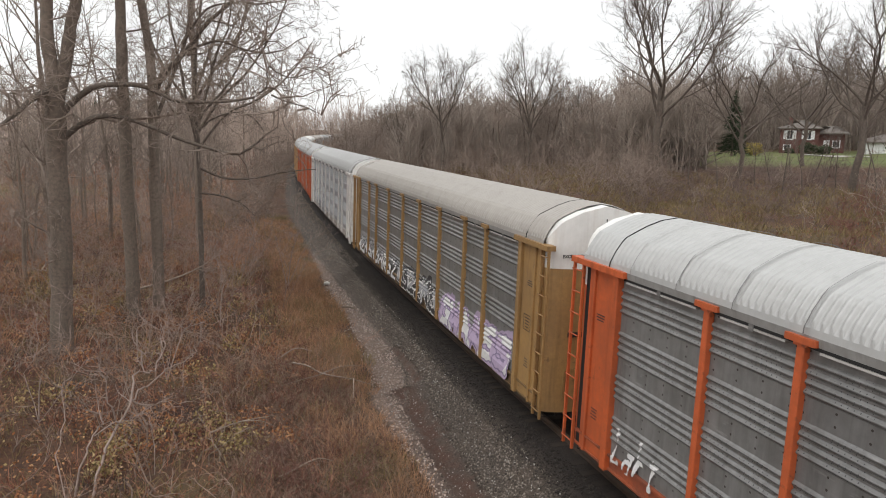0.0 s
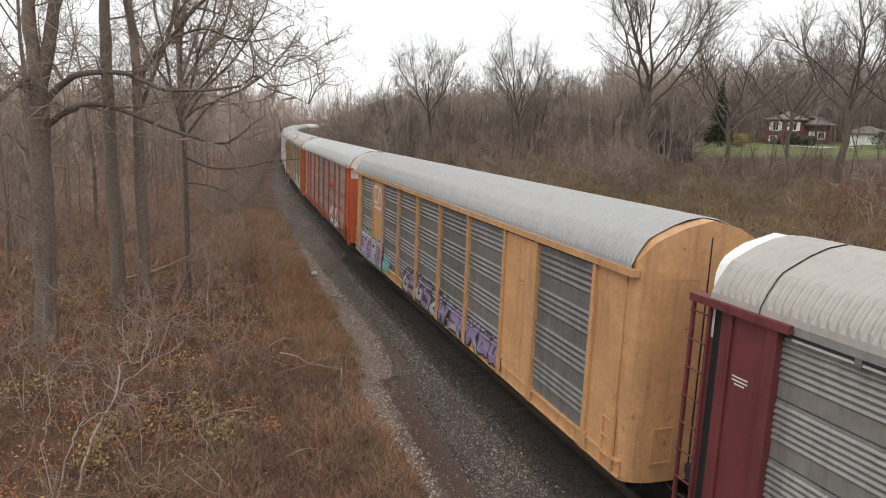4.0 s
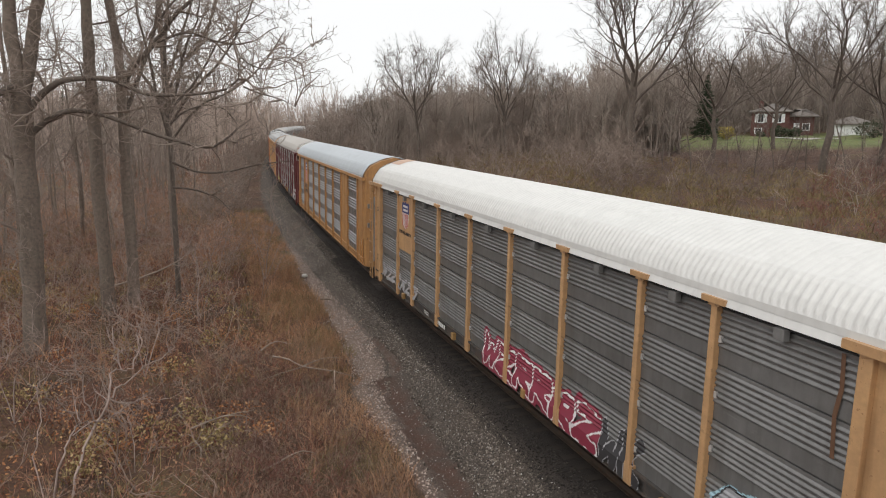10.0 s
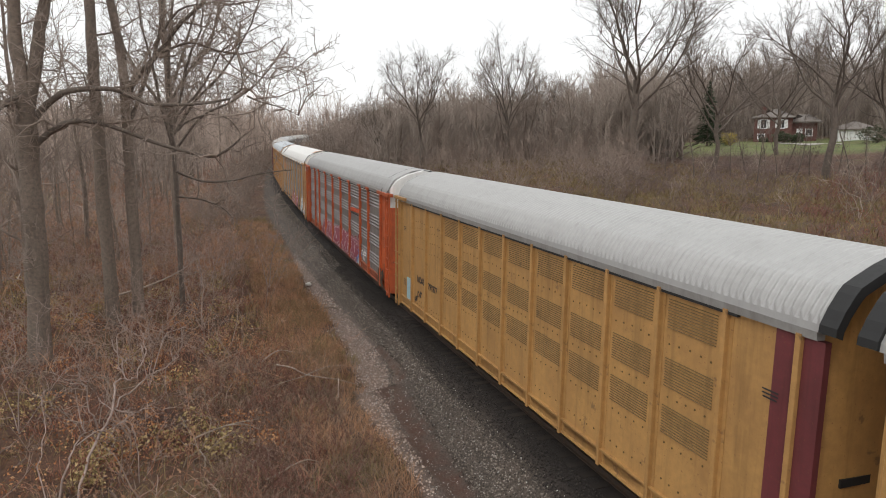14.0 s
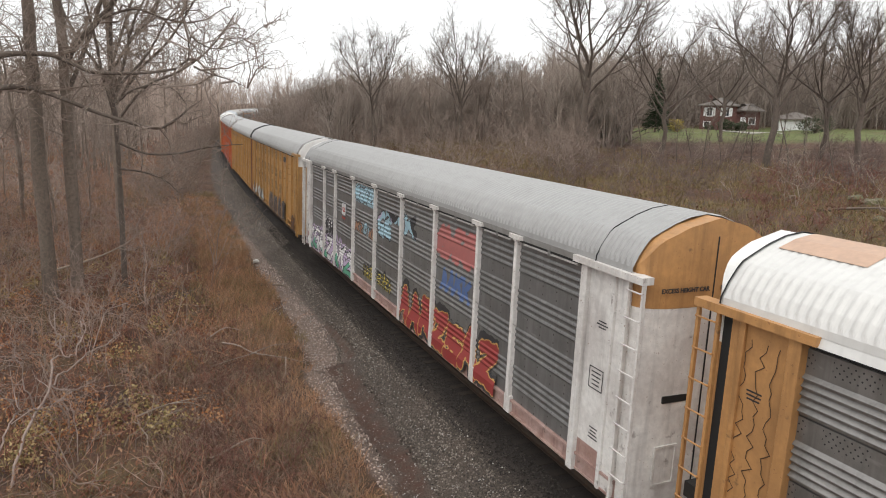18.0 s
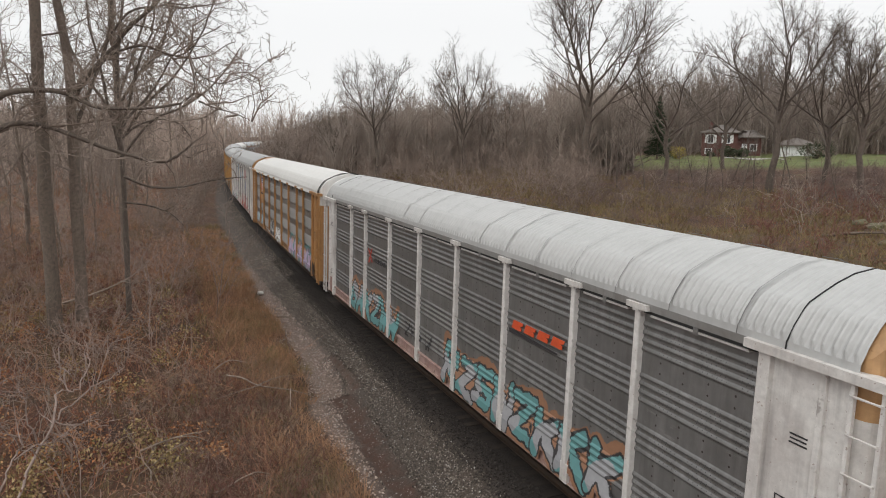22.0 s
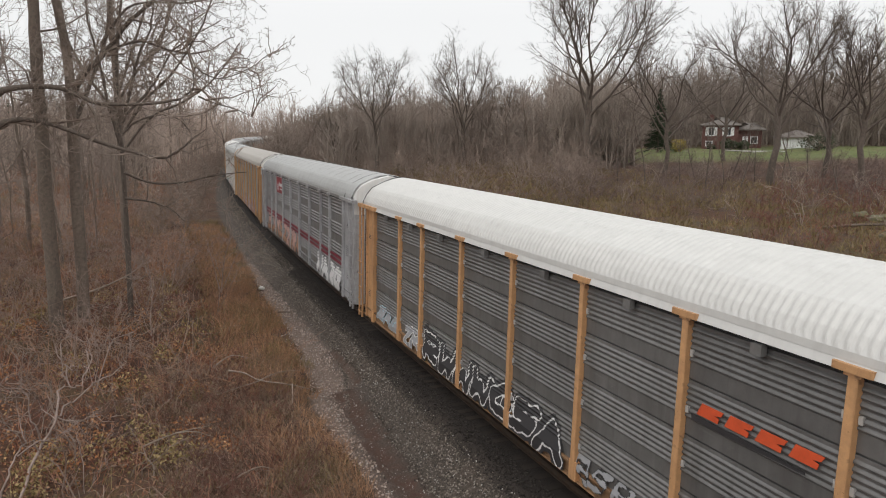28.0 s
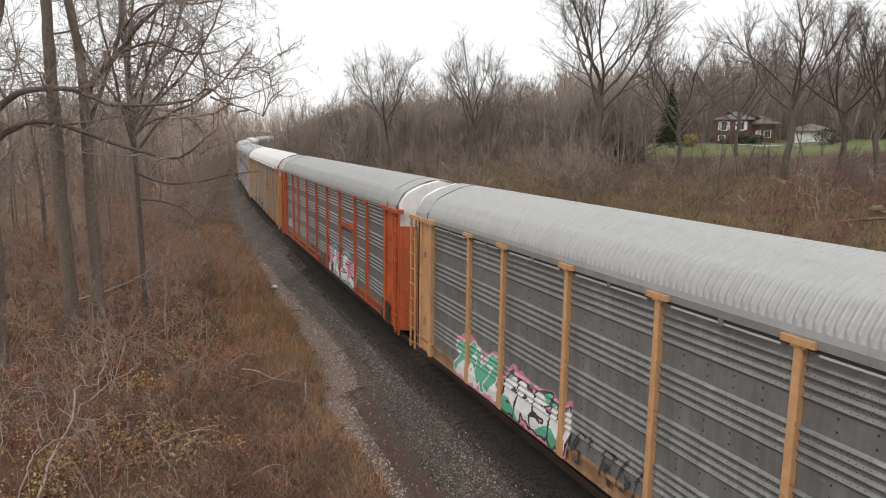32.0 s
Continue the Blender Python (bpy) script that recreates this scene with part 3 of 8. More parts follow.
def post_car(label, trim, panel, roof, hood="hood_white", ribs="long", roof_kind="rib", sill=None, bands=False, split=4.42, rear_hood=None):
    """A bilevel or trilevel auto rack with outside posts, end ladders and a ribbed roof."""
    car = tagged(new("auto_rack_car"), label, "railcar", "auto rack train")
    p, st = PAINT[trim], STEEL[panel]
    DEPTH_OF[car.name] = RIB_DEPTH[panel]
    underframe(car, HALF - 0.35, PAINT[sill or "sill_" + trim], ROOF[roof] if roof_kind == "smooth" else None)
    far_side(car, HALF - 0.35, st)
    for i, x in enumerate(POSTS):
        if abs(x) < 11:
            put("post", post_mesh(p), car, at=(x, 0, 0))
        if i + 1 < len(POSTS):
            x2 = POSTS[i + 1]
            put("panel", panel_mesh(x2 - x - 0.02, Z_DECK + 0.03, Z_TOP - 0.19, ribs, STEEL[panel + ribs], RIB_DEPTH[panel]), car, at=((x + x2) / 2, 0, 0))
    for s in (1, -1):
        x0, x1 = sorted((s * 11.90, s * (HALF - (0.62 if s > 0 else 0.44))))
        g = Geo()
        g.box(x0, x1, 1.40, 1.50, Z_SILL - 0.02, Z_TOP - 0.12)
        inner = s * 11.95
        g.bar(inner - 0.10, inner + 0.10, 1.42, 1.60, Z_SILL - 0.02, Z_TOP - 0.12)
        mid = s * 12.85
        g.bar(mid - 0.05, mid + 0.05, 1.45, 1.56, Z_SILL, Z_TOP - 0.12)
        part("end_panel", g, p, car, "plain end bay sheet")
        if s > 0:
            # solid black strip over the door paint, for the gap's shade
            part("end_gap", Geo().box(HALF - 0.62, HALF - 0.44, 1.38, 1.475, Z_SILL, Z_TOP - 0.08), SEAL_GAP_BLACK, car, "black strip for the shade in the gap behind the end ladder")
        g = Geo()
        xa, xb = sorted((s * 11.62, s * (HALF + 0.02)))
        g.box(xa, xb, 1.40, 1.65, Z_TOP - 0.12, Z_TOP + 0.01)
        part("top_rail", g, p, car)
        ladder(car, s * (HALF - 0.22), s, p, Z_TOP - 0.08)
        car_end(car, s, p, PAINT[rear_hood if rear_hood and s < 0 else hood], HALF, split)
        truck(car, s * TRUCK)
    if roof_kind != "smooth":
        for xa, xb in zip(POSTS, POSTS[1:]):
            w = (xb - xa) / 2 - 0.31
            bar = cached(("eave_bar", round(w, 2)), lambda: Geo().box(-w, -0.06, 1.45, 1.545, Z_TOP - 0.222, Z_TOP - 0.188).box(0.06, w, 1.45, 1.545, Z_TOP - 0.222, Z_TOP - 0.188).mesh("eave_bar", EAVE_BAR))
            put("eave_bar", bar, car, "pale bar below the gap under the eave", at=((xa + xb) / 2, 0, 0))
            hang = cached("eave_clip", lambda: Geo().box(-0.05, 0.05, 1.45, 1.55, Z_TOP - 0.25, Z_TOP - 0.125).mesh("eave_clip", STEEL["grey"]))
            put("eave_clip", hang, car, "small grey clip under the eave", at=((xa + xb) / 2, 0, 0))
    if ribs == "courses":
        tab = cached("clip", lambda: Geo().box(-0.03, 0.03, 1.455, 1.50, -0.055, 0.055).mesh("clip", EAVE_BAR))
        for x in POSTS[1:-1]:
            for z in (1.45, 2.4, 3.35, 4.3):
                for d in (-0.115, 0.115):
                    put("clip", tab, car, at=(x + d, 0, z))
    if roof_kind == "smooth":
        for xa, xb in zip(POSTS, POSTS[1:]):
            m = (xa + xb) / 2
            part("eave_clip", Geo().box(m - 0.10, m + 0.10, 1.50, 1.615, Z_TOP - 0.34, Z_TOP - 0.17), STEEL["grey"], car, "small grey clip under the eave")
    roof_seals(car, HALF - (0.43 if roof_kind == "smooth" else 1.45), 0.03 if roof_kind == "smooth" else 0.012)
    put("roof", roof_mesh(-HALF + 0.38, HALF - 0.38, ROOF[roof], 0.022 if roof_kind == "smooth" else 0.040), car, "ribbed sheet metal roof")
    if bands:
        roof_bands(car, [1.43 * k for k in range(-8, 9)], STEEL["grey"])
    return car


def round_car(label, trim, panel, roof, hood=None, ribs="long", logo_label=""):
    """A smooth-sided rack: flush posts, continuous top rail, rounded ends, two plain sign bays."""
    car = tagged(new("auto_rack_car"), label, "railcar", "auto rack train")
    p, st = PAINT[trim], STEEL[panel]
    DEPTH_OF[car.name] = RIB_DEPTH[panel]
    L = HALF + 0.05
    underframe(car, L - 0.3, p, p)
    far_side(car, L - 0.3, st)
    edges = (-12.0, -9.2, -7.2, -4.3, -1.43, 1.43, 4.3, 7.2, 9.2, 12.0)
    for i in range(len(edges) - 1):
        a, b = edges[i], edges[i + 1]
        if i in (1, 7):
            g = Geo()
            g.box(a, b, 1.40, 1.50, Z_SILL, Z_TOP - 0.19)
            for x in (a + 0.98,):
                g.bar(x - 0.025, x + 0.025, 1.49, 1.515, Z_SILL, Z_TOP - 0.19 if i == 1 else 2.6)
            part("sign_bay", g, p, car, logo_label)
        else:
            put("panel", panel_mesh(b - a - 0.02, Z_DECK + 0.03, Z_TOP - 0.19, ribs, STEEL[panel + ribs], RIB_DEPTH[panel]), car, at=((a + b) / 2, 0, 0))
        if 0 < i:
            put("post", post_mesh(p, False, Z_TOP - 0.05), car, at=(a, 0, 0))
    put("post", post_mesh(p, False, Z_TOP - 0.05), car, at=(12.0, 0, 0))
    put("post", post_mesh(p, False, Z_TOP - 0.05), car, at=(-12.0, 0, 0))
    g = Geo()
    g.box(-L + 0.3, L - 0.3, 1.44, 1.60, Z_TOP - 0.13, Z_TOP + 0.02)
    part("top_rail", g, p, car)
    for s in (1, -1):
        x0, x1 = sorted((s * 12.0, s * (L - 0.62)))
        part("end_panel", Geo().box(x0, x1, 1.38, 1.50, Z_SILL - 0.02, Z_TOP - 0.1), p, car)
        car_end(car, s, p, PAINT[hood or trim], L - 0.05, 4.85, False)
        g = Geo()
        for i in range(3):
            g.tube([Vector((s * (L - 1.0), 1.56, 1.0 + 0.4 * i)), Vector((s * (L - 0.6), 1.56, 1.0 + 0.4 * i))], [0.016, 0.016], 6)
        for d in (1.0, 0.6):
            g.bar(s * (L - d) - 0.02, s * (L - d) + 0.02, 1.48, 1.55, 0.7, 1.95, 0.006)
        part("ladder", g, p, car, "short painted end ladder")
        truck(car, s * TRUCK)
    put("roof", roof_mesh(-L + 0.42, L - 0.42, ROOF[roof]), car, "ribbed sheet metal roof")
    return car


def vented_car(label, half=10.65, rear_hood=True, joint=0):
    """One unit of an articulated rack: sheet sides with channel posts and louvred vents."""
    car = tagged(new("articulated_rack_unit"), label, "railcar", "auto rack train")
    p = PAINT["pale_yellow"]
    underframe(car, half - 0.3, p)
    far_side(car, half - 0.3, STEEL["warm"])
    xs = [-half + 0.7] + [-8.5 + 1.7 * k for k in range(11)] + [half - 0.62]
    vented = range(1, 9) if joint < 0 else range(3, 11)
    for i in range(12):
        a, b = xs[i], xs[i + 1]
        g = Geo()
        g.box(a, b, 1.40, 1.47, Z_SILL + 0.05, Z_TOP - 0.15)
        pan = part("side_sheet", g, p, car, "tan yellow side sheet")
        if i in vented:
            # the slats are dark brown: shade between the louvres put into their colour
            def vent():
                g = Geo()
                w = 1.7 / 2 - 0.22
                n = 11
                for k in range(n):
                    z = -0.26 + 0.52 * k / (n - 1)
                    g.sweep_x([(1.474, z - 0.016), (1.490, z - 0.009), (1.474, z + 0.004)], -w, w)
                return g.mesh("vent", VENT_SHADE_BOLT_BROWN)
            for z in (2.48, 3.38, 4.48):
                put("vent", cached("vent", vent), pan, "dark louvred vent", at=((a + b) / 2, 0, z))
        if 0 < i < 11:
            bolt = cached("bolt", lambda: Geo().disc_y(0, 1.468, 1.482, 0, 0.020, 6).mesh("bolt", VENT_SHADE_BOLT_BROWN))
            rows = (3.93, 2.94, 2.04, 1.3) if i in vented else (4.3, 4.05, 3.7, 3.3, 1.25, 1.1)
            for z in rows:
                for k in range(5):
                    put("bolt", bolt, pan, at=((a + b) / 2 - 0.52 + 0.26 * k + 0.03 * math.sin(9 * z + k), 0, z + 0.02 * math.sin(5 * k + z)))
    for x in xs:
        put("post", cached("channel_post", lambda: Geo().bar(-0.05, 0.05, 1.44, 1.57, Z_SILL - 0.02, Z_TOP - 0.1).box(-0.13, 0.13, 1.44, 1.482, Z_SILL - 0.02, Z_TOP - 0.1).mesh("post", p)), car, at=(float(x), 0, 0))
    for s in (1, -1):
        x0, x1 = sorted((s * (half - 0.9), s * (half - 0.45)))
        part("end_panel", Geo().box(x0, x1, 1.38, 1.466, Z_SILL - 0.02, Z_TOP - 0.05), p, car)
        if s == joint:
            if s < 0:
                xa, xb = -half + 0.30, -half + 1.15
                part("end_panel", Geo().box(xa, xb, 1.38, 1.492, Z_SILL - 0.02, Z_TOP - 0.14), PAINT["maroon"], car, "dark red-brown end sheet beside the joint")
            car_end(car, s, p, p, half - 0.3, 4.40)
            truck(car, s * (half - 1.2))
            continue
        xa, xb = sorted((s * (half - 1.5), s * half))
        part("top_rail", Geo().box(xa, xb, 1.42, 1.64, Z_TOP - 0.06, Z_TOP + 0.06), p, car)
        ladder(car, s * (half - 0.24), s, p)
        car_end(car, s, p, PAINT["hood_white"] if (s < 0) == rear_hood else STEEL["grey"] if s > 0 else p, half + 0.05, 4.40)
        truck(car, s * (half - 2.2 if half > 12 else half - 1.2))
    if joint:
        g = Geo()
        a, b = [[(joint * x, y, z) for y, z in roof_outline(-0.05)] for x in (half - 0.34, half - 0.06)]
        c, d = [[(joint * x, y, z) for y, z in roof_outline(0.08)] for x in (half - 0.34, half - 0.06)]
        rows = [c, a, b, d]
        part("joint_seal", g.sheet(rows if joint < 0 else rows[::-1]), SEAL_GAP_BLACK, car, "thick black seal between the two units")
    put("roof", roof_mesh(-half + 0.32, half - 0.32, ROOF["grey"]), car, "ribbed sheet metal roof")
    return car


# brown of the bolts, and of the vent slats as painted shade
VENT_SHADE_BOLT_BROWN = shade("vent_shadow_brown", (0.14, 0.085, 0.03), 0.8, 0, 0.2, 10)

# front to back; car 0 is the first whose front passes the camera's line as the clip begins
TRAIN = []


def couple(maker, *args, length=PITCH, **kw):
    TRAIN.append((maker(*args, **kw), length))


FIRST = -9
couple(post_car, "grey auto rack with dull red posts", "dull_red", "warm", "grey")
couple(post_car, "grey auto rack with tan posts", "tan", "grey", "grey")
couple(post_car, "grey auto rack with orange posts", "orange", "warm", "beige")
couple(round_car, "yellow and grey auto rack", "tan", "grey", "white")
couple(post_car, "grey auto rack with dull red posts", "dull_red", "warm", "grey")
couple(post_car, "grey auto rack with tan posts", "tan", "grey", "grey")
couple(post_car, "grey auto rack with orange posts", "orange", "warm", "grey")
couple(post_car, "silver grey auto rack with white posts", "white", "bright", "grey")
couple(post_car, "weathered grey auto rack with brown-yellow posts", "brown", "grey", "beige")
couple(post_car, "grey auto rack with bright orange posts and ends", "orange", "grey", "pale", bands=True)
couple(round_car, "peach and grey auto rack with white lettering", "peach", "grey", "grey", hood="peach")
couple(post_car, "old auto rack with maroon posts and rusty hood", "maroon", "mid", "beige", ribs="courses", sill="brown", split=4.35)
couple(round_car, "yellow auto rack with shield sign and silver panels", "yellow", "bright", "bluish")
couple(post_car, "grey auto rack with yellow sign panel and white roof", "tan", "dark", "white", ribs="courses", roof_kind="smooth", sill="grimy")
couple(post_car, "grey auto rack with orange posts and red graffiti", "orange", "grey", "grey")
couple(vented_car, "yellow articulated rack unit with louvred vents", joint=-1, length=22.15)
couple(vented_car, "yellow articulated rack unit with dark graffiti", joint=1, length=22.15)
couple(post_car, "grey auto rack with white posts and many graffiti", "white", "dark", "grey", rear_hood="yellow", sill="rusty")
couple(post_car, "grey auto rack with yellow posts, shield sign and white roof", "yellow", "mid", "white", ribs="tiers", roof_kind="smooth")
couple(post_car, "grey auto rack with white posts and teal graffiti", "white", "dark", "pale", bands=True, rear_hood="tan", sill="rusty")
couple(post_car, "brownish grey auto rack with yellow posts", "tan", "warm", "beige")
couple(post_car, "silver auto rack with red stripes and red sign", "silver", "grey", "pale", bands=True)
couple(post_car, "grey auto rack with tan posts and white roof", "peach", "dark", "white", ribs="courses", roof_kind="smooth")
couple(post_car, "grey auto rack with orange posts and pink graffiti", "orange", "grey", "grey")
couple(post_car, "grey auto rack with tan posts and green graffiti", "peach", "grey", "grey")
couple(post_car, "grey auto rack with orange posts", "orange", "grey", "grey")


def motions():
    """The whole train rolls away along the curve at an even speed."""
    front = FRONT + sum(length for _, length in TRAIN[:-FIRST])
    for k, (car, length) in enumerate(TRAIN):
        mid = front - length / 2 + 0.6 + SHIFT.get(k + FIRST, 0.0)
        front -= length
        reach = TRUCK if length > 25 else 8.8
        rows = []
        for k in range(33):
            s = mid + SPEED * k
            ax, ay, _ = track(s - reach)
            bx, by, _ = track(s + reach)
            turn = math.degrees(math.atan2(by - ay, bx - ax))
            rows.append((float(k), pose((ax + bx) / 2, (ay + by) / 2, 0.0, LEAN, 0, turn)))
        walk(car, rows)

# ---- painted marks on the cars ----
SPRAY = {}
for key, colour in (("white", (0.62, 0.61, 0.60)), ("black", (0.03, 0.028, 0.03)), ("purple", (0.20, 0.155, 0.25)), ("lilac", (0.42, 0.33, 0.46)), ("teal", (0.12, 0.28, 0.28)), ("green", (0.10, 0.34, 0.22)),
                    ("crimson", (0.21, 0.022, 0.045)), ("red", (0.46, 0.05, 0.03)), ("flame", (0.60, 0.34, 0.04)), ("blue", (0.08, 0.17, 0.42)), ("sky", (0.30, 0.45, 0.52)), ("pink", (0.55, 0.22, 0.30)),
                    ("rose", (0.44, 0.27, 0.23)), ("clay", (0.30, 0.155, 0.09)), ("grey", (0.30, 0.30, 0.31)), ("navy", (0.025, 0.035, 0.16)), ("vermilion", (0.62, 0.085, 0.025)), ("wine", (0.16, 0.012, 0.025)), ("gold", (0.45, 0.36, 0.05)), ("rust", (0.47, 0.31, 0.22)), ("cream", (0.56, 0.52, 0.40)), ("brown_rust", (0.09, 0.04, 0.025)), ("soot", (0.06, 0.033, 0.018)), ("faded_red", (0.25, 0.09, 0.085)), ("faded_blue", (0.085, 0.14, 0.30)), ("faded_coral", (0.36, 0.12, 0.11)), ("brick_red", (0.25, 0.03, 0.028)), ("gold_tan", (0.50, 0.30, 0.09)), ("dusty_rose", (0.215, 0.135, 0.128)), ("dusty_white", (0.38, 0.33, 0.31)), ("signal", (0.25, 0.022, 0.03)), ("mint", (0.30, 0.44, 0.38)), ("rust_brown", (0.13, 0.065, 0.035)), ("slate", (0.05, 0.072, 0.075)), ("dull_crimson", (0.20, 0.03, 0.045))):
    SPRAY[key] = shade("spray_" + key, colour, 0.6, 0, 0.12, 7, tuple(c * 0.7 for c in colour), 0.4, 1.2)

SPRAY["rusty_white"] = shade("rusty_white_paint", (0.62, 0.56, 0.51), 0.6, 0, 0.15, 6, (0.36, 0.085, 0.03), 0.95, 1.7, 0.5, (0.22, 0.06, 0.03))

LETTERS = (((0.1, 0), (0.1, 1), (0.8, 0.9), (0.85, 0.55), (0.15, 0.5), (0.9, 0.05)), ((0.9, 0.95), (0.2, 0.9), (0.1, 0.55), (0.85, 0.45), (0.8, 0.08), (0.05, 0.05)),
           ((0.1, 0.95), (0.2, 0.05), (0.5, 0.6), (0.75, 0.05), (0.92, 1.0)), ((0.9, 0.85), (0.5, 1.0), (0.1, 0.6), (0.2, 0.1), (0.85, 0.1), (0.8, 0.5), (0.5, 0.5)),
           ((0.1, 0.0), (0.45, 1.0), (0.9, 0.0), (0.7, 0.4), (0.25, 0.42)), ((0.1, 1.0), (0.12, 0.05), (0.15, 0.5), (0.85, 1.0), (0.35, 0.55), (0.95, 0.0)), ((0.15, 0.9), (0.9, 0.95), (0.1, 0.1), (0.95, 0.05)))

# pen lines of the letters that can be read
PEN = {"H": ((0.12, 1.0), (0.12, 0.0), (0.12, 0.5), (0.85, 0.5), (0.85, 1.0), (0.85, 0.0)), "Z": LETTERS[6], "A": LETTERS[4], "K": LETTERS[5], "S": LETTERS[1],
       "B": ((0.1, 0.0), (0.1, 1.0), (0.75, 0.95), (0.8, 0.65), (0.15, 0.52), (0.88, 0.42), (0.85, 0.06), (0.1, 0.0)),
       "O": ((0.5, 1.0), (0.1, 0.75), (0.1, 0.25), (0.5, 0.0), (0.88, 0.25), (0.88, 0.75), (0.5, 1.0)),
       "R": ((0.0, -0.05), (0.08, 1.05), (0.75, 0.95), (0.75, 0.6), (0.15, 0.5), (0.95, -0.05)), "I": ((0.4, 0.85), (0.48, 0.35), (0.5, 0.0)),
       "E": ((0.9, 1.0), (0.12, 0.95), (0.1, 0.5), (0.75, 0.52), (0.1, 0.5), (0.1, 0.03), (0.92, 0.0)),
       "e": ((0.05, 0.45), (0.85, 0.5), (0.6, 0.9), (0.05, 0.7), (0.1, 0.1), (0.9, 0.0)), "U": ((0.1, 1.0), (0.12, 0.2), (0.45, 0.0), (0.85, 0.2), (0.9, 1.0), (0.88, 0.0)),
       "C": ((0.9, 0.85), (0.5, 1.0), (0.1, 0.7), (0.1, 0.25), (0.5, 0.0), (0.92, 0.15)), "W": ((0.05, 1.0), (0.25, 0.0), (0.5, 0.6), (0.75, 0.0), (0.95, 1.0)),
       "T": ((0.05, 1.0), (0.95, 1.0), (0.5, 1.0), (0.5, 0.0)), "L": ((0.15, 1.0), (0.12, 0.03), (0.9, 0.0)),
       "b": ((0.12, 1.0), (0.12, 0.0), (0.7, 0.05), (0.75, 0.5), (0.15, 0.5)), "a": ((0.2, 0.6), (0.75, 0.6), (0.78, 0.0), (0.2, 0.05), (0.2, 0.33), (0.75, 0.33)),
       "h": ((0.15, 1.0), (0.15, 0.0), (0.15, 0.5), (0.7, 0.5), (0.75, 0.0)), "t": ((0.4, 1.0), (0.45, 0.05), (0.8, 0.0), (0.45, 0.3), (0.43, 0.65), (0.1, 0.62), (0.8, 0.66))}


def graffiti(car, x_front, x_back, z0, z1, fill="white", edge="black", second=None, letters=5, weight=0.17, rim=0.07, seed=0, kind="long", back=None, proud=0.0, slant=0.1, word=None):
    """Sprayed shapes that lie on the ribs of the side sheets. x runs from the car's front backwards."""
    r = np.random.default_rng(100 + seed)
    a, b = HALF - x_front, HALF - x_back
    weight, strokes, ids = weight * 0.8, [], []
    fat = 0.0 if weight < 0.07 else 0.16        # filled letters lean over one another
    w = (a - b) / letters
    for k in range(letters):
        shape = PEN[word[k]] if word else LETTERS[int(r.integers(len(LETTERS)))]
        x_left = a - w * k
        lift = r.uniform(-0.06, 0.06)
        h = (z1 - z0 - 2 * rim - 2 * weight * 0.8) * r.uniform(0.85, 1.0)
        pts = [(x_left - w * (0.08 - fat / 2 + (0.84 + fat) * px + r.normal(0, 0.04)) - slant * pz, z0 + rim + weight * 0.8 + lift + h * pz + r.normal(0, 0.03)) for px, pz in shape]
        strokes += [(pts[i], pts[i + 1]) for i in range(len(pts) - 1)]
        ids += [k] * (len(pts) - 1)
    prof = rib_profile(Z_DECK + 0.03, Z_TOP - 0.19, kind, DEPTH_OF.get(car.name, 0.052))
    if z0 < Z_DECK:
        prof = [(0.086, z0), (0.086, Z_DECK + 0.034)] + [q for q in prof if q[1] > Z_DECK + 0.035]
    line = []
    for (d0, za), (d1, zb) in zip(prof, prof[1:]):
        m = max(1, int(math.ceil((zb - za) / 0.026)))
        line += [(d0 + (d1 - d0) * i / m, za + (zb - za) * i / m) for i in range(m)]
    line = [q for q in line if z0 <= q[1] <= (z1 + 0.28 if back else z1)]
    xs = np.arange(b - 0.1, a + 0.1, 0.026)
    zc = np.array([(line[i][1] + line[i + 1][1]) / 2 for i in range(len(line) - 1)])
    xc = (xs[:-1] + xs[1:]) / 2
    X, Z = np.meshgrid(xc, zc)
    wob = 0.03 * np.sin(X * 7 + seed) * np.sin(Z * 9) + 0.02 * np.sin(X * 17 + Z * 13 + seed)
    dist, owner, layer = np.full(X.shape, 9.0), np.zeros(X.shape, int), np.zeros(X.shape, int)
    for k in range(letters):      # one letter after another, each with its own outline over the one before
        mine = np.full(X.shape, 9.0)
        for n, ((xa, za), (xb, zb)) in enumerate(strokes):
            if ids[n] == k:
                vx, vz = xb - xa, zb - za
                t = np.clip(((X - xa) * vx + (Z - za) * vz) / (vx * vx + vz * vz + 1e-9), 0, 1)
                mine = np.minimum(mine, np.hypot(X - xa - t * vx, Z - za - t * vz))
        mine = mine + wob
        layer[mine < weight + rim] = 1
        layer[mine < weight] = 2
        owner = np.where(mine < np.maximum(dist, weight + rim), k, owner)
        dist = np.minimum(dist, mine)
    if second:
        layer[(layer == 2) & (np.sin(X * 3.1 + seed) + np.sin(Z * 4.0 + seed) > 0.45)] = 3
    if back:
        hull = (dist < weight + rim + 0.10 + 0.10 * np.sin(X * 2.3 + seed) * np.sin(Z * 3.1 + 1))
        layer[hull & (layer == 0)] = 4
    names = [fill, edge, fill, second or fill, back or fill]
    # each connected patch of a letter is a piece of its own; specks are left out
    owner, count = owner.copy(), 0
    piece = np.full(X.shape, -1)
    rows_n, cols_n = X.shape
    for i0, j0 in np.argwhere(layer > 0).tolist():
        if piece[i0, j0] >= 0 or layer[i0, j0] == 0:
            continue
        piece[i0, j0] = count
        todo, own = [(i0, j0)], owner[i0, j0]
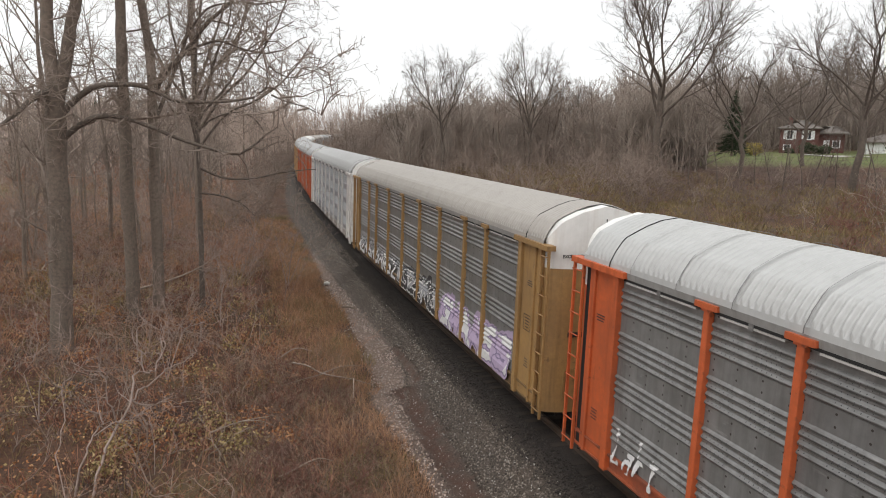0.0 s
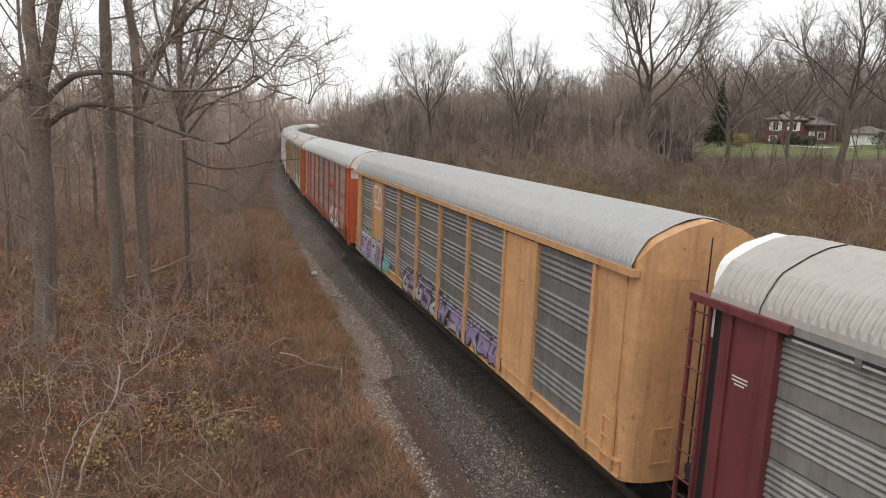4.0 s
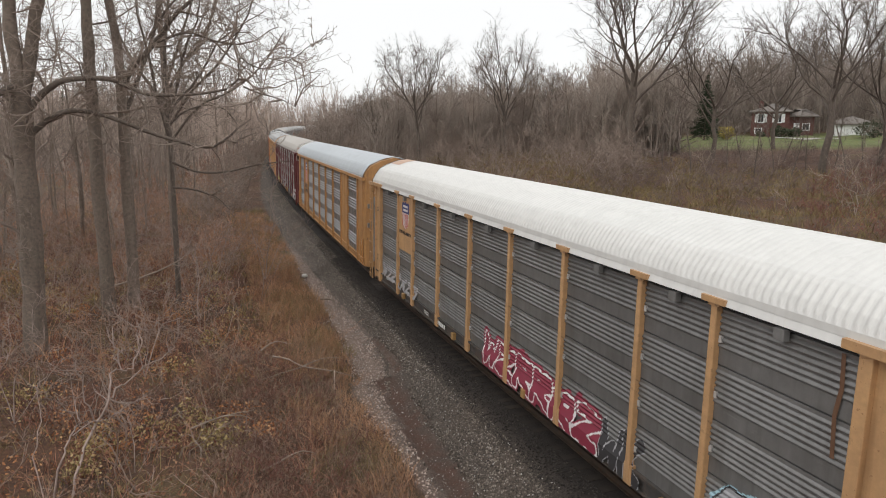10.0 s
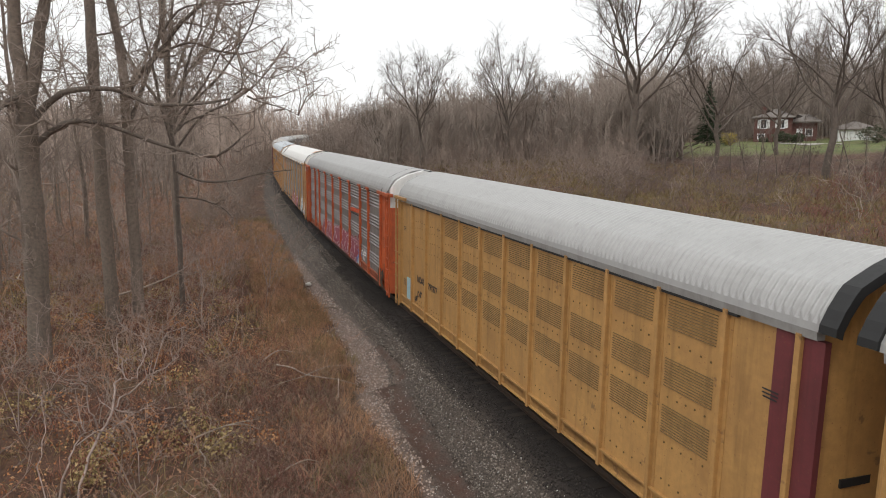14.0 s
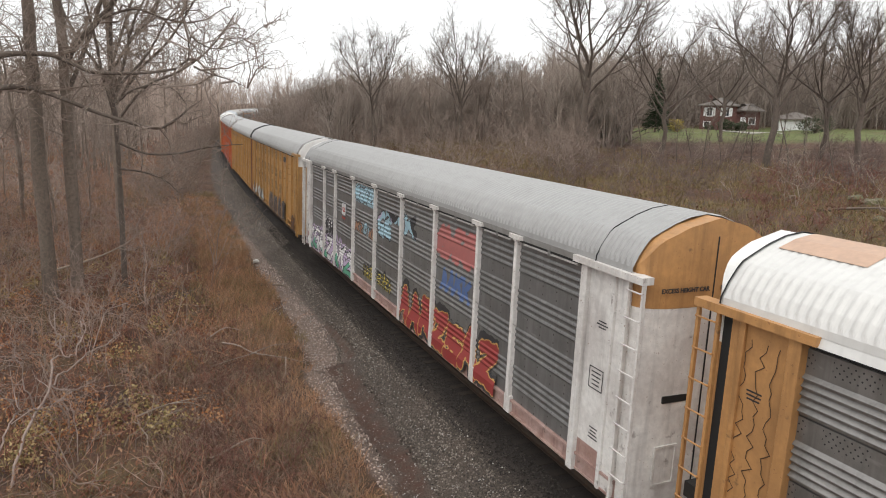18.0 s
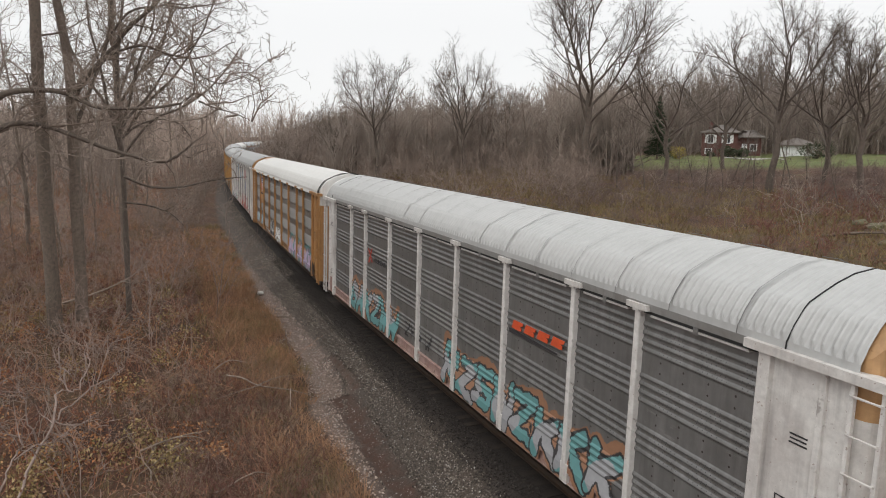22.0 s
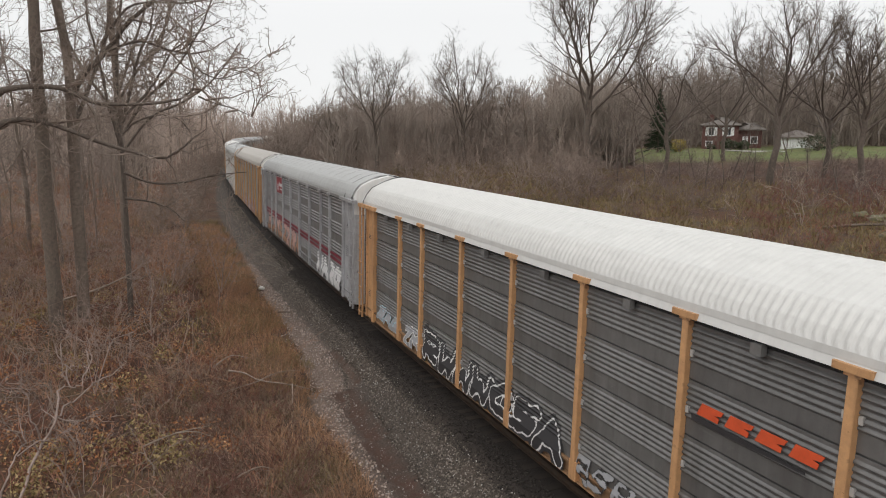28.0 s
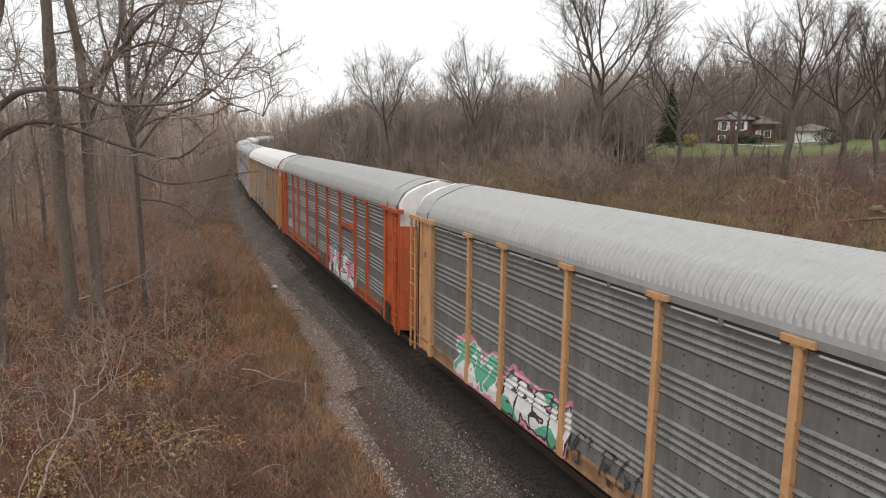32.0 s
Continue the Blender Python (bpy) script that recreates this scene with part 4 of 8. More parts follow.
        for i, j in todo:
            for i2, j2 in ((i + 1, j), (i - 1, j), (i, j + 1), (i, j - 1)):
                if 0 <= i2 < rows_n and 0 <= j2 < cols_n and piece[i2, j2] < 0 and layer[i2, j2] and owner[i2, j2] == own:
                    piece[i2, j2] = count
                    todo.append((i2, j2))
        if len(todo) < 25:
            for i, j in todo:
                layer[i, j] = 0
        count += 1
    owner = piece
    made = [(Geo(), []) for _ in range(count)]
    for i in range(len(zc)):
        row = layer[i] + 10 * owner[i]
        j = 0
        while j < len(xc):
            if layer[i, j] == 0:
                j += 1
                continue
            k = j
            while k < len(xc) and row[k] == row[j]:
                k += 1
            (d0, za), (d1, zb) = line[i], line[i + 1]
            g, mats = made[owner[i, j]]
            n = len(g.v)
            y0, y1 = 1.459 + d0 + proud, 1.459 + d1 + proud
            g.v += [(xs[j], y0, za), (xs[k], y0, za), (xs[k], y1, zb), (xs[j], y1, zb)]
            g.f.append((n + 1, n, n + 3, n + 2))
            mats.append(int(layer[i, j]))
            j = k
    for g, mats in made:
        if g.f:
            me = g.mesh("graffiti_letter", *[SPRAY[n] for n in names])
            me.polygons.foreach_set("material_index", np.array(mats, np.int32))
            put("graffiti_letter", me, car, "sprayed graffiti shape in %s and %s" % (fill, edge))


def ribbon(g, pts, width, y, closed=False):
    """A flat stroke on the car's side, in (x, z), with mitred corners."""
    n, b = len(pts), len(g.v)
    unit = lambda p, q: ((q[0] - p[0]) / (math.hypot(q[0] - p[0], q[1] - p[1]) + 1e-9), (q[1] - p[1]) / (math.hypot(q[0] - p[0], q[1] - p[1]) + 1e-9))
    for i in range(n):
        d1 = unit(pts[i - 1], pts[i]) if i or closed else unit(pts[0], pts[1])
        d2 = unit(pts[i], pts[(i + 1) % n]) if i < n - 1 or closed else d1
        mx, mz = -(d1[1] + d2[1]), d1[0] + d2[0]
        m = math.hypot(mx, mz) + 1e-9
        mx, mz = mx / m, mz / m
        k = width / 2 / max(0.45, mx * -d1[1] + mz * d1[0])
        g.v += [(pts[i][0] - mx * k, y, pts[i][1] - mz * k), (pts[i][0] + mx * k, y, pts[i][1] + mz * k)]
    for i in range(n if closed else n - 1):
        a, c = b + 2 * i, b + 2 * ((i + 1) % n)
        g.f.append((a, a + 1, c + 1, c))
    return g


def plate(g, pts, y, thick=0.012):
    """A flat outline in (x, z), with a little thickness, on the car's side."""
    b, n = len(g.v), len(pts)
    g.v += [(x, y, z) for x, z in pts] + [(x, y - thick, z) for x, z in pts]
    g.f += [tuple(range(b + n - 1, b - 1, -1)), tuple(range(b + n, b + 2 * n))] + [(b + i, b + (i + 1) % n, b + n + (i + 1) % n, b + n + i) for i in range(n)]
    return g


def lettering(text, size, material, car, at, label="", flip=True, bold=0.0):
    """Words in the built-in font, as a mesh; on the car's left side or on its rear end."""
    cu = bpy.data.curves.new("lettering", "FONT")
    cu.body, cu.size, cu.align_x, cu.offset, cu.space_line = text, size, "CENTER", bold, 0.95
    cu.extrude = 0.002
    tmp = bpy.data.objects.new("lettering", cu)
    me = bpy.data.meshes.new_from_object(tmp)
    bpy.data.objects.remove(tmp)
    me.materials.clear()
    me.materials.append(material)
    return put("lettering", me, car, label or "painted words", at=at)


SIDE = lambda x, z, y=1.53: Matrix.Translation((x, y, z)) @ pose(0, 0, 0, 90, 0, 180)
REAR = lambda y, z, x: Matrix.Translation((x, y, z)) @ pose(0, 0, 0, 90, 0, -90)


def stencil(car, x, z, w, rows, y=1.512, gap=0.055, material=None, seed=0):
    """Small lines of print too fine to read."""
    r = random.Random(seed)
    g = Geo()
    for k in range(rows):
        ww = w * r.uniform(0.6, 1.0)
        g.box(x - ww / 2, x + ww / 2, y - 0.004, y, z - k * gap - 0.012, z - k * gap + 0.012)
    return part("stencil_print", g, material or SPRAY["black"], car, "fine stencilled print")


def frame_plate(car, x, z, w=0.42, h=0.42, y=1.514, material=None):
    g = Geo()
    ribbon(g, [(x - w / 2, z - h / 2), (x + w / 2, z - h / 2), (x + w / 2, z + h / 2), (x - w / 2, z + h / 2)], 0.022, y, True)
    part("stencil_frame", g, material or SPRAY["black"], car)
    stencil(car, x, z + h * 0.3, w * 0.75, 4, y, h * 0.2, material)


def shield(car, x, z, w, h, y):
    """A shield: dark blue head over red and white stripes."""
    g = Geo()
    head = [(-0.5, 0.42), (-0.36, 0.5), (-0.16, 0.43), (0, 0.52), (0.16, 0.43), (0.36, 0.5), (0.5, 0.42), (0.47, 0.08), (-0.47, 0.08)]
    plate(g, [(x - a * w, z + b * h) for a, b in head], y)
    sh = part("shield_head", g, SPRAY["navy"], car, "dark blue head of a painted shield")
    low = [(-0.46, 0.075), (0.46, 0.075), (0.45, -0.12), (0.36, -0.34), (0.2, -0.46), (0, -0.52), (-0.2, -0.46), (-0.36, -0.34), (-0.45, -0.12)]
    g = Geo()
    plate(g, [(x - a * w, z + b * h) for a, b in low], y)
    part("shield_field", g, SPRAY["white"], car)
    for k in range(5):
        a = -0.36 + 0.18 * k
        depth = -0.50 + 0.55 * abs(a) ** 1.6
        g = Geo().box(x - (a + 0.042) * w, x - (a - 0.042) * w, y, y + 0.004, z + depth * h, z + 0.07 * h)
        part("shield_stripe", g, SPRAY["red"], car)
    g = Geo()
    for b in (0.33, 0.19):
        g.box(x - 0.32 * w, x + 0.32 * w, y, y + 0.004, z + (b - 0.04) * h, z + (b + 0.04) * h)
    part("shield_bar", g, SPRAY["white"], car, "plain white bars")


def slash_sign(car, x, z, w=2.3, h=0.21):
    """A red-orange sign of four plain slanted blocks over a dark line."""
    for k in range(4):
        a = x + w / 2 - k * w / 4
        b = a - w / 4 + 0.13
        lift = z + 0.02 * k
        g = Geo()
        plate(g, [(a, lift - h / 2), (b, lift - h / 2), (b - 0.02, lift - h * 0.12), (b + 0.08, lift), (b - 0.05, lift + h * 0.12), (b - 0.1, lift + h / 2), (a - 0.1, lift + h / 2)], 1.512)
        part("sign_bar", g, SPRAY["vermilion"], car, "red-orange slanted sign block")
    part("sign_line", plate(Geo(), [(x + w / 2 + 0.12, z - h / 2 - 0.03), (x + w / 2 + 0.1, z - h / 2 - 0.13), (x - w / 2 + 0.3, z - h / 2 - 0.10), (x - w / 2 + 0.3, z - h / 2 - 0.06)], 1.51), SPRAY["black"], car, "thin black line under the sign")


def sign_panel(car, x0, x1, z0, z1, material, label, y=1.515):
    return part("sign_panel", Geo().box(min(x0, x1), max(x0, x1), 1.45, y, z0, z1), material, car, label)


def arc(x, z, r, a0, a1, n=14, sx=1.0):
    return [(x + sx * r * math.cos(radians(a0 + (a1 - a0) * i / n)), z + r * math.sin(radians(a0 + (a1 - a0) * i / n))) for i in range(n + 1)]


def end_skin(car, y0, y1, z0, z1, length, key, label):
    """A thin patch that lies on the rounded rear end."""
    plan = end_outline(length - 0.60, length - 0.05)[::-1]
    ys, xs = [p[1] for p in plan], [p[0] for p in plan]
    r = random.Random(int(z1 * 100))
    n = 12
    rows = [[(-float(np.interp(y, ys, xs)) * 1.0004 - 0.007, y * 1.002, z + r.uniform(-0.07, 0.07)) for y in np.linspace(y0, y1, n)] for z in (z0, z1)]
    part("end_patch", Geo().sheet(rows), SPRAY[key], car, label)


def decorate():
    car = {k + FIRST: c for k, (c, _) in enumerate(TRAIN)}
    for k, c in car.items():
        if k in (1, 3):
            continue
        far = k < -3
        half = HALF if k not in (6, 7) else 10.65
        if not far:
            hood = SPRAY["black"]
            if k != 2 and k != 6:
                lettering("EXCESS HEIGHT CAR", 0.115, hood, c, REAR(0.64, 4.72, -half + (0.015 if half == HALF else -0.04)), "black words EXCESS HEIGHT CAR", bold=0.004)
                lettering("EXCESS HEIGHT CAR", 0.115, hood, c, REAR(-0.70, 4.72, -half + (0.015 if half == HALF else -0.04)), "black words EXCESS HEIGHT CAR", bold=0.004)
            if k == 10:
                part("word_plate", Geo().box(-half + 0.017, -half + 0.026, 0.06, 1.20, 4.64, 4.88), SPRAY["white"], c, "white plate behind the words")
            for s in (1, -1):
                stencil(c, s * (half - 1.15), 3.9, 0.34, 3, 1.508, 0.06, SPRAY["black"] if k != 2 else SPRAY["white"], k)
                stencil(c, s * (half - 1.15), 1.75, 0.30, 4, 1.508, 0.07, SPRAY["black"] if k != 2 else SPRAY["white"], k + 50)
            if k not in (6,):
                frame_plate(c, -(half - 1.2), 2.75)
    g = graffiti
    g(car[-1], 1.6, 11.2, 0.70, 1.8, "white", "black", "grey", 10, 0.10, 0.05, 1)
    g(car[-1], 11.4, 17.9, 0.70, 1.85, "black", "white", "grey", 6, 0.14, 0.05, 2, back="black")
    g(car[-1], 18.4, 25.1, 0.70, 2.0, "white", "purple", "lilac", 6, 0.17, 0.06, 3, back="lilac")
    g(car[-2], 4, 12, 0.70, 1.7, "grey", "black", None, 8, 0.09, 0.05, 4)
    # orange car with the pale letters
    g(car[0], 18.6, 23.2, 0.70, 2.15, "white", "black", "lilac", 5, 0.14, 0.06, 5, back="black", word="HORUZ", slant=0.0)
    g(car[0], 1.95, 3.5, 0.9, 1.75, "white", "white", None, 4, 0.035, 0.0, 6, word="baht")
    g(car[0], 9.8, 12.0, 3.1, 3.4, "white", "white", None, 3, 0.02, 0.0, 7)
    g(car[0], 4.9, 6.4, 1.0, 1.5, "black", "black", None, 4, 0.02, 0.0, 8)
    slash_sign(car[0], -5.8, 3.44)
    # peach car: white stroke sign, purple graffiti
    c = car[1]
    gg = Geo()
    ribbon(gg, [(8.31, 4.57), (8.92, 4.57), (9.05, 4.52), (9.10, 4.39), (9.10, 3.99), (9.05, 3.87), (8.92, 3.81), (8.36, 3.81), (8.22, 3.88), (8.15, 4.02), (8.02, 4.39), (7.95, 4.51), (7.85, 4.55), (7.74, 4.49), (7.67, 4.35), (7.55, 3.97), (7.46, 3.84), (7.36, 3.82), (7.30, 3.96), (7.30, 4.57)], 0.15, 1.512)
    part("sign_stroke", gg, SPRAY["white"], c, "thick white winding sign stroke")
    gg = Geo()
    for i in range(9):
        gg.box(8.95 - i * 0.19, 8.95 - i * 0.19 + 0.12, 1.50, 1.512, 3.50, 3.64)
    part("sign_bar", gg, SPRAY["white"], c, "row of plain white bars")
    g(c, 1.7, 6.6, 0.70, 2.1, "lilac", "black", "purple", 4, 0.20, 0.06, 9, back="mint", proud=0.05)
    for z in (2.25, 2.5, 2.75, 3.0):
        g(c, 0.75, 1.5, z, z + 0.2, "dusty_white", "dusty_white", None, 6, 0.014, 0.0, 90 + int(z * 8), "flat", proud=0.045)
    g(c, 6.7, 7.9, 0.75, 1.6, "teal", "sky", "green", 2, 0.2, 0.03, 10)
    g(c, 10.4, 16.2, 0.70, 1.85, "purple", "black", "dusty_white", 6, 0.13, 0.05, 11, back="black")
    g(c, 16.5, 21.0, 0.70, 1.7, "purple", "black", "grey", 5, 0.15, 0.07, 12)
    # maroon car
    c = car[2]
    for x, wdt in ((2.87, 2.7), (-(HALF - 3.2), 2.7)):
        sign_panel(c, x - wdt / 2, x + wdt / 2, 2.9, 3.85, PAINT["maroon"], "maroon sign panel")
        gg = Geo()
        ribbon(gg, arc(x - 0.62, 3.42, 0.28, 25, 335), 0.15, 1.522)
        ribbon(gg, [(x - 0.66, 3.22), (x - 0.86, 3.02)], 0.15, 1.524)
        part("sign_ring", gg, SPRAY["white"], c, "open white ring")
        gg = Geo()
        for i in range(3):
            gg.box(x - 0.75 + 0.1 * i, x + 1.0 - 0.05 * i, 1.516, 1.522, 3.16 + 0.11 * i, 3.22 + 0.11 * i)
        part("sign_stripe", gg, SPRAY["white"], c, "white speed stripes")
        part("sign_bar", Geo().box(x + 0.1, x + 1.0, 1.516, 1.522, 3.56, 3.70), SPRAY["white"], c)
    g(c, 1.9, 6.0, 0.75, 1.75, "gold", "grey", "white", 5, 0.08, 0.03, 13, "courses")
    g(c, 8.2, 13.9, 0.72, 1.95, "black", "white", "grey", 6, 0.12, 0.03, 14, "courses")
    g(c, 17.5, 22.0, 0.70, 1.95, "black", "black", None, 5, 0.15, 0.05, 15, "courses", back="black")
    g(c, 17.8, 21.8, 0.85, 1.85, "white", "white", None, 5, 0.03, 0.0, 16, "courses", proud=0.005)
    g(c, 22.2, 25.5, 0.70, 1.9, "dusty_white", "black", "grey", 5, 0.15, 0.025, 17, "courses", back="grey")
    g(c, 25.6, 26.6, 0.75, 1.9, "white", "black", None, 1, 0.13, 0.03, 76, "flat", proud=0.05)
    part("label_plate", Geo().box(-12.75, -12.35, 1.51, 1.52, 1.35, 1.62), SPRAY["flame"], c, "small yellow plate")
    end_skin(c, 0.12, 1.42, 4.45, 5.45, HALF, "rusty_white", "rusty orange patch on the white hood")
    end_skin(c, 1.05, 1.44, 4.38, 5.0, HALF + 0.004, "brown_rust", "dark brown rust stain on the hood's edge")
    # yellow car with the large shield
    c = car[3]
    shield(c, 8.2, 3.85, 1.15, 1.55, 1.503)
    lettering("BUILDING\nAMERICA", 0.42, SPRAY["black"], c, SIDE(8.2, 2.62, 1.503), "black words BUILDING AMERICA", bold=0.012)
    gg = Geo()
    gg.disc_y(-12.7, 1.50, 1.506, 1.75, 0.16)
    part("round_label", gg, SPRAY["white"], c, "small round white and red label")
    ribbon(gg2 := Geo(), arc(-12.7, 1.75, 0.13, 0, 360, 20), 0.035, 1.509)
    part("round_label", gg2, SPRAY["red"], c)
    part("round_label", ribbon(Geo(), [(-12.79, 1.66), (-12.61, 1.84)], 0.035, 1.509), SPRAY["red"], c)
    for lz in (2.6, 3.55):
        part("latch", Geo().bar(-HALF + 0.02, -HALF + 0.18, 1.05, 1.34, lz, lz + 0.22).box(-HALF - 0.03, -HALF + 0.05, 1.12, 1.2, lz - 0.08, lz + 0.3), STEEL["grey"], c, "grey steel latch on the end door's edge")
    end_skin(c, 0.62, 1.12, 0.95, 4.1, HALF, "grey", "grey replacement sheet on the end door")
    end_skin(c, -0.9, 0.58, 0.95, 3.9, HALF, "cream", "cream replacement sheet on the end door")
    # grey car with the yellow sign panel
    for k, pk in ((4, "tan"), (9, "yellow")):
        c = car[k]
        x = 8.2
        sign_panel(c, 7.28, 9.12, 2.65, Z_TOP - 0.2, PAINT[pk], "yellow sign panel with a shield")
        shield(c, x, 4.1, 0.92, 1.06, 1.526)
        lettering("BUILDING AMERICA", 0.178, SPRAY["black"], c, SIDE(x, 3.33, 1.528), "black words BUILDING AMERICA", bold=0.004)
    c = car[4]
    for xa, xb in ((HALF - 0.62, HALF - 1.9), (-HALF + 1.9, -HALF + 0.62)):
        gp = Geo()
        gp.sheet([[(x, y, roof_height(y) + 0.022) for y in (0.75, 0.4, 0.0, -0.4, -0.75)] for x in (xa, xb)])
        part("roof_patch", gp, SPRAY["rust"], c, "faded orange-brown patch on the roof end")
    part("rust_streak", ribbon(Geo(), [(-11.55, 4.78), (-11.58, 4.3), (-11.52, 3.9), (-11.56, 3.3)], 0.07, 1.486), SPRAY["rust_brown"], c, "brown rust streak down the side")
    lettering("TTGX", 0.20, SPRAY["white"], c, SIDE(5.45, 0.78, 1.526), "white letters TTGX", bold=0.004)
    gb = Geo()
    for i in range(6):
        gb.box(4.3 - 0.17 * i, 4.41 - 0.17 * i, 1.515, 1.53, 0.78, 0.92)
    part("sign_bar", gb, SPRAY["white"], c, "row of plain white bars")
    for k in (2, 4):
        for x in (8.3, 2.6, -2.6, -8.3):
            part("bracket", Geo().bar(x - 0.09, x + 0.09, 1.47, 1.60, 0.70, 0.92), PAINT["brown"], car[k], "small rusty tan bracket on the sill")
    g(c, 2.0, 7.0, 0.95, 1.6, "grey", "dusty_white", None, 7, 0.07, 0.02, 18, "courses")
    g(c, 13.5, 19.7, 0.70, 1.75, "crimson", "white", None, 6, 0.15, 0.05, 19, "courses", back="crimson")
    g(c, 19.8, 21.2, 0.70, 1.8, "black", "grey", None, 2, 0.12, 0.02, 20, "courses")
    g(c, 23.2, 26.9, 0.75, 2.05, "grey", "black", "white", 3, 0.18, 0.05, 21, "courses", proud=0.04, back="sky")
    # orange car with crimson graffiti
    c = car[5]
    slash_sign(c, -5.8, 3.47)
    g(c, 8.0, 13.6, 0.70, 1.75, "crimson", "white", "wine", 6, 0.20, 0.035, 22, back="crimson")
    g(c, 13.6, 20.2, 0.70, 2.0, "crimson", "white", None, 7, 0.26, 0.035, 23, back="crimson")
    g(c, 20.0, 21.0, 0.72, 1.5, "blue", "blue", "sky", 2, 0.16, 0.0, 24)
    g(c, 20.9, 22.1, 1.1, 1.7, "white", "white", None, 3, 0.05, 0.0, 25)
    g(c, 5.2, 6.0, 1.4, 1.9, "white", "white", None, 2, 0.05, 0.0, 26)
    # articulated units
    c = car[6]
    lettering("NOKL", 0.34, SPRAY["black"], c, SIDE(7.5, 1.98, 1.478), "black letters NOKL", bold=0.008)
    lettering("798377", 0.33, SPRAY["black"], c, SIDE(6.12, 1.96, 1.478), "black number 798377", bold=0.008)
    part("blue_patch", Geo().box(8.8, 9.3, 1.472, 1.478, 0.95, 1.9), SPRAY["sky"], c, "light blue painted patch")
    g(c, 5.4, 6.3, 1.15, 1.7, "black", "black", None, 3, 0.025, 0.0, 27, "flat", proud=0.02)
    c = car[7]
    g(c, 4.2, 10.6, 0.72, 1.65, "black", "sky", "white", 5, 0.13, 0.03, 28, "flat", proud=0.02)
    g(c, 13.4, 19.8, 0.72, 1.8, "black", "dusty_white", "soot", 6, 0.20, 0.028, 29, "flat", proud=0.02, back="black")
    part("dark_label", Geo().box(-6.6, -5.3, 1.474, 1.482, 4.3, 4.6), SPRAY["black"], c, "dark label plate")
    # white-posted car, much painted
    c = car[8]
    g(c, 1.1, 9.4, 0.70, 2.0, "white", "black", "green", 7, 0.13, 0.06, 30, back="lilac")
    g(c, 4.5, 6.4, 1.75, 2.75, "black", "white", "black", 3, 0.14, 0.03, 31)
    g(c, 9.5, 12.2, 4.0, 4.82, "sky", "black", "sky", 5, 0.12, 0.045, 33, back="sky")
    g(c, 9.5, 12.2, 2.8, 3.35, "sky", "black", "clay", 5, 0.07, 0.035, 34)
    g(c, 12.45, 13.9, 3.1, 4.15, "sky", "black", "lilac", 2, 0.15, 0.05, 35)
    g(c, 13.3, 15.1, 3.82, 4.2, "sky", "black", "black", 3, 0.10, 0.04, 72)
    g(c, 15.3, 16.3, 3.6, 4.4, "sky", "black", "black", 1, 0.17, 0.04, 73)
    g(c, 10.8, 12.2, 1.22, 1.7, "black", "gold", None, 5, 0.05, 0.035, 36, word="TEALS", back="black")
    g(c, 12.5, 14.0, 1.28, 1.75, "black", "gold", None, 4, 0.05, 0.035, 37, word="CREW", back="black")
    g(c, 15.0, 22.1, 0.70, 2.05, "brick_red", "gold_tan", None, 7, 0.22, 0.035, 38, back="black")
    g(c, 18.05, 20.85, 3.5, 4.6, "faded_coral", "faded_coral", None, 4, 0.19, 0.0, 39)
    g(c, 18.4, 20.4, 2.6, 3.35, "faded_blue", "faded_blue", None, 4, 0.10, 0.0, 40)
    sign = part("round_sign", Geo().box(5.55, 6.1, 1.50, 1.508, 3.2, 3.68), SPRAY["white"], c, "small white and red anniversary sign")
    lettering("125", 0.27, SPRAY["red"], c, SIDE(5.82, 3.34, 1.511), "red number 125", bold=0.006)
    for i in range(3):
        part("sign_mark", Geo().box(5.6 + 0.17 * i, 5.7 + 0.17 * i, 1.50, 1.508, 3.02, 3.12), SPRAY["red"], c)
    # yellow-posted car with the white roof
    c = car[9]
    gp = Geo()
    gp.sheet([[(x, y, roof_height(y) + 0.022) for y in (0.75, 0.4, 0.0, -0.4, -0.75)] for x in (HALF - 0.62, HALF - 2.0)])
    part("roof_patch", gp, SPRAY["rust"], c, "faded orange-brown patch on the roof end")
    for i in range(3):
        r = random.Random(90 + i)
        pts = [(12.75 - 0.26 * i + r.uniform(-0.09, 0.09), 4.65 - 0.11 * k) for k in range(23)]
        part("drip_line", ribbon(Geo(), pts, 0.014, 1.512), SPRAY["soot"], c, "dark scribbled drips")
    lettering("TTGX", 0.20, SPRAY["white"], c, SIDE(5.4, 0.86, 1.545), "white letters TTGX", bold=0.004)
    gb = Geo()
    for i in range(6):
        gb.box(4.75 - 0.17 * i, 4.86 - 0.17 * i, 1.541, 1.547, 0.86, 1.0)
    part("sign_bar", gb, SPRAY["white"], c, "row of plain white bars")
    g(c, 2.0, 5.8, 0.9, 1.7, "sky", "sky", "grey", 5, 0.08, 0.02, 41, "tiers")
    g(c, 8.7, 11.95, 0.70, 1.98, "black", "white", None, 4, 0.15, 0.045, 42, "tiers", word="RIeU")
    g(c, 12.2, 15.2, 0.70, 1.66, "white", "black", None, 5, 0.13, 0.03, 43, "tiers")
    g(c, 17.9, 25.0, 0.70, 1.95, "lilac", "black", "rose", 8, 0.18, 0.04, 44, "tiers", back="teal")
    # white-posted car with teal letters
    c = car[10]
    g(c, 4.4, 10.3, 0.70, 2.0, "teal", "black", "grey", 6, 0.17, 0.06, 45, back="clay")
    g(c, 10.9, 13.3, 1.2, 1.8, "black", "black", None, 4, 0.035, 0.0, 46)
    g(c, 3.6, 4.3, 1.0, 1.4, "black", "black", None, 2, 0.03, 0.0, 74)
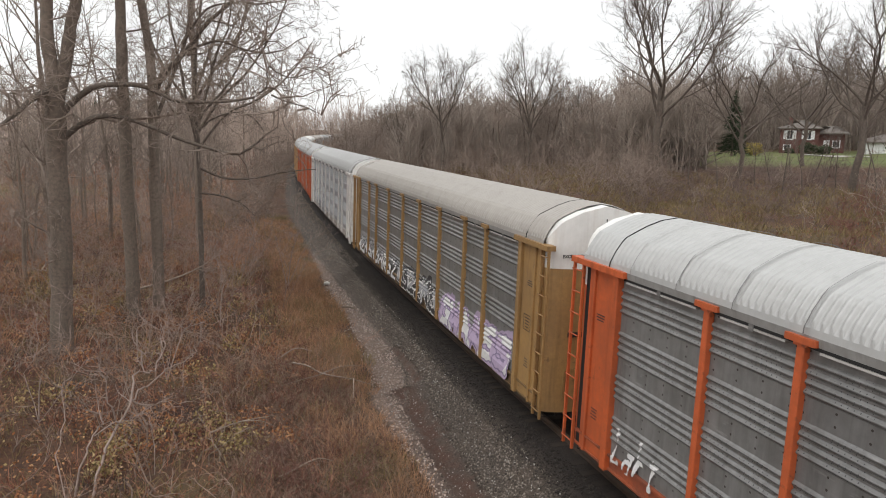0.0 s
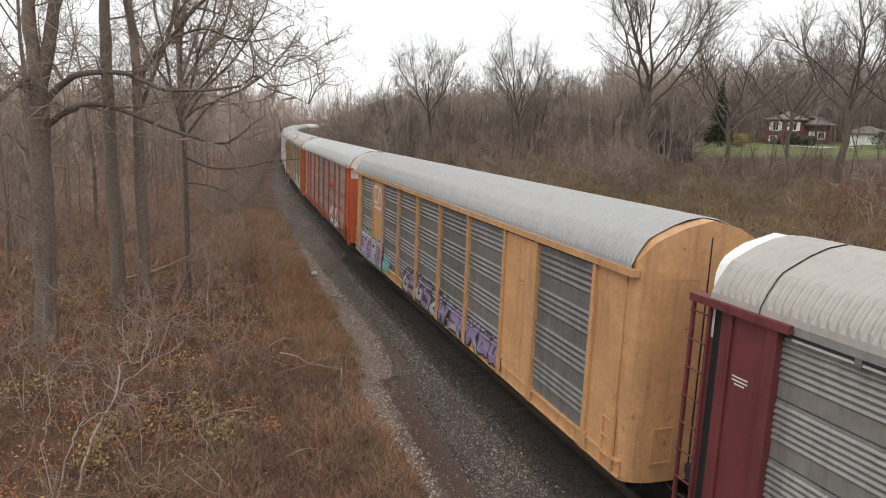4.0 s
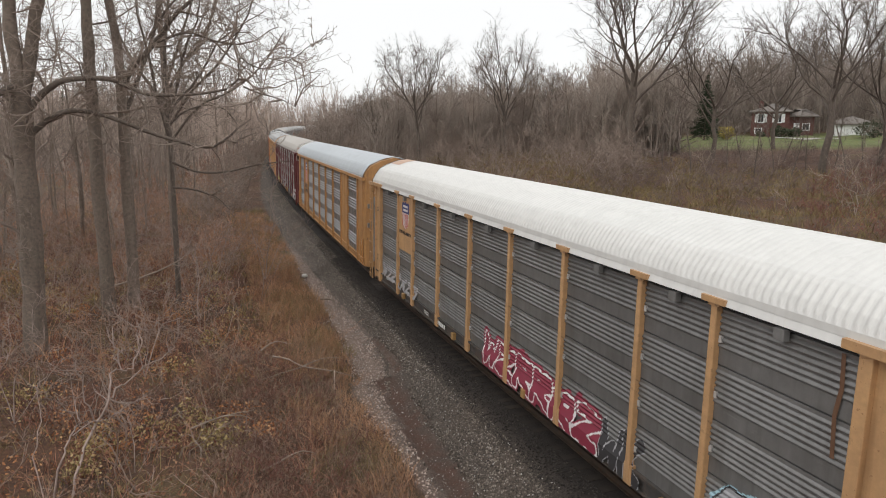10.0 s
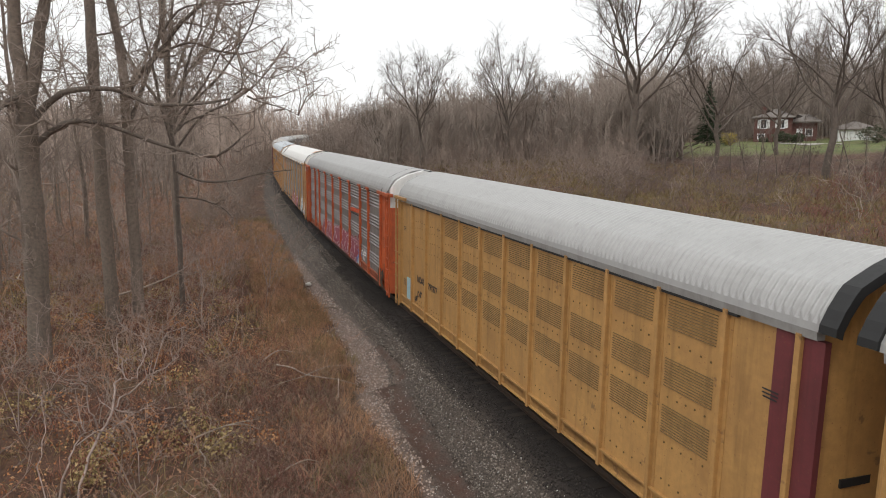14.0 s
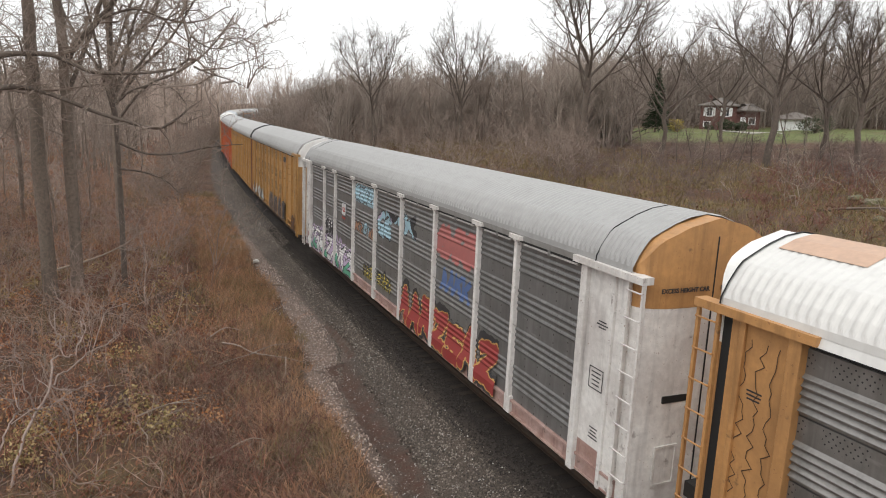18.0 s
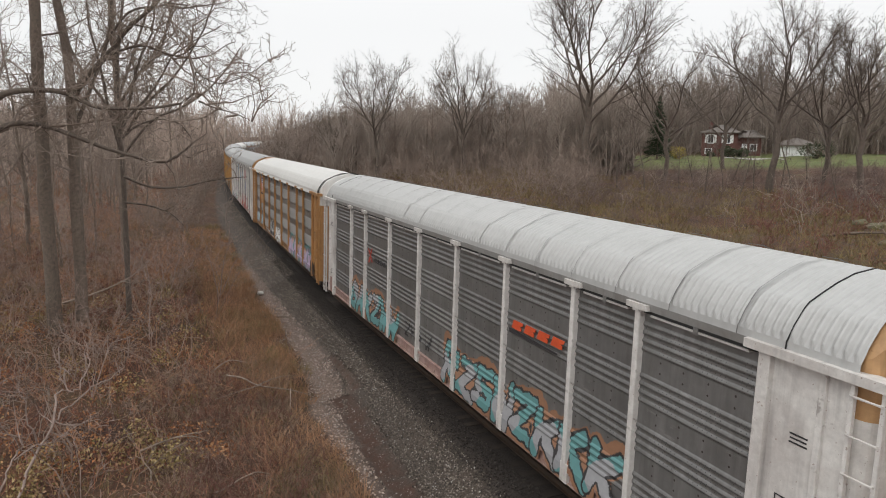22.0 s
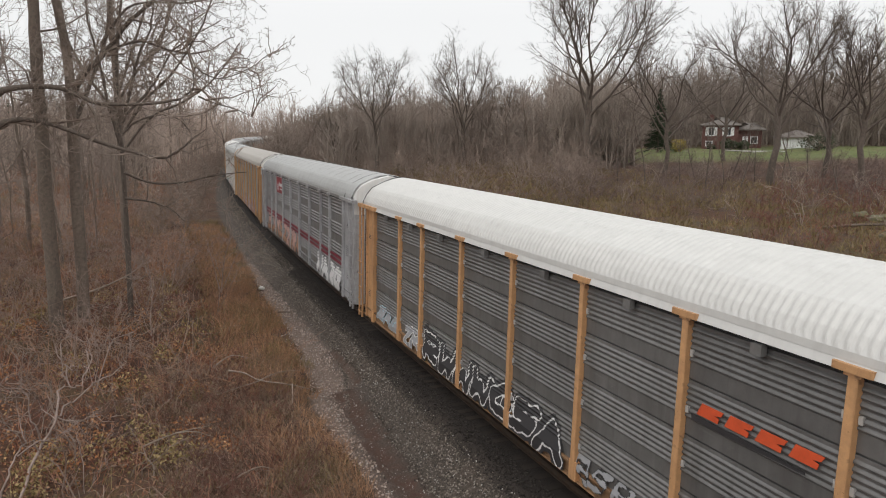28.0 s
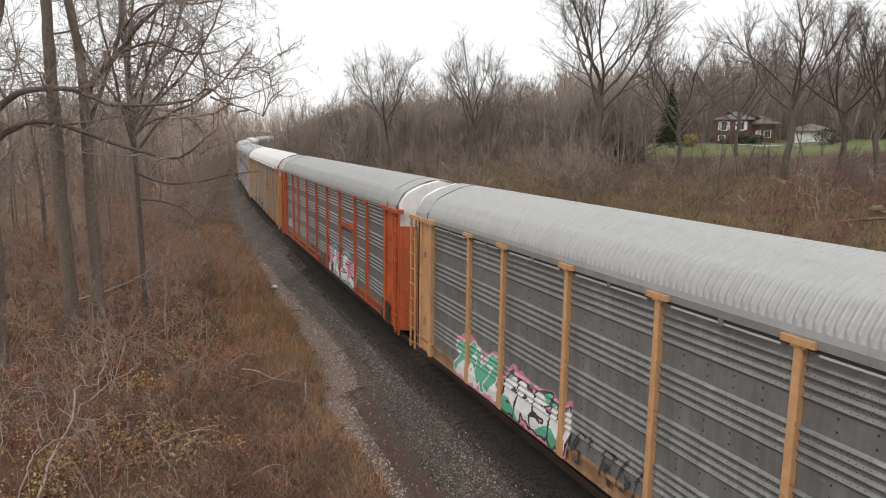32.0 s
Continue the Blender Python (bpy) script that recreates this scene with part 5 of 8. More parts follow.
    g(c, 14.4, 22.6, 0.70, 2.05, "teal", "black", "grey", 8, 0.17, 0.06, 47, back="clay")
    slash_sign(c, -5.8, 3.47)
    gx = Geo()
    ribbon(gx, [(6.75, 3.0), (6.35, 3.62)], 0.10, 1.512)
    ribbon(gx, [(6.8, 3.55), (6.3, 3.08)], 0.10, 1.514)
    part("sign_cross", gx, SPRAY["red"], c, "faded red cross mark")
    lettering("HOURGLASS", 0.24, SPRAY["black"], c, SIDE(5.42, 3.14, 1.512), "black word HOURGLASS", bold=0.012)
    for k in (8, 10):
        for sg in (1, -1):
            xa, xb = sorted((sg * 12.06, sg * 12.79))
            part("rust_patch", Geo().box(xa, xb, 1.49, 1.504, Z_SILL, 1.35), PAINT["rusty"], car[k], "rust-stained lower sheet")
    # brownish car
    c = car[11]
    x, z = 12.42, 4.08
    part("sign_disc", Geo().disc_y(x, 1.503, 1.509, z, 0.44, 28), SPRAY["slate"], c, "round dark sign with a blue middle")
    part("sign_disc", Geo().disc_y(x, 1.508, 1.513, z, 0.235, 24), SPRAY["blue"], c)
    cross = Geo()
    ribbon(cross, [(x, z - 0.22), (x, z + 0.22)], 0.07, 1.517)
    ribbon(cross, [(x - 0.22, z), (x + 0.22, z)], 0.07, 1.519)
    part("sign_cross", cross, SPRAY["white"], c, "white cross on the round sign")
    for a0 in range(20, 340, 20):
        part("sign_bar", ribbon(Geo(), arc(x, z, 0.335, a0 + 90, a0 + 101, 3), 0.09, 1.514), SPRAY["dusty_white"], c)
    stencil(c, 12.4, 2.75, 0.40, 4, 1.508, 0.06, SPRAY["black"], 21)
    number = Geo()
    for i in range(9):
        number.box(12.72 - 0.085 * i, 12.78 - 0.085 * i, 1.503, 1.509, 1.86, 2.0)
    part("sign_bar", number, SPRAY["black"], c, "row of plain black bars")
    g(c, 2.3, 5.4, 1.4, 2.4, "grey", "white", None, 5, 0.03, 0.01, 48)
    g(c, 10.5, 14.5, 0.72, 1.8, "dusty_rose", "dusty_white", None, 5, 0.14, 0.04, 49, back="dusty_rose")
    g(c, 3.4, 6.6, 0.70, 1.3, "dusty_rose", "dusty_white", None, 5, 0.09, 0.025, 77)
    g(c, 15.6, 18.1, 0.70, 1.5, "dusty_rose", "dusty_white", "white", 3, 0.12, 0.04, 50, back="dusty_rose")
    g(c, 18.2, 22.5, 0.70, 1.7, "dusty_rose", "dusty_white", None, 5, 0.13, 0.025, 78, back="faded_red")
    lettering("TUNING", 0.21, SPRAY["dusty_white"], c, SIDE(-8.3, 1.82, 1.50), "pale word TUNING", bold=0.004)
    # silver car with the red panel
    c = car[12]
    sign_panel(c, 4.32, 6.92, 3.75, Z_TOP - 0.2, SPRAY["signal"], "red sign panel with white marks")
    gg = Geo()
    for i in range(4):
        ribbon(gg, arc(6.25, 4.32 - 0.11 * i + 0.16, 0.26, 200, 340, 8), 0.055, 1.522)
    part("sign_waves", gg, SPRAY["white"], c, "white waved round sign")
    gg = Geo()
    for i in range(8):
        h = 0.30 if i == 0 else 0.20
        gg.box(5.72 - i * 0.155 - 0.11, 5.72 - i * 0.155, 1.516, 1.522, 4.2, 4.2 + h)
    part("sign_bar", gg, SPRAY["white"], c, "row of plain white bars")
    part("sign_bar", Geo().box(4.7, 5.4, 1.516, 1.522, 3.98, 4.07), SPRAY["white"], c)
    for zz in (1.92, 2.14):
        part("side_stripe", Geo().box(-11.8, 11.8, 1.47, 1.504, zz, zz + 0.12), SPRAY["dull_crimson"], c, "dull crimson stripe along the side")
    g(c, 2.9, 9.2, 0.75, 2.25, "clay", "black", "rose", 5, 0.2, 0.06, 51, proud=0.012, word="BOAKS", slant=0.0)
    g(c, 9.5, 15.0, 0.70, 2.05, "rose", "black", "clay", 5, 0.2, 0.05, 79, proud=0.012)
    g(c, 0.8, 1.7, 2.2, 3.6, "black", "black", None, 2, 0.035, 0.0, 52, proud=0.055)
    g(c, 8.4, 9.2, 1.2, 2.2, "sky", "sky", "gold", 1, 0.16, 0.04, 53, proud=0.008)
    g(c, 20.0, 25.0, 0.70, 1.9, "white", "grey", None, 4, 0.20, 0.05, 54, proud=0.008)
    # grey car with the white roof
    c = car[13]
    slash_sign(c, -5.8, 3.47)
    g(c, 6.8, 14.7, 0.70, 1.7, "black", "white", None, 7, 0.15, 0.045, 55, "courses", back="black")
    g(c, 2.2, 4.4, 0.85, 1.5, "grey", "sky", None, 3, 0.1, 0.03, 80, "courses")
    g(c, 5.0, 6.4, 0.75, 1.6, "grey", "white", None, 2, 0.09, 0.03, 56, "courses")
    g(c, 15.0, 19.0, 0.75, 1.3, "grey", "black", None, 6, 0.05, 0.02, 57, "courses")
    # last orange car
    c = car[14]
    slash_sign(c, -5.8, 3.47)
    g(c, 15.6, 21.0, 0.70, 2.1, "white", "black", "pink", 4, 0.20, 0.06, 58, back="sky", word="HOSe", slant=0.0)
    g(c, 2.3, 4.3, 1.3, 2.0, "white", "white", None, 4, 0.03, 0.0, 59)
    for cx, cz, rr in ((11.05, 1.42, 0.24), (10.62, 1.42, 0.24), (10.84, 0.98, 0.2), (11.3, 1.75, 0.16), (10.35, 1.72, 0.16)):
        part("graffiti_line", ribbon(Geo(), arc(HALF - cx, cz, rr, 0, 360, 18), 0.035, 1.512), SPRAY["black"], c, "thin black sprayed ring")
    g(c, 11.4, 12.5, 0.9, 1.25, "black", "black", None, 4, 0.025, 0.0, 60)
    g(c, 13.3, 15.3, 0.75, 1.5, "black", "grey", None, 3, 0.03, 0.01, 81)
    for k, colour in ((0, "soot"), (5, "soot"), (14, "black"), (7, "rust_brown"), (9, "soot")):
        back = 2 * HALF if k != 7 else HALF + 10.65
        g(car[k], back - 2.1, back - 1.1, 0.7, 1.55, colour, colour, None, 2, 0.14, 0.0, 300 + k, "flat", proud=0.05 if k != 7 else 0.02)
    # tan-posted car at the end
    c = car[15]
    g(c, 3.7, 6.3, 0.70, 1.95, "green", "white", "white", 4, 0.17, 0.06, 61, back="pink")
    g(c, 6.6, 9.6, 0.70, 1.9, "white", "black", "green", 4, 0.17, 0.06, 62, back="pink")
    g(c, 9.7, 12.3, 0.8, 1.6, "black", "black", None, 5, 0.035, 0.0, 63)


decorate()

# ---- ground ----
def attr_of(nt, name):
    a = nt.nodes.new("ShaderNodeAttribute")
    a.attribute_name = name
    return a


def ground_material():
    m = bpy.data.materials.new("ground_soil_grass_ballast")
    m.use_nodes = True
    nt = m.node_tree
    b = nt.nodes["Principled BSDF"]
    geo = nt.nodes.new("ShaderNodeNewGeometry")
    pos = geo.outputs["Position"]
    lat = attr_of(nt, "lateral").outputs["Fac"]
    fringe = attr_of(nt, "fringe").outputs["Fac"]
    wob = noise_of(nt, pos, 1.6, 5, 0.7)
    fringe = calc(nt, "MULTIPLY_ADD", wob, 0.9, calc(nt, "SUBTRACT", fringe, 0.45))
    pale = calc(nt, "MULTIPLY_ADD", noise_of(nt, pos, 2.6, 6, 0.75), 1.6, calc(nt, "SUBTRACT", attr_of(nt, "pale").outputs["Fac"], 0.8))
    edge = calc(nt, "MULTIPLY_ADD", noise_of(nt, pos, 0.6, 5, 0.7), 0.6, calc(nt, "SUBTRACT", lat, 0.3))
    stone_noise = noise_of(nt, pos, 30, 4, 0.7)
    ballast = mixed(nt, ramp_of(nt, stone_noise, 0.38, 0.68), (0.025, 0.019, 0.0155), (0.135, 0.108, 0.089))
    gravel = mixed(nt, ramp_of(nt, stone_noise, 0.36, 0.66), (0.075, 0.05, 0.039), (0.31, 0.23, 0.19))
    litter = mixed(nt, ramp_of(nt, noise_of(nt, pos, 9, 6, 0.75), 0.3, 0.7), (0.024, 0.0135, 0.009), (0.145, 0.068, 0.035))
    litter = mixed(nt, ramp_of(nt, noise_of(nt, pos, 0.25, 5, 0.6), 0.5, 0.66, 0, 0.6), litter, (0.10, 0.078, 0.036))
    litter = mixed(nt, ramp_of(nt, noise_of(nt, pos, 0.45, 5, 0.65), 0.52, 0.64, 0, 0.65), litter, (0.036, 0.02, 0.015))
    lawn = mixed(nt, ramp_of(nt, noise_of(nt, pos, 0.6, 5, 0.6), 0.35, 0.65), (0.075, 0.098, 0.026), (0.135, 0.15, 0.045))
    lawn = mixed(nt, ramp_of(nt, noise_of(nt, pos, 0.16, 5, 0.65), 0.48, 0.64, 0, 0.65), lawn, (0.13, 0.115, 0.05))
    # left of the track: litter up to a strip of pale gravel, a brown runnel, then ballast
    ballast = mixed(nt, ramp_of(nt, noise_of(nt, pos, 0.5, 4, 0.6), 0.45, 0.7, 0, 0.6), ballast, mixed(nt, ramp_of(nt, stone_noise, 0.3, 0.7), (0.055, 0.04, 0.031), (0.18, 0.138, 0.108)))
    col = mixed(nt, ramp_of(nt, pale, -0.45, 0.3, 0.9, 0), ballast, gravel)
    col = mixed(nt, calc(nt, "MULTIPLY", attr_of(nt, "runnel").outputs["Fac"], ramp_of(nt, noise_of(nt, pos, 2.2, 5, 0.7), 0.35, 0.58, 0.25, 0.95)), col, mixed(nt, ramp_of(nt, stone_noise, 0.3, 0.7), (0.046, 0.02, 0.013), (0.11, 0.055, 0.038)))
    col = mixed(nt, ramp_of(nt, fringe, -0.12, 0.15, 1, 0), col, litter)
    # the train's shade, put into the colour beside the rails, with oil and soot
    col = mixed(nt, ramp_of(nt, edge, -2.35, -1.6, 0, 0.95), col, mixed(nt, ramp_of(nt, edge, 3.2, 3.8), (0.016, 0.011, 0.0085), col))
    col = mixed(nt, ramp_of(nt, edge, 4.4, 5.4), col, litter)
    col = mixed(nt, attr_of(nt, "lawn").outputs["Fac"], col, lawn)
    nt.links.new(col, b.inputs["Base Color"])
    b.inputs["Roughness"].default_value = 0.95
    bp = nt.nodes.new("ShaderNodeBump")
    bp.inputs["Strength"].default_value, bp.inputs["Distance"].default_value = 0.7, 0.05
    nt.links.new(stone_noise, bp.inputs["Height"])
    nt.links.new(bp.outputs[0], b.inputs["Normal"])
    return m


def lawn_amount(x, y, n):
    d = np.hypot((x - 52) / 36.0, (y - 113) / 24.0)
    left = np.hypot((x + 62) / 14.0, (y - 78) / 8.0)
    return np.clip((1.12 - np.minimum(d, left)) * 4, 0, 1)


def build_ground():
    near = np.concatenate([np.arange(-60, -14, 0.6), np.arange(-14, 3, 0.22), np.arange(3, 70, 0.6)])
    xs = np.concatenate([-np.geomspace(1800, 61, 34), near, np.geomspace(71, 1800, 34)])
    ys = np.concatenate([-np.geomspace(1200, 16, 14), np.arange(-15, 10, 0.7), np.arange(10, 40, 0.3), np.arange(40, 120, 0.7), np.geomspace(121, 2200, 44)])
    X, Y = np.meshgrid(xs, ys)
    Z, N, S = ground_z(X, Y)
    h, w = X.shape
    verts = np.stack([X.ravel(), Y.ravel(), Z.ravel()], 1)
    idx = np.arange(h * w).reshape(h, w)
    quads = np.stack([idx[:-1, :-1].ravel(), idx[:-1, 1:].ravel(), idx[1:, 1:].ravel(), idx[1:, :-1].ravel()], 1)
    me = bpy.data.meshes.new("ground")
    me.from_pydata(verts.tolist(), [], quads.tolist())
    me.shade_smooth()
    for name, val in (("lateral", N), ("lawn", lawn_amount(X, Y, N)), ("runnel", runnel(S, N)), ("fringe", np.where(N < 0, N - grass_edge(S), 9.0)), ("pale", np.where(N < 0, N - pale_edge(S), 9.0))):
        at = me.attributes.new(name, "FLOAT", "POINT")
        at.data.foreach_set("value", val.ravel().astype(np.float32))
    me.materials.append(ground_material())
    return tagged(new("ground", me), "leaf-littered soil, grass and gravel beside the railway", "ground", kind="structure")


ground = build_ground()

# ---- track ----
RAIL_STEEL = shade("rail_steel", (0.07, 0.05, 0.038), 0.55, 0.3, 0.2, 20, RUST, 0.5, 5)
TIE_WOOD = shade("creosoted_wood", (0.034, 0.024, 0.018), 0.95, 0, 0.4, 12, (0.022, 0.016, 0.012), 0.8, 1.5, random_by=0.3)


def build_track():
    track_ob = tagged(new("railway_track"), "steel rails on dark wooden ties in ballast", "railway track", kind="structure")
    for side in (-1, 1):
        g = Geo()
        prof = [(-0.07, -0.17), (0.07, -0.17), (0.07, -0.155), (0.01, -0.14), (0.01, -0.045), (0.035, -0.035), (0.035, 0.0), (-0.035, 0.0), (-0.035, -0.035), (-0.01, -0.045), (-0.01, -0.14), (-0.07, -0.155)]
        rows = []
        for s in np.arange(-60, 320, 4.0):
            rows.append([beside(s, side * 0.752 + a, z) for a, z in prof + prof[:1]])
        g.sheet(rows)
        part("rail", g, RAIL_STEEL, track_ob)
    tie = Geo().box(-0.11, 0.11, -1.3, 1.3, -0.34, -0.165).mesh("tie", TIE_WOOD)
    for k in range(200):
        s = -4 + k * 0.53
        x, y, h = track(s)
        put("tie", tie, track_ob, at=pose(x, y, 0, random.uniform(-0.5, 0.5), 0, 90 - math.degrees(h) + random.uniform(-1, 1)))
    return track_ob


railway_track = build_track()

# ---- bare trees ----
BARK = shade("grey_brown_bark", (0.172, 0.131, 0.105), 0.95, 0, 0.35, 9, (0.17, 0.148, 0.115), 0.6, 1.5, 0.5, (0.07, 0.056, 0.046), 0.6, 40, 0.15)
LIMB_BARK = shade("dark_limb_bark", (0.122, 0.096, 0.079), 0.95, 0, 0.35, 9, (0.15, 0.125, 0.10), 0.6, 1.5, bump=0.5, bump_scale=40)
TWIG = shade("bare_twigs", (0.24, 0.19, 0.157), 0.95, 0, 0.3, 1.5, (0.28, 0.21, 0.162), 0.5, 0.4, random_by=0.2)
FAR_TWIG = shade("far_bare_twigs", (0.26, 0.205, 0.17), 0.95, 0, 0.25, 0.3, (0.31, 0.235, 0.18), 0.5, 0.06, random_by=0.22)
# lighter copy of the far twigs: the left wood's pale haze as colour
LEFT_HAZED_TWIG = shade("pinkish_far_twigs", (0.44, 0.345, 0.29), 0.95, 0, 0.25, 0.3, (0.48, 0.365, 0.285), 0.5, 0.06, random_by=0.22)
THICKET_TWIG = shade("thicket_twigs", (0.225, 0.17, 0.138), 0.95, 0, 0.25, 0.3, (0.27, 0.196, 0.142), 0.5, 0.06, random_by=0.2)
BANK_TWIG = shade("purple_grey_twigs", (0.16, 0.116, 0.102), 0.95, 0, 0.35, 0.5, (0.21, 0.138, 0.118), 0.6, 0.12, random_by=0.2)
PALE_TWIG = shade("pale_bare_stems", (0.28, 0.22, 0.178), 0.9, 0, 0.25, 3, (0.18, 0.145, 0.115), 0.5, 1.0, random_by=0.15)
RED_TWIG = shade("reddish_brush_stems", (0.34, 0.182, 0.115), 0.95, 0, 0.4, 1.3, (0.36, 0.22, 0.15), 0.6, 0.25, random_by=0.2)


class Twigs:
    """Many bent, branching stems at once, as three-sided tapering tubes."""

    def __init__(self, seed, bends=3):
        self.r = np.random.default_rng(seed)
        self.bends = bends
        self.seg = []

    def add(self, p, d, length, radius, kids=(), jit=0.25, up=0.15, turn=0.8, share=(0.35, 0.65), start=0.2):
        r, n = self.r, len(p)
        d = d / np.linalg.norm(d, axis=1, keepdims=True)
        length, radius = np.broadcast_to(length, n).astype(float), np.broadcast_to(radius, n).astype(float)
        pts, parts_of = [p], self.bends if len(kids) > 1 else max(2, self.bends - 1) if kids else max(1, self.bends - 2)
        for k in range(parts_of):
            d = d + r.normal(0, jit, (n, 3)) + np.array([0, 0, up])
            d = d / np.linalg.norm(d, axis=1, keepdims=True)
            pts.append(pts[-1] + d * (length / parts_of)[:, None])
        taper = np.linspace(1.0, 0.2, parts_of + 1)
        for k in range(parts_of):
            self.seg.append((pts[k], pts[k + 1], radius * taper[k], radius * taper[k + 1] if kids or k + 1 < parts_of else radius * 0.0))
        if kids:
            m = kids[0]
            i = np.repeat(np.arange(n), m)
            a = r.uniform(start, 1.0, n * m) * (parts_of - 0.001)
            j = a.astype(int)
            stack = np.stack(pts)
            q = stack[j, i] + (stack[j + 1, i] - stack[j, i]) * (a - j)[:, None]
            dd = stack[j + 1, i] - stack[j, i]
            dd = dd / (np.linalg.norm(dd, axis=1, keepdims=True) + 1e-9)
            dd = dd + r.normal(0, turn, (n * m, 3))
            self.add(q, dd, length[i] * r.uniform(*share, n * m), radius[i] * 0.55 * (1.15 - a / parts_of * 0.5), kids[1:], jit, up, turn, share, start)
        return self

    def mesh(self, name, material, least=0.0):
        A = np.concatenate([s[0] for s in self.seg])
        B = np.concatenate([s[1] for s in self.seg])
        ra = np.maximum(np.concatenate([s[2] for s in self.seg]), least)
        rb = np.maximum(np.concatenate([s[3] for s in self.seg]), least * 0.5)
        d = B - A
        d = d / (np.linalg.norm(d, axis=1, keepdims=True) + 1e-9)
        u = np.cross(d, np.array([0.31, 0.52, 0.79]))
        u = u / (np.linalg.norm(u, axis=1, keepdims=True) + 1e-9)
        w = np.cross(d, u)
        tip = np.concatenate([s[3] for s in self.seg]) <= 0
        ring = lambda base, rad: np.stack([base + (u[sel] * math.cos(2.0944 * k) + w[sel] * math.sin(2.0944 * k)) * rad[:, None] for k in range(3)], 1)
        sel = ~tip
        n1 = int(sel.sum())
        v1 = np.concatenate([ring(A[sel], ra[sel]), ring(B[sel], rb[sel])], 1).reshape(-1, 3)
        b = (np.arange(n1) * 6)[:, None]
        tri = []
        for k in range(3):
            m = (k + 1) % 3
            tri += [b + np.array([[k, m, 3 + m]]), b + np.array([[k, 3 + m, 3 + k]])]
        sel = tip
        n2 = int(sel.sum())
        v2 = np.concatenate([ring(A[sel], ra[sel]), B[sel][:, None]], 1).reshape(-1, 3)
        b = (n1 * 6 + np.arange(n2) * 4)[:, None]
        tri += [b + np.array([[k, (k + 1) % 3, 3]]) for k in range(3)]
        return array_mesh(name, np.concatenate([v1, v2]), np.concatenate(tri), material)


def array_mesh(name, v, f, material):
    """A mesh from arrays; all faces have the same number of corners."""
    me = bpy.data.meshes.new(name)
    k = f.shape[1]
    me.vertices.add(len(v))
    me.vertices.foreach_set("co", np.ascontiguousarray(v, np.float32).ravel())
    me.loops.add(f.size)
    me.loops.foreach_set("vertex_index", np.ascontiguousarray(f, np.int32).ravel())
    me.polygons.add(len(f))
    me.polygons.foreach_set("loop_start", np.arange(0, f.size, k, dtype=np.int32))
    me.update(calc_edges=True)
    me.validate()
    me.materials.append(material)
    return me


def on_ground(x, y):
    z, _, _ = ground_z(np.array([x]), np.array([y]))
    return float(z[0])


def smooth_line(pts, n):
    """A rounded line through a few places."""
    pts = [Vector(p) for p in pts]
    ext = [pts[0] * 2 - pts[1]] + pts + [pts[-1] * 2 - pts[-2]]
    out = []
    for i in range(len(pts) - 1):
        a, b, c, d = ext[i:i + 4]
        for k in range(n):
            t = k / n
            out.append(0.5 * ((2 * b) + (c - a) * t + (2 * a - 5 * b + 4 * c - d) * t * t + (3 * b - a - 3 * c + d) * t ** 3))
    return out + [pts[-1]]


def tree_from_limbs(name, stems, seed, label, group, kids=(5, 5, 3), twig_len=2.2, twig_r=0.022, dense=1.0):
    """A tree whose trunk and main limbs follow given lines; the smaller branches grow from them."""
    tree = tagged(new(name), label, "tree", group)
    tw = Twigs(seed, 4)
    for k, (line, r0, r1, branches) in enumerate(stems):
        pts = smooth_line(line, 5)
        n = len(pts)
        r = random.Random(seed + k)
        rad = [(r0 + (r1 - r0) * i / (n - 1)) * (1 + 0.05 * math.sin(i * 1.7)) for i in range(n)]
        g = Geo()
        g.tube([p + Vector((r.gauss(0, 0.012), r.gauss(0, 0.012), 0)) for p in pts], rad, 10 if r0 > 0.15 else 7)
        if k == 0:
            foot = Vector((pts[0].x, pts[0].y, pts[0].z - 0.1))
            g.tube([foot, foot + Vector((0, 0, 0.35)), foot + Vector((0, 0, 0.9))], [r0 * 1.55, r0 * 1.18, r0 * 0.98], 10)
        part("trunk" if k == 0 else "limb", g, BARK if r0 > 0.2 else LIMB_BARK, tree, smooth=True)
        m = int(branches * dense)
        if m:
            a = tw.r.uniform(0.25 if k == 0 else 0.12, 0.995, m) * (n - 1.001)
            j = a.astype(int)
            P = np.array([tuple(p) for p in pts])
            q = P[j] + (P[j + 1] - P[j]) * (a - j)[:, None]
            d = (P[j + 1] - P[j])
            d = d / np.linalg.norm(d, axis=1, keepdims=True)
            d = d * 0.5 + tw.r.normal(0, 0.7, (m, 3)) + np.array([0, 0, 0.25])
            tw.add(q, d, tw.r.uniform(0.4, 1.3, m) * twig_len, twig_r * tw.r.uniform(0.6, 1.7, m), kids, 0.42, 0.05, 0.75, (0.3, 0.65))
    put("crown", tw.mesh("crown", TWIG, 0.0075), tree)
    return tree


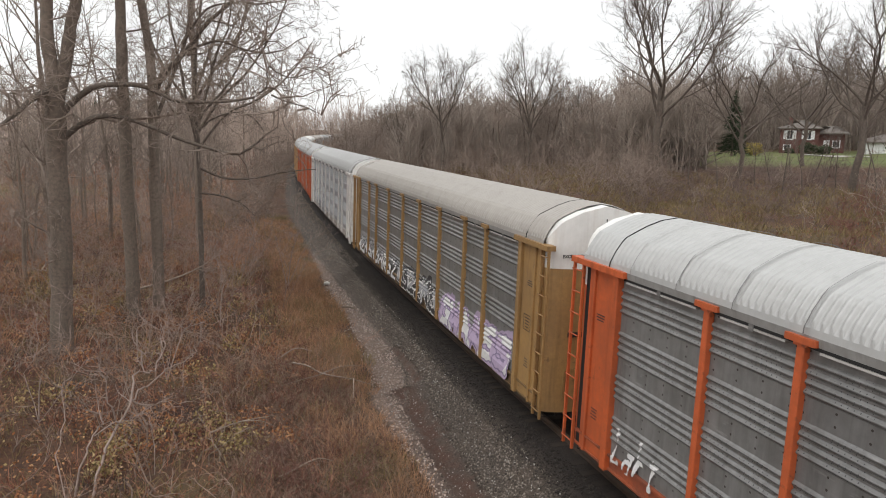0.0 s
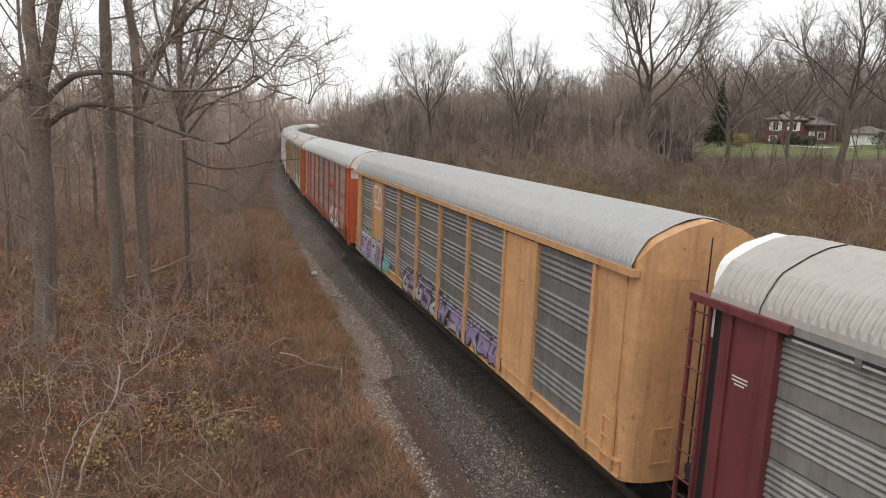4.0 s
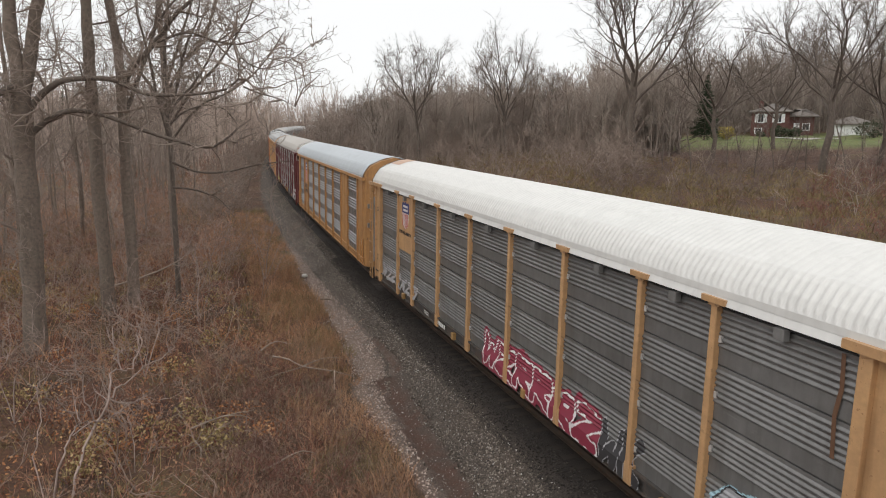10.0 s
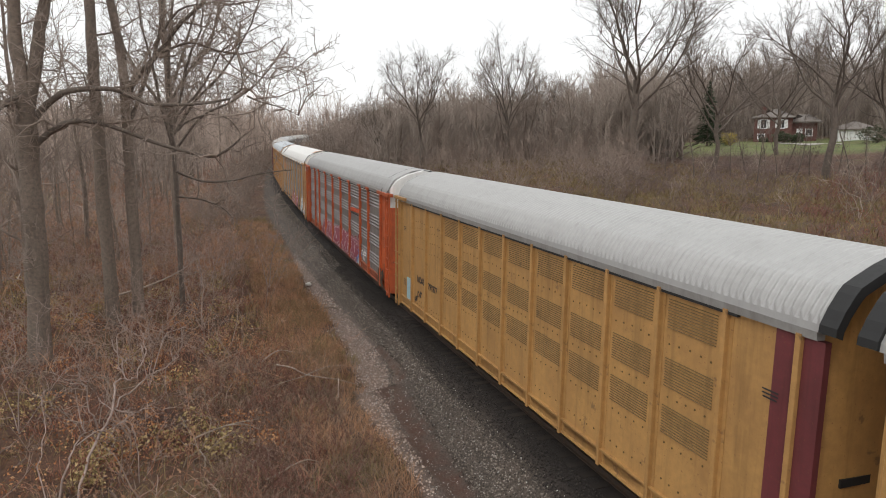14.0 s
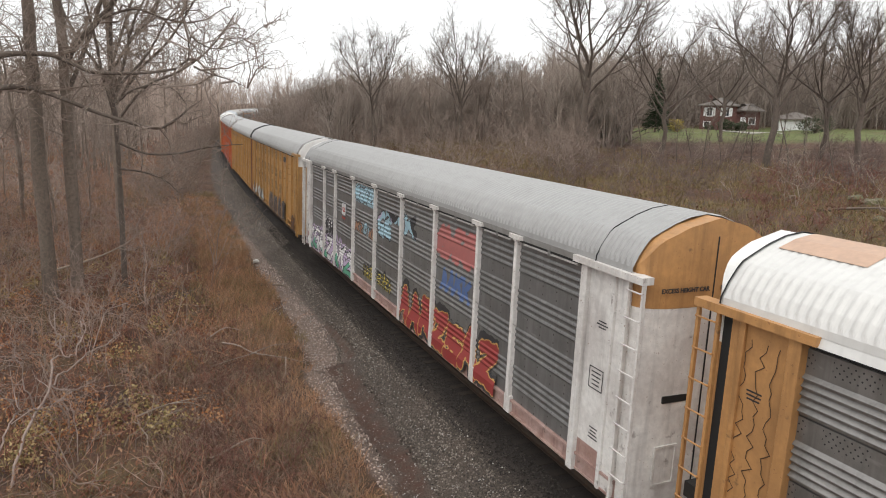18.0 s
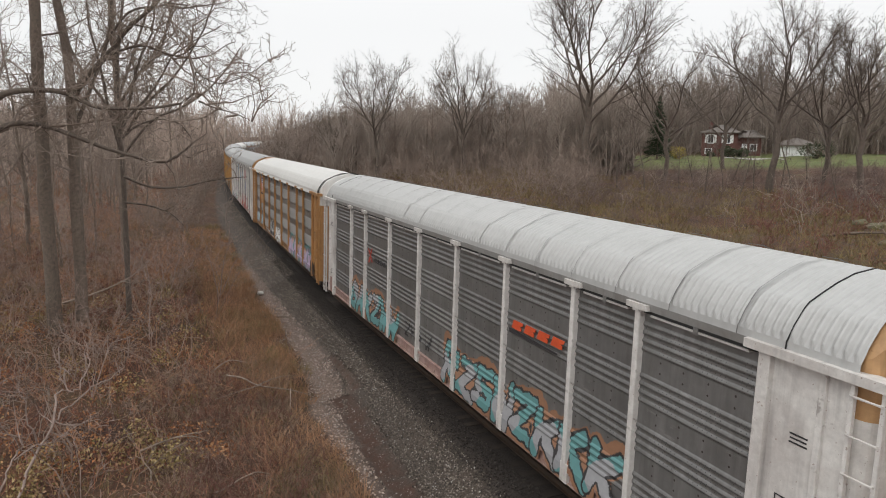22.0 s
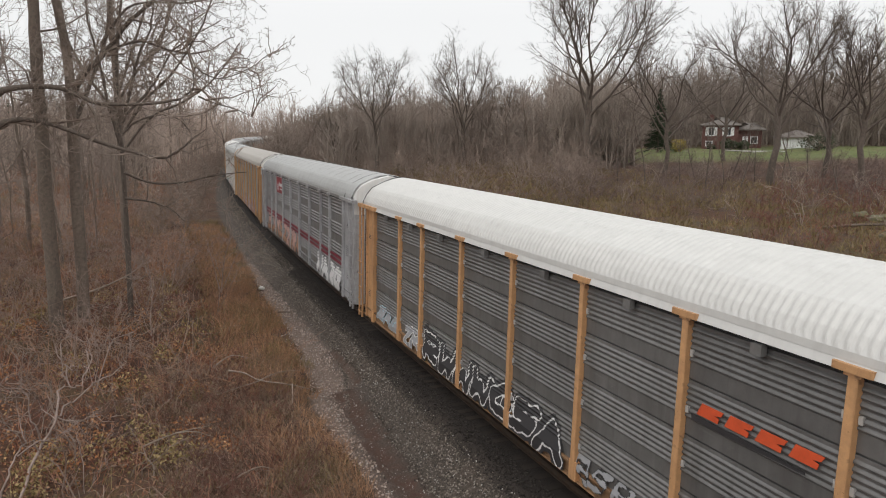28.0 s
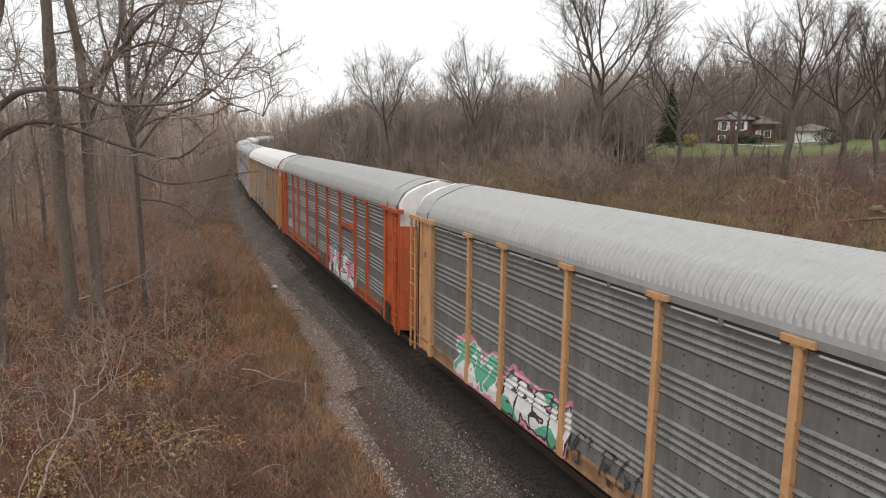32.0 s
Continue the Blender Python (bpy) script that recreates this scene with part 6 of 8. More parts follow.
NEAR_GROUP = "bare trees beside the track"
tree_from_limbs("bare_tree", [
    ([(-16.4, 23.95, -0.9), (-16.17, 24.07, 3.35), (-16.1, 24.1, 6.3), (-16.0, 24.19, 9.2)], 0.40, 0.33, 8),
    ([(-16.0, 24.19, 9.0), (-16.1, 24.13, 11.0), (-16.02, 24.17, 13.3), (-16.0, 24.19, 15.9)], 0.25, 0.16, 14),
    ([(-16.0, 24.21, 8.7), (-15.67, 24.4, 10.1), (-15.47, 24.53, 11.3), (-15.1, 24.7, 13.0), (-14.8, 24.9, 15.7)], 0.26, 0.16, 14),
    ([(-15.9, 24.28, 8.2), (-15.35, 24.37, 8.8), (-14.7, 24.4, 9.2), (-14.05, 24.6, 9.32), (-13.1, 24.75, 9.3), (-12.4, 24.9, 9.0), (-11.7, 24.9, 8.76), (-10.1, 25.0, 8.78), (-9.0, 25.1, 8.95)], 0.13, 0.04, 24),
    ([(-16.0, 24.2, 7.2), (-15.5, 24.3, 7.7), (-14.7, 24.4, 8.15), (-13.9, 24.6, 8.18), (-13.0, 24.8, 7.9), (-11.6, 24.9, 7.35), (-9.95, 25.1, 6.9), (-9.3, 25.1, 7.1), (-8.5, 25.1, 7.7)], 0.12, 0.03, 26),
    ([(-16.0, 24.18, 9.2), (-16.3, 23.4, 8.75), (-16.5, 22.6, 8.15), (-16.5, 21.4, 7.6)], 0.13, 0.04, 12),
    ([(-8.62, 24.53, 9.07), (-8.38, 24.61, 9.32), (-8.31, 24.64, 9.98), (-7.96, 24.75, 9.76), (-7.45, 24.91, 9.65), (-6.55, 25.16, 10.02), (-5.91, 25.32, 10.54)], 0.035, 0.012, 10),
    ([(-8.26, 24.65, 9.02), (-7.72, 24.83, 8.79), (-7.08, 25.02, 8.6), (-6.51, 25.17, 8.31)], 0.03, 0.01, 8)],
    11, "large forked bare tree with grey-brown bark and long limbs", NEAR_GROUP, (4, 4, 2), 2.6, 0.034)
tree_from_limbs("bare_tree", [
    ([(-15.64, 27.92, -0.75), (-15.63, 27.92, 5.4), (-15.57, 27.96, 9.5), (-15.5, 28.0, 12.9), (-15.4, 28.1, 16.7)], 0.29, 0.17, 22)],
    12, "straight bare tree trunk with few low branches", NEAR_GROUP, (4, 4, 2), 2.6, 0.034)
tree_from_limbs("bare_tree", [
    ([(-14.99, 28.84, -0.86), (-14.91, 28.88, 5.3), (-14.85, 28.9, 8.4), (-14.82, 28.92, 10.75), (-15.03, 28.82, 13.0), (-15.06, 28.8, 16.3)], 0.25, 0.14, 20),
    ([(-14.8, 28.95, 9.1), (-14.16, 28.7, 10.0), (-13.1, 28.6, 10.95), (-12.2, 28.5, 11.95), (-11.0, 28.4, 12.9), (-10.0, 28.3, 14.2)], 0.14, 0.05, 20),
    ([(-14.85, 28.9, 7.9), (-14.3, 29.4, 9.6), (-13.7, 29.9, 11.6), (-13.4, 30.3, 14.0)], 0.10, 0.05, 11),
    ([(-13.1, 28.6, 10.95), (-11.6, 28.3, 11.3), (-10.2, 28.1, 10.9), (-9.4, 28.0, 11.3)], 0.06, 0.022, 18),
    ([(-13.8, 29.8, 11.4), (-12.4, 29.2, 12.7), (-10.8, 29.0, 13.0), (-9.8, 28.8, 13.8)], 0.06, 0.022, 18)],
    13, "bare tree with a long limb reaching over the brush", NEAR_GROUP, (4, 4, 2), 2.7, 0.034, 0.8)
tree_from_limbs("bare_tree", [
    ([(-13.97, 31.0, -0.8), (-13.92, 31.02, 2.91), (-13.89, 31.03, 4.74), (-13.86, 31.05, 6.78), (-13.92, 31.02, 8.78), (-13.8, 31.07, 10.98), (-13.63, 31.15, 12.42), (-13.33, 31.28, 14.8)], 0.13, 0.05, 16),
    ([(-13.85, 31.05, 6.98), (-14.2, 30.89, 8.77), (-14.44, 30.78, 10.71), (-14.71, 30.65, 12.36), (-14.77, 30.62, 13.98)], 0.08, 0.03, 12),
    ([(-13.76, 31.09, 8.16), (-13.35, 31.27, 9.77), (-12.99, 31.42, 11.13), (-12.5, 31.62, 12.24), (-12.26, 31.71, 13.94)], 0.075, 0.03, 12),
    ([(-13.32, 30.19, 8.39), (-12.37, 30.59, 9.49), (-11.85, 30.8, 10.35), (-11.42, 30.96, 11.15), (-10.61, 31.25, 11.83), (-9.43, 31.62, 12.59)], 0.06, 0.018, 14),
    ([(-13.45, 30.13, 6.07), (-12.46, 30.56, 5.6), (-11.34, 30.99, 5.58), (-10.29, 31.36, 5.81), (-9.33, 31.65, 5.95), (-8.64, 31.85, 6.0)], 0.055, 0.016, 12),
    ([(-13.68, 30.58, 4.91), (-12.81, 30.96, 4.75), (-12.03, 31.27, 4.41), (-11.48, 31.47, 3.79)], 0.05, 0.016, 10),
    ([(-13.36, 30.17, 7.74), (-12.87, 30.39, 8.22), (-11.94, 30.76, 8.53), (-11.22, 31.04, 8.28), (-10.79, 31.19, 7.66)], 0.05, 0.016, 10)],
    15, "slim dark bare tree with drooping lower branches", NEAR_GROUP, (3, 3, 2), 1.7, 0.022)
tree_from_limbs("bare_tree", [
    ([(-20.5, 45.59, -0.9), (-20.48, 45.6, 5.0), (-20.42, 45.64, 10.6), (-20.5, 45.6, 16.0), (-20.5, 45.6, 20.0)], 0.27, 0.14, 44),
    ([(-20.42, 45.64, 9.6), (-18.9, 45.3, 11.6), (-17.4, 45.1, 13.0), (-16.4, 44.8, 15.5)], 0.11, 0.05, 22),
    ([(-20.42, 45.64, 8.8), (-21.9, 45.3, 11.0), (-23.0, 45.0, 13.5), (-23.4, 45.0, 16.0)], 0.11, 0.05, 16),
    ([(-20.42, 45.64, 7.4), (-18.6, 45.2, 9.6), (-16.4, 44.9, 11.6), (-14.4, 44.7, 14.4), (-13.3, 44.6, 17.4)], 0.10, 0.035, 24),
    ([(-20.42, 45.64, 6.4), (-18.2, 45.3, 8.7), (-15.9, 45.0, 9.7), (-13.8, 44.8, 11.2), (-12.2, 44.6, 13.2)], 0.09, 0.03, 24),
    ([(-20.42, 45.64, 10.0), (-19.2, 45.4, 12.8), (-17.9, 45.2, 16.0), (-17.0, 45.0, 19.5)], 0.10, 0.04, 20)],
    14, "slender bare tree with an upright crown", NEAR_GROUP, (4, 3, 2), 3.0, 0.044)


def grow(rng, height, r0, first=0.35, limbs=12, kids=(5, 5), lean=0.0, stems=1, least=0.008, up=0.12, wide=0.75, limb=0.42, bends=3, jit=0.16):
    """Trunk lines and crown twigs of a bare tree standing at the origin."""
    tw = Twigs(rng, bends)
    r = random.Random(rng)
    wood = Geo()
    for k in range(stems):
        p, d, line = Vector((0.15 * k, 0, -0.4)), Vector((r.gauss(0, 0.05) + lean, r.gauss(0, 0.05), 1)).normalized(), []
        hh = height * (1 if k == 0 else r.uniform(0.6, 0.9))
        for i in range(11):
            line.append(p.copy())
            d = (d + Vector((r.gauss(0, 0.05), r.gauss(0, 0.05), 0.03))).normalized()
            p = p + d * hh / 10
        wood.tube(line, [max(0.02, r0 * (1 - 0.088 * i)) for i in range(11)], 7)
        P = np.array([tuple(q) for q in line])
        m = limbs
        a = np.sort(tw.r.uniform(first, 0.99, m)) * 9.999
        j = a.astype(int)
        q = P[j] + (P[j + 1] - P[j]) * (a - j)[:, None]
        ang = tw.r.uniform(0, 2 * np.pi, m)
        d2 = np.stack([np.cos(ang) * wide, np.sin(ang) * wide, tw.r.uniform(0.5, 1.2, m)], 1)
        tw.add(q, d2, hh * 0.42 * (1.2 - 0.75 * a / 10) * tw.r.uniform(0.7, 1.2, m), r0 * limb * (1.1 - 0.07 * a), kids, jit, up, 0.5, (0.35, 0.6), 0.15)
    return wood, tw, least


def tree_thing(name, grown, label, group, twig, bark=BARK):
    tree = tagged(new(name), label, "tree", group)
    wood, tw, least = grown
    part("trunk", wood, bark, tree, smooth=True)
    put("crown", tw.mesh("crown", twig, least), tree)
    return tree


used = set()


def place_tree(i, x, y, scale, turn, pool):
    m = pose(x, y, on_ground(x, y), 0, 0, turn) @ Matrix.Diagonal((scale, scale, scale, 1))
    ob = pool[i]
    if ob.name in used:
        ob = copy_thing(ob, pose(0, 0, 0))
    used.add(ob.name)
    ob.matrix_basis = m
    return ob


def scatter(pool, count, s_range, n_range, scale, seed, keep=None):
    r = random.Random(seed)
    k, tries = 0, 0
    while k < count and tries < 20 * count:
        tries += 1
        p = beside(r.uniform(*s_range), r.uniform(*n_range))
        if keep and not keep(p.x, p.y):
            continue
        place_tree(int(r.random() * len(pool)), p.x, p.y, r.uniform(*scale), r.uniform(0, 360), pool)
        k += 1


def azimuth(x, y):
    return math.degrees(math.atan2(x, y))


TALL = [tree_thing("bare_tree", grow(40 + i, h, r, 0.22, 16, (4, 4), least=0.010, stems=1 + (i == 1) + (i == 4), bends=4, jit=0.26, limb=0.36), "tall bare deciduous tree with grey-brown bark", NEAR_GROUP, TWIG)
        for i, (h, r) in enumerate(((16, 0.19), (14, 0.14), (17, 0.22), (13, 0.11), (15, 0.13)))]
scatter(TALL, 32, (34, 150), (-62, -10), (0.7, 1.15), 3, keep=lambda x, y: math.hypot(x, y) > 36 and azimuth(x, y) < -19)
scatter(TALL, 12, (30, 54), (-24, -11), (0.42, 0.62), 16, keep=lambda x, y: math.hypot(x, y) > 32 and azimuth(x, y) > -40)
scatter(TALL, 26, (45, 120), (-32, -11), (0.5, 0.85), 6, keep=lambda x, y: math.hypot(x, y) > 46 and -29 < azimuth(x, y) < -19)
FAR = [tree_thing("bare_tree", grow(80 + i, h, 0.17, 0.12, 22, (6, 4), least=0.020, stems=1 + i % 2, wide=0.95, jit=0.22), "bare deciduous tree in the wood across the track", "bare trees of the wood across the track", FAR_TWIG)
       for i, h in enumerate((10, 11.5, 9, 12, 10.5, 8))]
scatter(FAR, 52, (112, 250), (6.5, 15), (0.6, 0.95), 8)
scatter(FAR, 84, (75, 230), (14, 70), (0.85, 1.25), 9, keep=lambda x, y: azimuth(x, y) < 13.5)
PALE = [tree_thing("bare_tree", grow(90 + i, h, 0.16, 0.12, 20, (5, 4), least=0.018, stems=1 + i % 2, wide=0.9, jit=0.22), "bare tree deep in the wood, twigs lightened for haze", "bare trees deep in the wood", LEFT_HAZED_TWIG) for i, h in enumerate((11, 12.5, 9.5))]
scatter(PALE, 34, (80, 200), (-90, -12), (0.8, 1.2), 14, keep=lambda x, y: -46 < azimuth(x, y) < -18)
scatter(FAR, 12, (150, 330), (-90, -9), (0.8, 1.2), 10, keep=lambda x, y: azimuth(x, y) < -17.5)
scatter(FAR, 12, (90, 170), (100, 170), (0.9, 1.4), 12)
# taller single trees that stand out above the wood
def fan_tree(seed, height, r0, fork, limbs, out=(0.14, 0.6), sag=0.05):
    """A trunk that parts into rising, crooked limbs, each with its own boughs and fine twigs at the ends."""
    r, tw, wood = random.Random(seed), Twigs(seed, 4), Geo()
    line = [Vector((0, 0, -0.4))]
    for k in range(6):
        line.append(line[-1] + Vector((r.gauss(0, 0.12), r.gauss(0, 0.12), (height * fork + 0.4) / 6)))
    wood.tube(line, list(np.linspace(r0, r0 * 0.8, 7)), 8)

    def twigs_on(pts, step, m, long):
        P = np.array([tuple(q) for q in pts])
        b = tw.r.uniform(0.25, 0.99, m) * (len(pts) - 1.001)
        j = b.astype(int)
        q = P[j] + (P[j + 1] - P[j]) * (b - j)[:, None]
        dd = (P[j + 1] - P[j]) / step * 0.9 + tw.r.normal(0, 0.42, (m, 3)) + np.array([0, 0, 0.25])
        tw.add(q, dd, long * tw.r.uniform(0.5, 1.2, m), 0.022, (4, 3), 0.22, 0.05, 0.5, (0.35, 0.65), 0.15)

    for k in range(limbs):
        a, w = 2 * math.pi * (k + r.uniform(-0.3, 0.3)) / limbs, r.uniform(*out)
        p, d, pts = line[-1 - (k % 3)].copy(), Vector((math.cos(a) * w, math.sin(a) * w, 1)).normalized(), []
        reach = height * (1 - fork) * r.uniform(0.75, 1.0) / 8
        for i in range(9):
            pts.append(p.copy())
            d = (d + Vector((r.gauss(0, 0.13), r.gauss(0, 0.13), sag))).normalized()
            p = p + d * reach
        wood.tube(pts, list(np.linspace(r0 * 0.40, 0.022, 9)), 6)
        twigs_on(pts[4:], reach, 9, height * 0.13)
        for i in range(2, 8):
            d2 = (pts[i + 1 if i < 8 else i] - pts[i - 1]).normalized()
            side = d2.cross(Vector((r.gauss(0, 1), r.gauss(0, 1), r.gauss(0, 0.4)))).normalized()
            d2, q, bough = (d2 * 0.75 + side * 0.6).normalized(), pts[i].copy(), []
            long = height * 0.30 * (1.1 - i / 10) * r.uniform(0.6, 1.15)
            for j in range(6):
                bough.append(q.copy())
                d2 = (d2 + Vector((r.gauss(0, 0.16), r.gauss(0, 0.16), 0.09))).normalized()
                q = q + d2 * long / 5
            wood.tube(bough, list(np.linspace(r0 * 0.17, 0.014, 6)), 5)
            twigs_on(bough, long / 5, 5, height * 0.12)
    return wood, tw, 0.008


DARK_BARK = shade("dark_grey_bark", (0.125, 0.098, 0.08), 0.95, 0, 0.35, 5, (0.17, 0.142, 0.11), 0.6, 1.0, 0.4, (0.06, 0.048, 0.04), 0.6, 30, 0.1)
SKY_TWIG = shade("dark_crown_twigs", (0.155, 0.122, 0.10), 0.95, 0, 0.25, 0.5, (0.20, 0.155, 0.125), 0.5, 0.1, random_by=0.15)
VASE = [tree_thing("bare_tree", fan_tree(60 + i, h, r, f, n, (0.25, 0.95), 0.06), "large bare tree with a fan-shaped crown above the wood", "tall trees above the wood", SKY_TWIG, DARK_BARK)
        for i, (h, r, f, n) in enumerate(((16.0, 0.22, 0.40, 7), (16.0, 0.24, 0.42, 9)))]
BROAD = [tree_thing("bare_tree", fan_tree(66 + i, h, r, f, n, (0.5, 1.5), 0.03), "broad dark bare tree with wide crooked limbs", "broad trees before the lawn", SKY_TWIG, DARK_BARK)
         for i, (h, r, f, n) in enumerate(((17.0, 0.30, 0.40, 8), (15.0, 0.24, 0.34, 7)))]
for pool, i, az, dist, sc in ((VASE, 0, -4.9, 94, 1.1), (VASE, 1, -8.2, 112, 0.7), (VASE, 1, 2.2, 97, 1.05), (VASE, 0, 5.4, 112, 0.82), (BROAD, 0, 12.4, 78, 1.4), (BROAD, 1, 18.0, 80, 1.1), (BROAD, 0, 25.6, 66, 1.0), (BROAD, 1, 29.0, 74, 1.05), (BROAD, 1, 22.4, 98, 1.1), (BROAD, 0, 31.5, 70, 0.9)):
    place_tree(i, dist * math.sin(radians(az)), dist * math.cos(radians(az)), sc, az * 37 % 360, pool)
SLIM = [tree_thing("bare_tree", grow(130 + i, h, 0.075, 0.3, 11, (4, 3), least=0.010, lean=l, bends=4, jit=0.24, limb=0.4), "slim dark bare tree in the brush before the lawn", "slim trees before the lawn", SKY_TWIG, DARK_BARK) for i, (h, l) in enumerate(((7.5, 0.03), (6.0, -0.12), (8.5, 0.08)))]
for i, az, dist, sc in ((0, 14.6, 70, 1.0), (1, 15.4, 74, 0.9), (2, 16.7, 66, 0.95), (0, 19.3, 68, 0.7), (1, 20.4, 72, 1.0), (2, 21.6, 78, 0.8), (0, 21.1, 64, 0.85), (2, 22.5, 68, 0.75), (1, 23.0, 74, 0.95), (0, 26.4, 72, 0.85), (1, 23.6, 62, 0.85), (0, 24.6, 70, 0.75), (2, 27.2, 60, 0.9), (0, 28.1, 66, 0.8), (1, 30.3, 58, 0.9)):
    place_tree(i, dist * math.sin(radians(az)), dist * math.cos(radians(az)), sc, az * 71 % 360, SLIM)


# ---- evergreens ----
NEEDLE = shade("dark_evergreen_needles", (0.028, 0.042, 0.018), 0.9, 0, 0.35, 2, (0.05, 0.055, 0.025), 0.5, 0.8)


def evergreen(seed, height):
    tree = tagged(new("evergreen_tree"), "dark green conifer behind the bare trees", "tree", "evergreens")
    part("trunk", Geo().tube([Vector((0, 0, -0.3)), Vector((0, 0, height * 0.9))], [height * 0.018, 0.03], 7), BARK, tree)
    tw = Twigs(seed)
    n = 320
    z = tw.r.uniform(0.08, 1.0, n)
    ang = tw.r.uniform(0, 2 * np.pi, n)
    reach = (1.04 - z) * height * 0.24 * tw.r.uniform(0.6, 1.15, n) + 0.15
    p = np.stack([np.zeros(n), np.zeros(n), z * height], 1)
    d = np.stack([np.cos(ang), np.sin(ang), tw.r.uniform(-0.35, 0.1, n)], 1)
    tw.add(p, d, reach, 0.07, (14,), 0.12, -0.02, 0.5, (0.2, 0.4), 0.1)
    put("crown", tw.mesh("crown", NEEDLE, 0.05), tree)
    return tree


EVER = [evergreen(70, 11), evergreen(71, 9)]
for i, az, dist, sc in ((0, 17.5, 124, 0.95), (0, -38.0, 150, 1.1), (1, -35.6, 160, 1.2), (0, -19.5, 330, 1.5), (1, -17.2, 360, 1.35), (0, -31, 190, 1.3), (1, -12.2, 340, 1.2), (0, -8.6, 260, 1.1)):
    place_tree(i, dist * math.sin(radians(az)), dist * math.cos(radians(az)), sc, az * 53 % 360, EVER)


# ---- thickets, brush and grass ----
def patchy(x, y, scale, key):
    """Soft patches on the ground."""
    return np.array([noise.noise((a * scale, b * scale, key)) for a, b in zip(x, y)])


def plants(seed, count, s_range, n_range, keep=None):
    """Random places on the ground: arrays of x, y, z and lateral distance."""
    r = np.random.default_rng(seed)
    s, n = r.uniform(*s_range, count), r.uniform(*n_range, count)
    h = np.interp(s, _S, _H)
    x, y = np.interp(s, _S, _X) + n * np.cos(h), np.interp(s, _S, _Y) - n * np.sin(h)
    if keep is not None:
        m = keep(x, y, s, n)
        x, y, n = x[m], y[m], n[m]
    z, n2, _ = ground_z(x, y)
    return r, np.stack([x, y, z - 0.05], 1), n2


def brush(seed, count, s_range, n_range, stems, height, radius, kids, material, name, label, keep=None, least=0.004, spread=0.55, up=0.02, jit=0.2, bends=3):
    r, p, n = plants(seed, count, s_range, n_range, keep)
    i = np.repeat(np.arange(len(p)), stems)
    tw = Twigs(seed + 1, bends)
    q = p[i] + np.concatenate([r.normal(0, 0.25, (len(i), 2)), np.zeros((len(i), 1))], 1)
    d = np.concatenate([r.normal(0, spread, (len(i), 2)), np.ones((len(i), 1))], 1)
    size = r.uniform(*height, len(p))[i] * r.uniform(0.6, 1.2, len(i))
    tw.add(q, d, size, radius * r.uniform(0.6, 1.4, len(i)), kids, jit, up, 0.65, (0.3, 0.6), 0.25)
    return tagged(put(name, tw.mesh(name, material, least)), label, "undergrowth", kind="stuff")


AZ = lambda x, y: np.degrees(np.arctan2(x, y))
PURPLE_TWIG = shade("purple_brown_tangle", (0.15, 0.07, 0.052), 0.95, 0, 0.45, 1.3, (0.27, 0.13, 0.10), 0.6, 0.25, random_by=0.2)
PINK_TWIG = shade("pinkish_grey_twigs", (0.27, 0.193, 0.155), 0.95, 0, 0.35, 2, (0.19, 0.13, 0.105), 0.5, 0.6, random_by=0.2)
NEARBY = lambda x, y, s, n: (np.hypot(x, y) > 8) & (AZ(x, y) > -52)
brush(21, 1500, (2, 60), (-34, -5.6), 6, (0.5, 1.3), 0.011, (4, 2), PURPLE_TWIG, "brush", "tangled purple-brown leafless brush", keep=lambda x, y, s, n: NEARBY(x, y, s, n) & (patchy(x, y, 0.45, 9.0) > 0.0), spread=0.9, up=-0.03, jit=0.35)
brush(29, 360, (2, 75), (-36, -6.2), 5, (0.9, 2.1), 0.011, (5, 2), RED_TWIG, "brush", "reddish-brown leafless brush", keep=NEARBY, jit=0.3)
brush(50, 120, (8, 23), (-8.5, -5.2), 6, (0.35, 0.9), 0.009, (5, 2), PURPLE_TWIG, "brush", "low dark brown twigs at the edge of the grass", keep=lambda x, y, s, n: n < grass_edge(s) - 0.75 + 0.6 * patchy(x, y, 0.7, 2.5), spread=0.9, up=-0.03, jit=0.35)
brush(39, 62, (6, 26), (-20, -7.5), 3, (0.9, 2.4), 0.025, (3, 1), PINK_TWIG, "crooked_twigs", "crooked pale bare twigs in the near brush", keep=NEARBY, jit=0.5, bends=5, spread=0.8)
brush(40, 40, (9, 24), (-22, -11.5), 3, (1.5, 3.0), 0.024, (3, 2), PINK_TWIG, "crooked_twigs", "tall crooked pale bare shoots in the near brush", keep=NEARBY, jit=0.45, bends=5, spread=0.7)
brush(30, 90, (4, 50), (-30, -6.4), 3, (0.8, 1.9), 0.016, (3, 1), PINK_TWIG, "crooked_twigs", "crooked pinkish-grey bare twigs in the brush", keep=NEARBY, jit=0.5, bends=5, spread=0.8)
brush(37, 300, (135, 250), (3.6, 10), 5, (2.5, 6.0), 0.03, (6, 2), THICKET_TWIG, "thicket", "tall thicket close to the track inside the curve", least=0.022, bends=2)
brush(38, 420, (62, 230), (-10, -3.0), 5, (1.2, 3.4), 0.016, (5, 2), THICKET_TWIG, "thicket", "grey-brown thicket leaning towards the track", keep=lambda x, y, s, n: n < -6.5 + 0.035 * np.clip(s - 60, 0, 100), least=0.012, jit=0.28, bends=2)
brush(36, 300, (24, 80), (-34, -8), 4, (1.5, 3.4), 0.018, (5, 2), PINK_TWIG, "crooked_twigs", "pale crooked saplings between the trunks", keep=lambda x, y, s, n: (AZ(x, y) > -44) & (np.hypot(x, y) > 26), least=0.007, jit=0.4, bends=4)
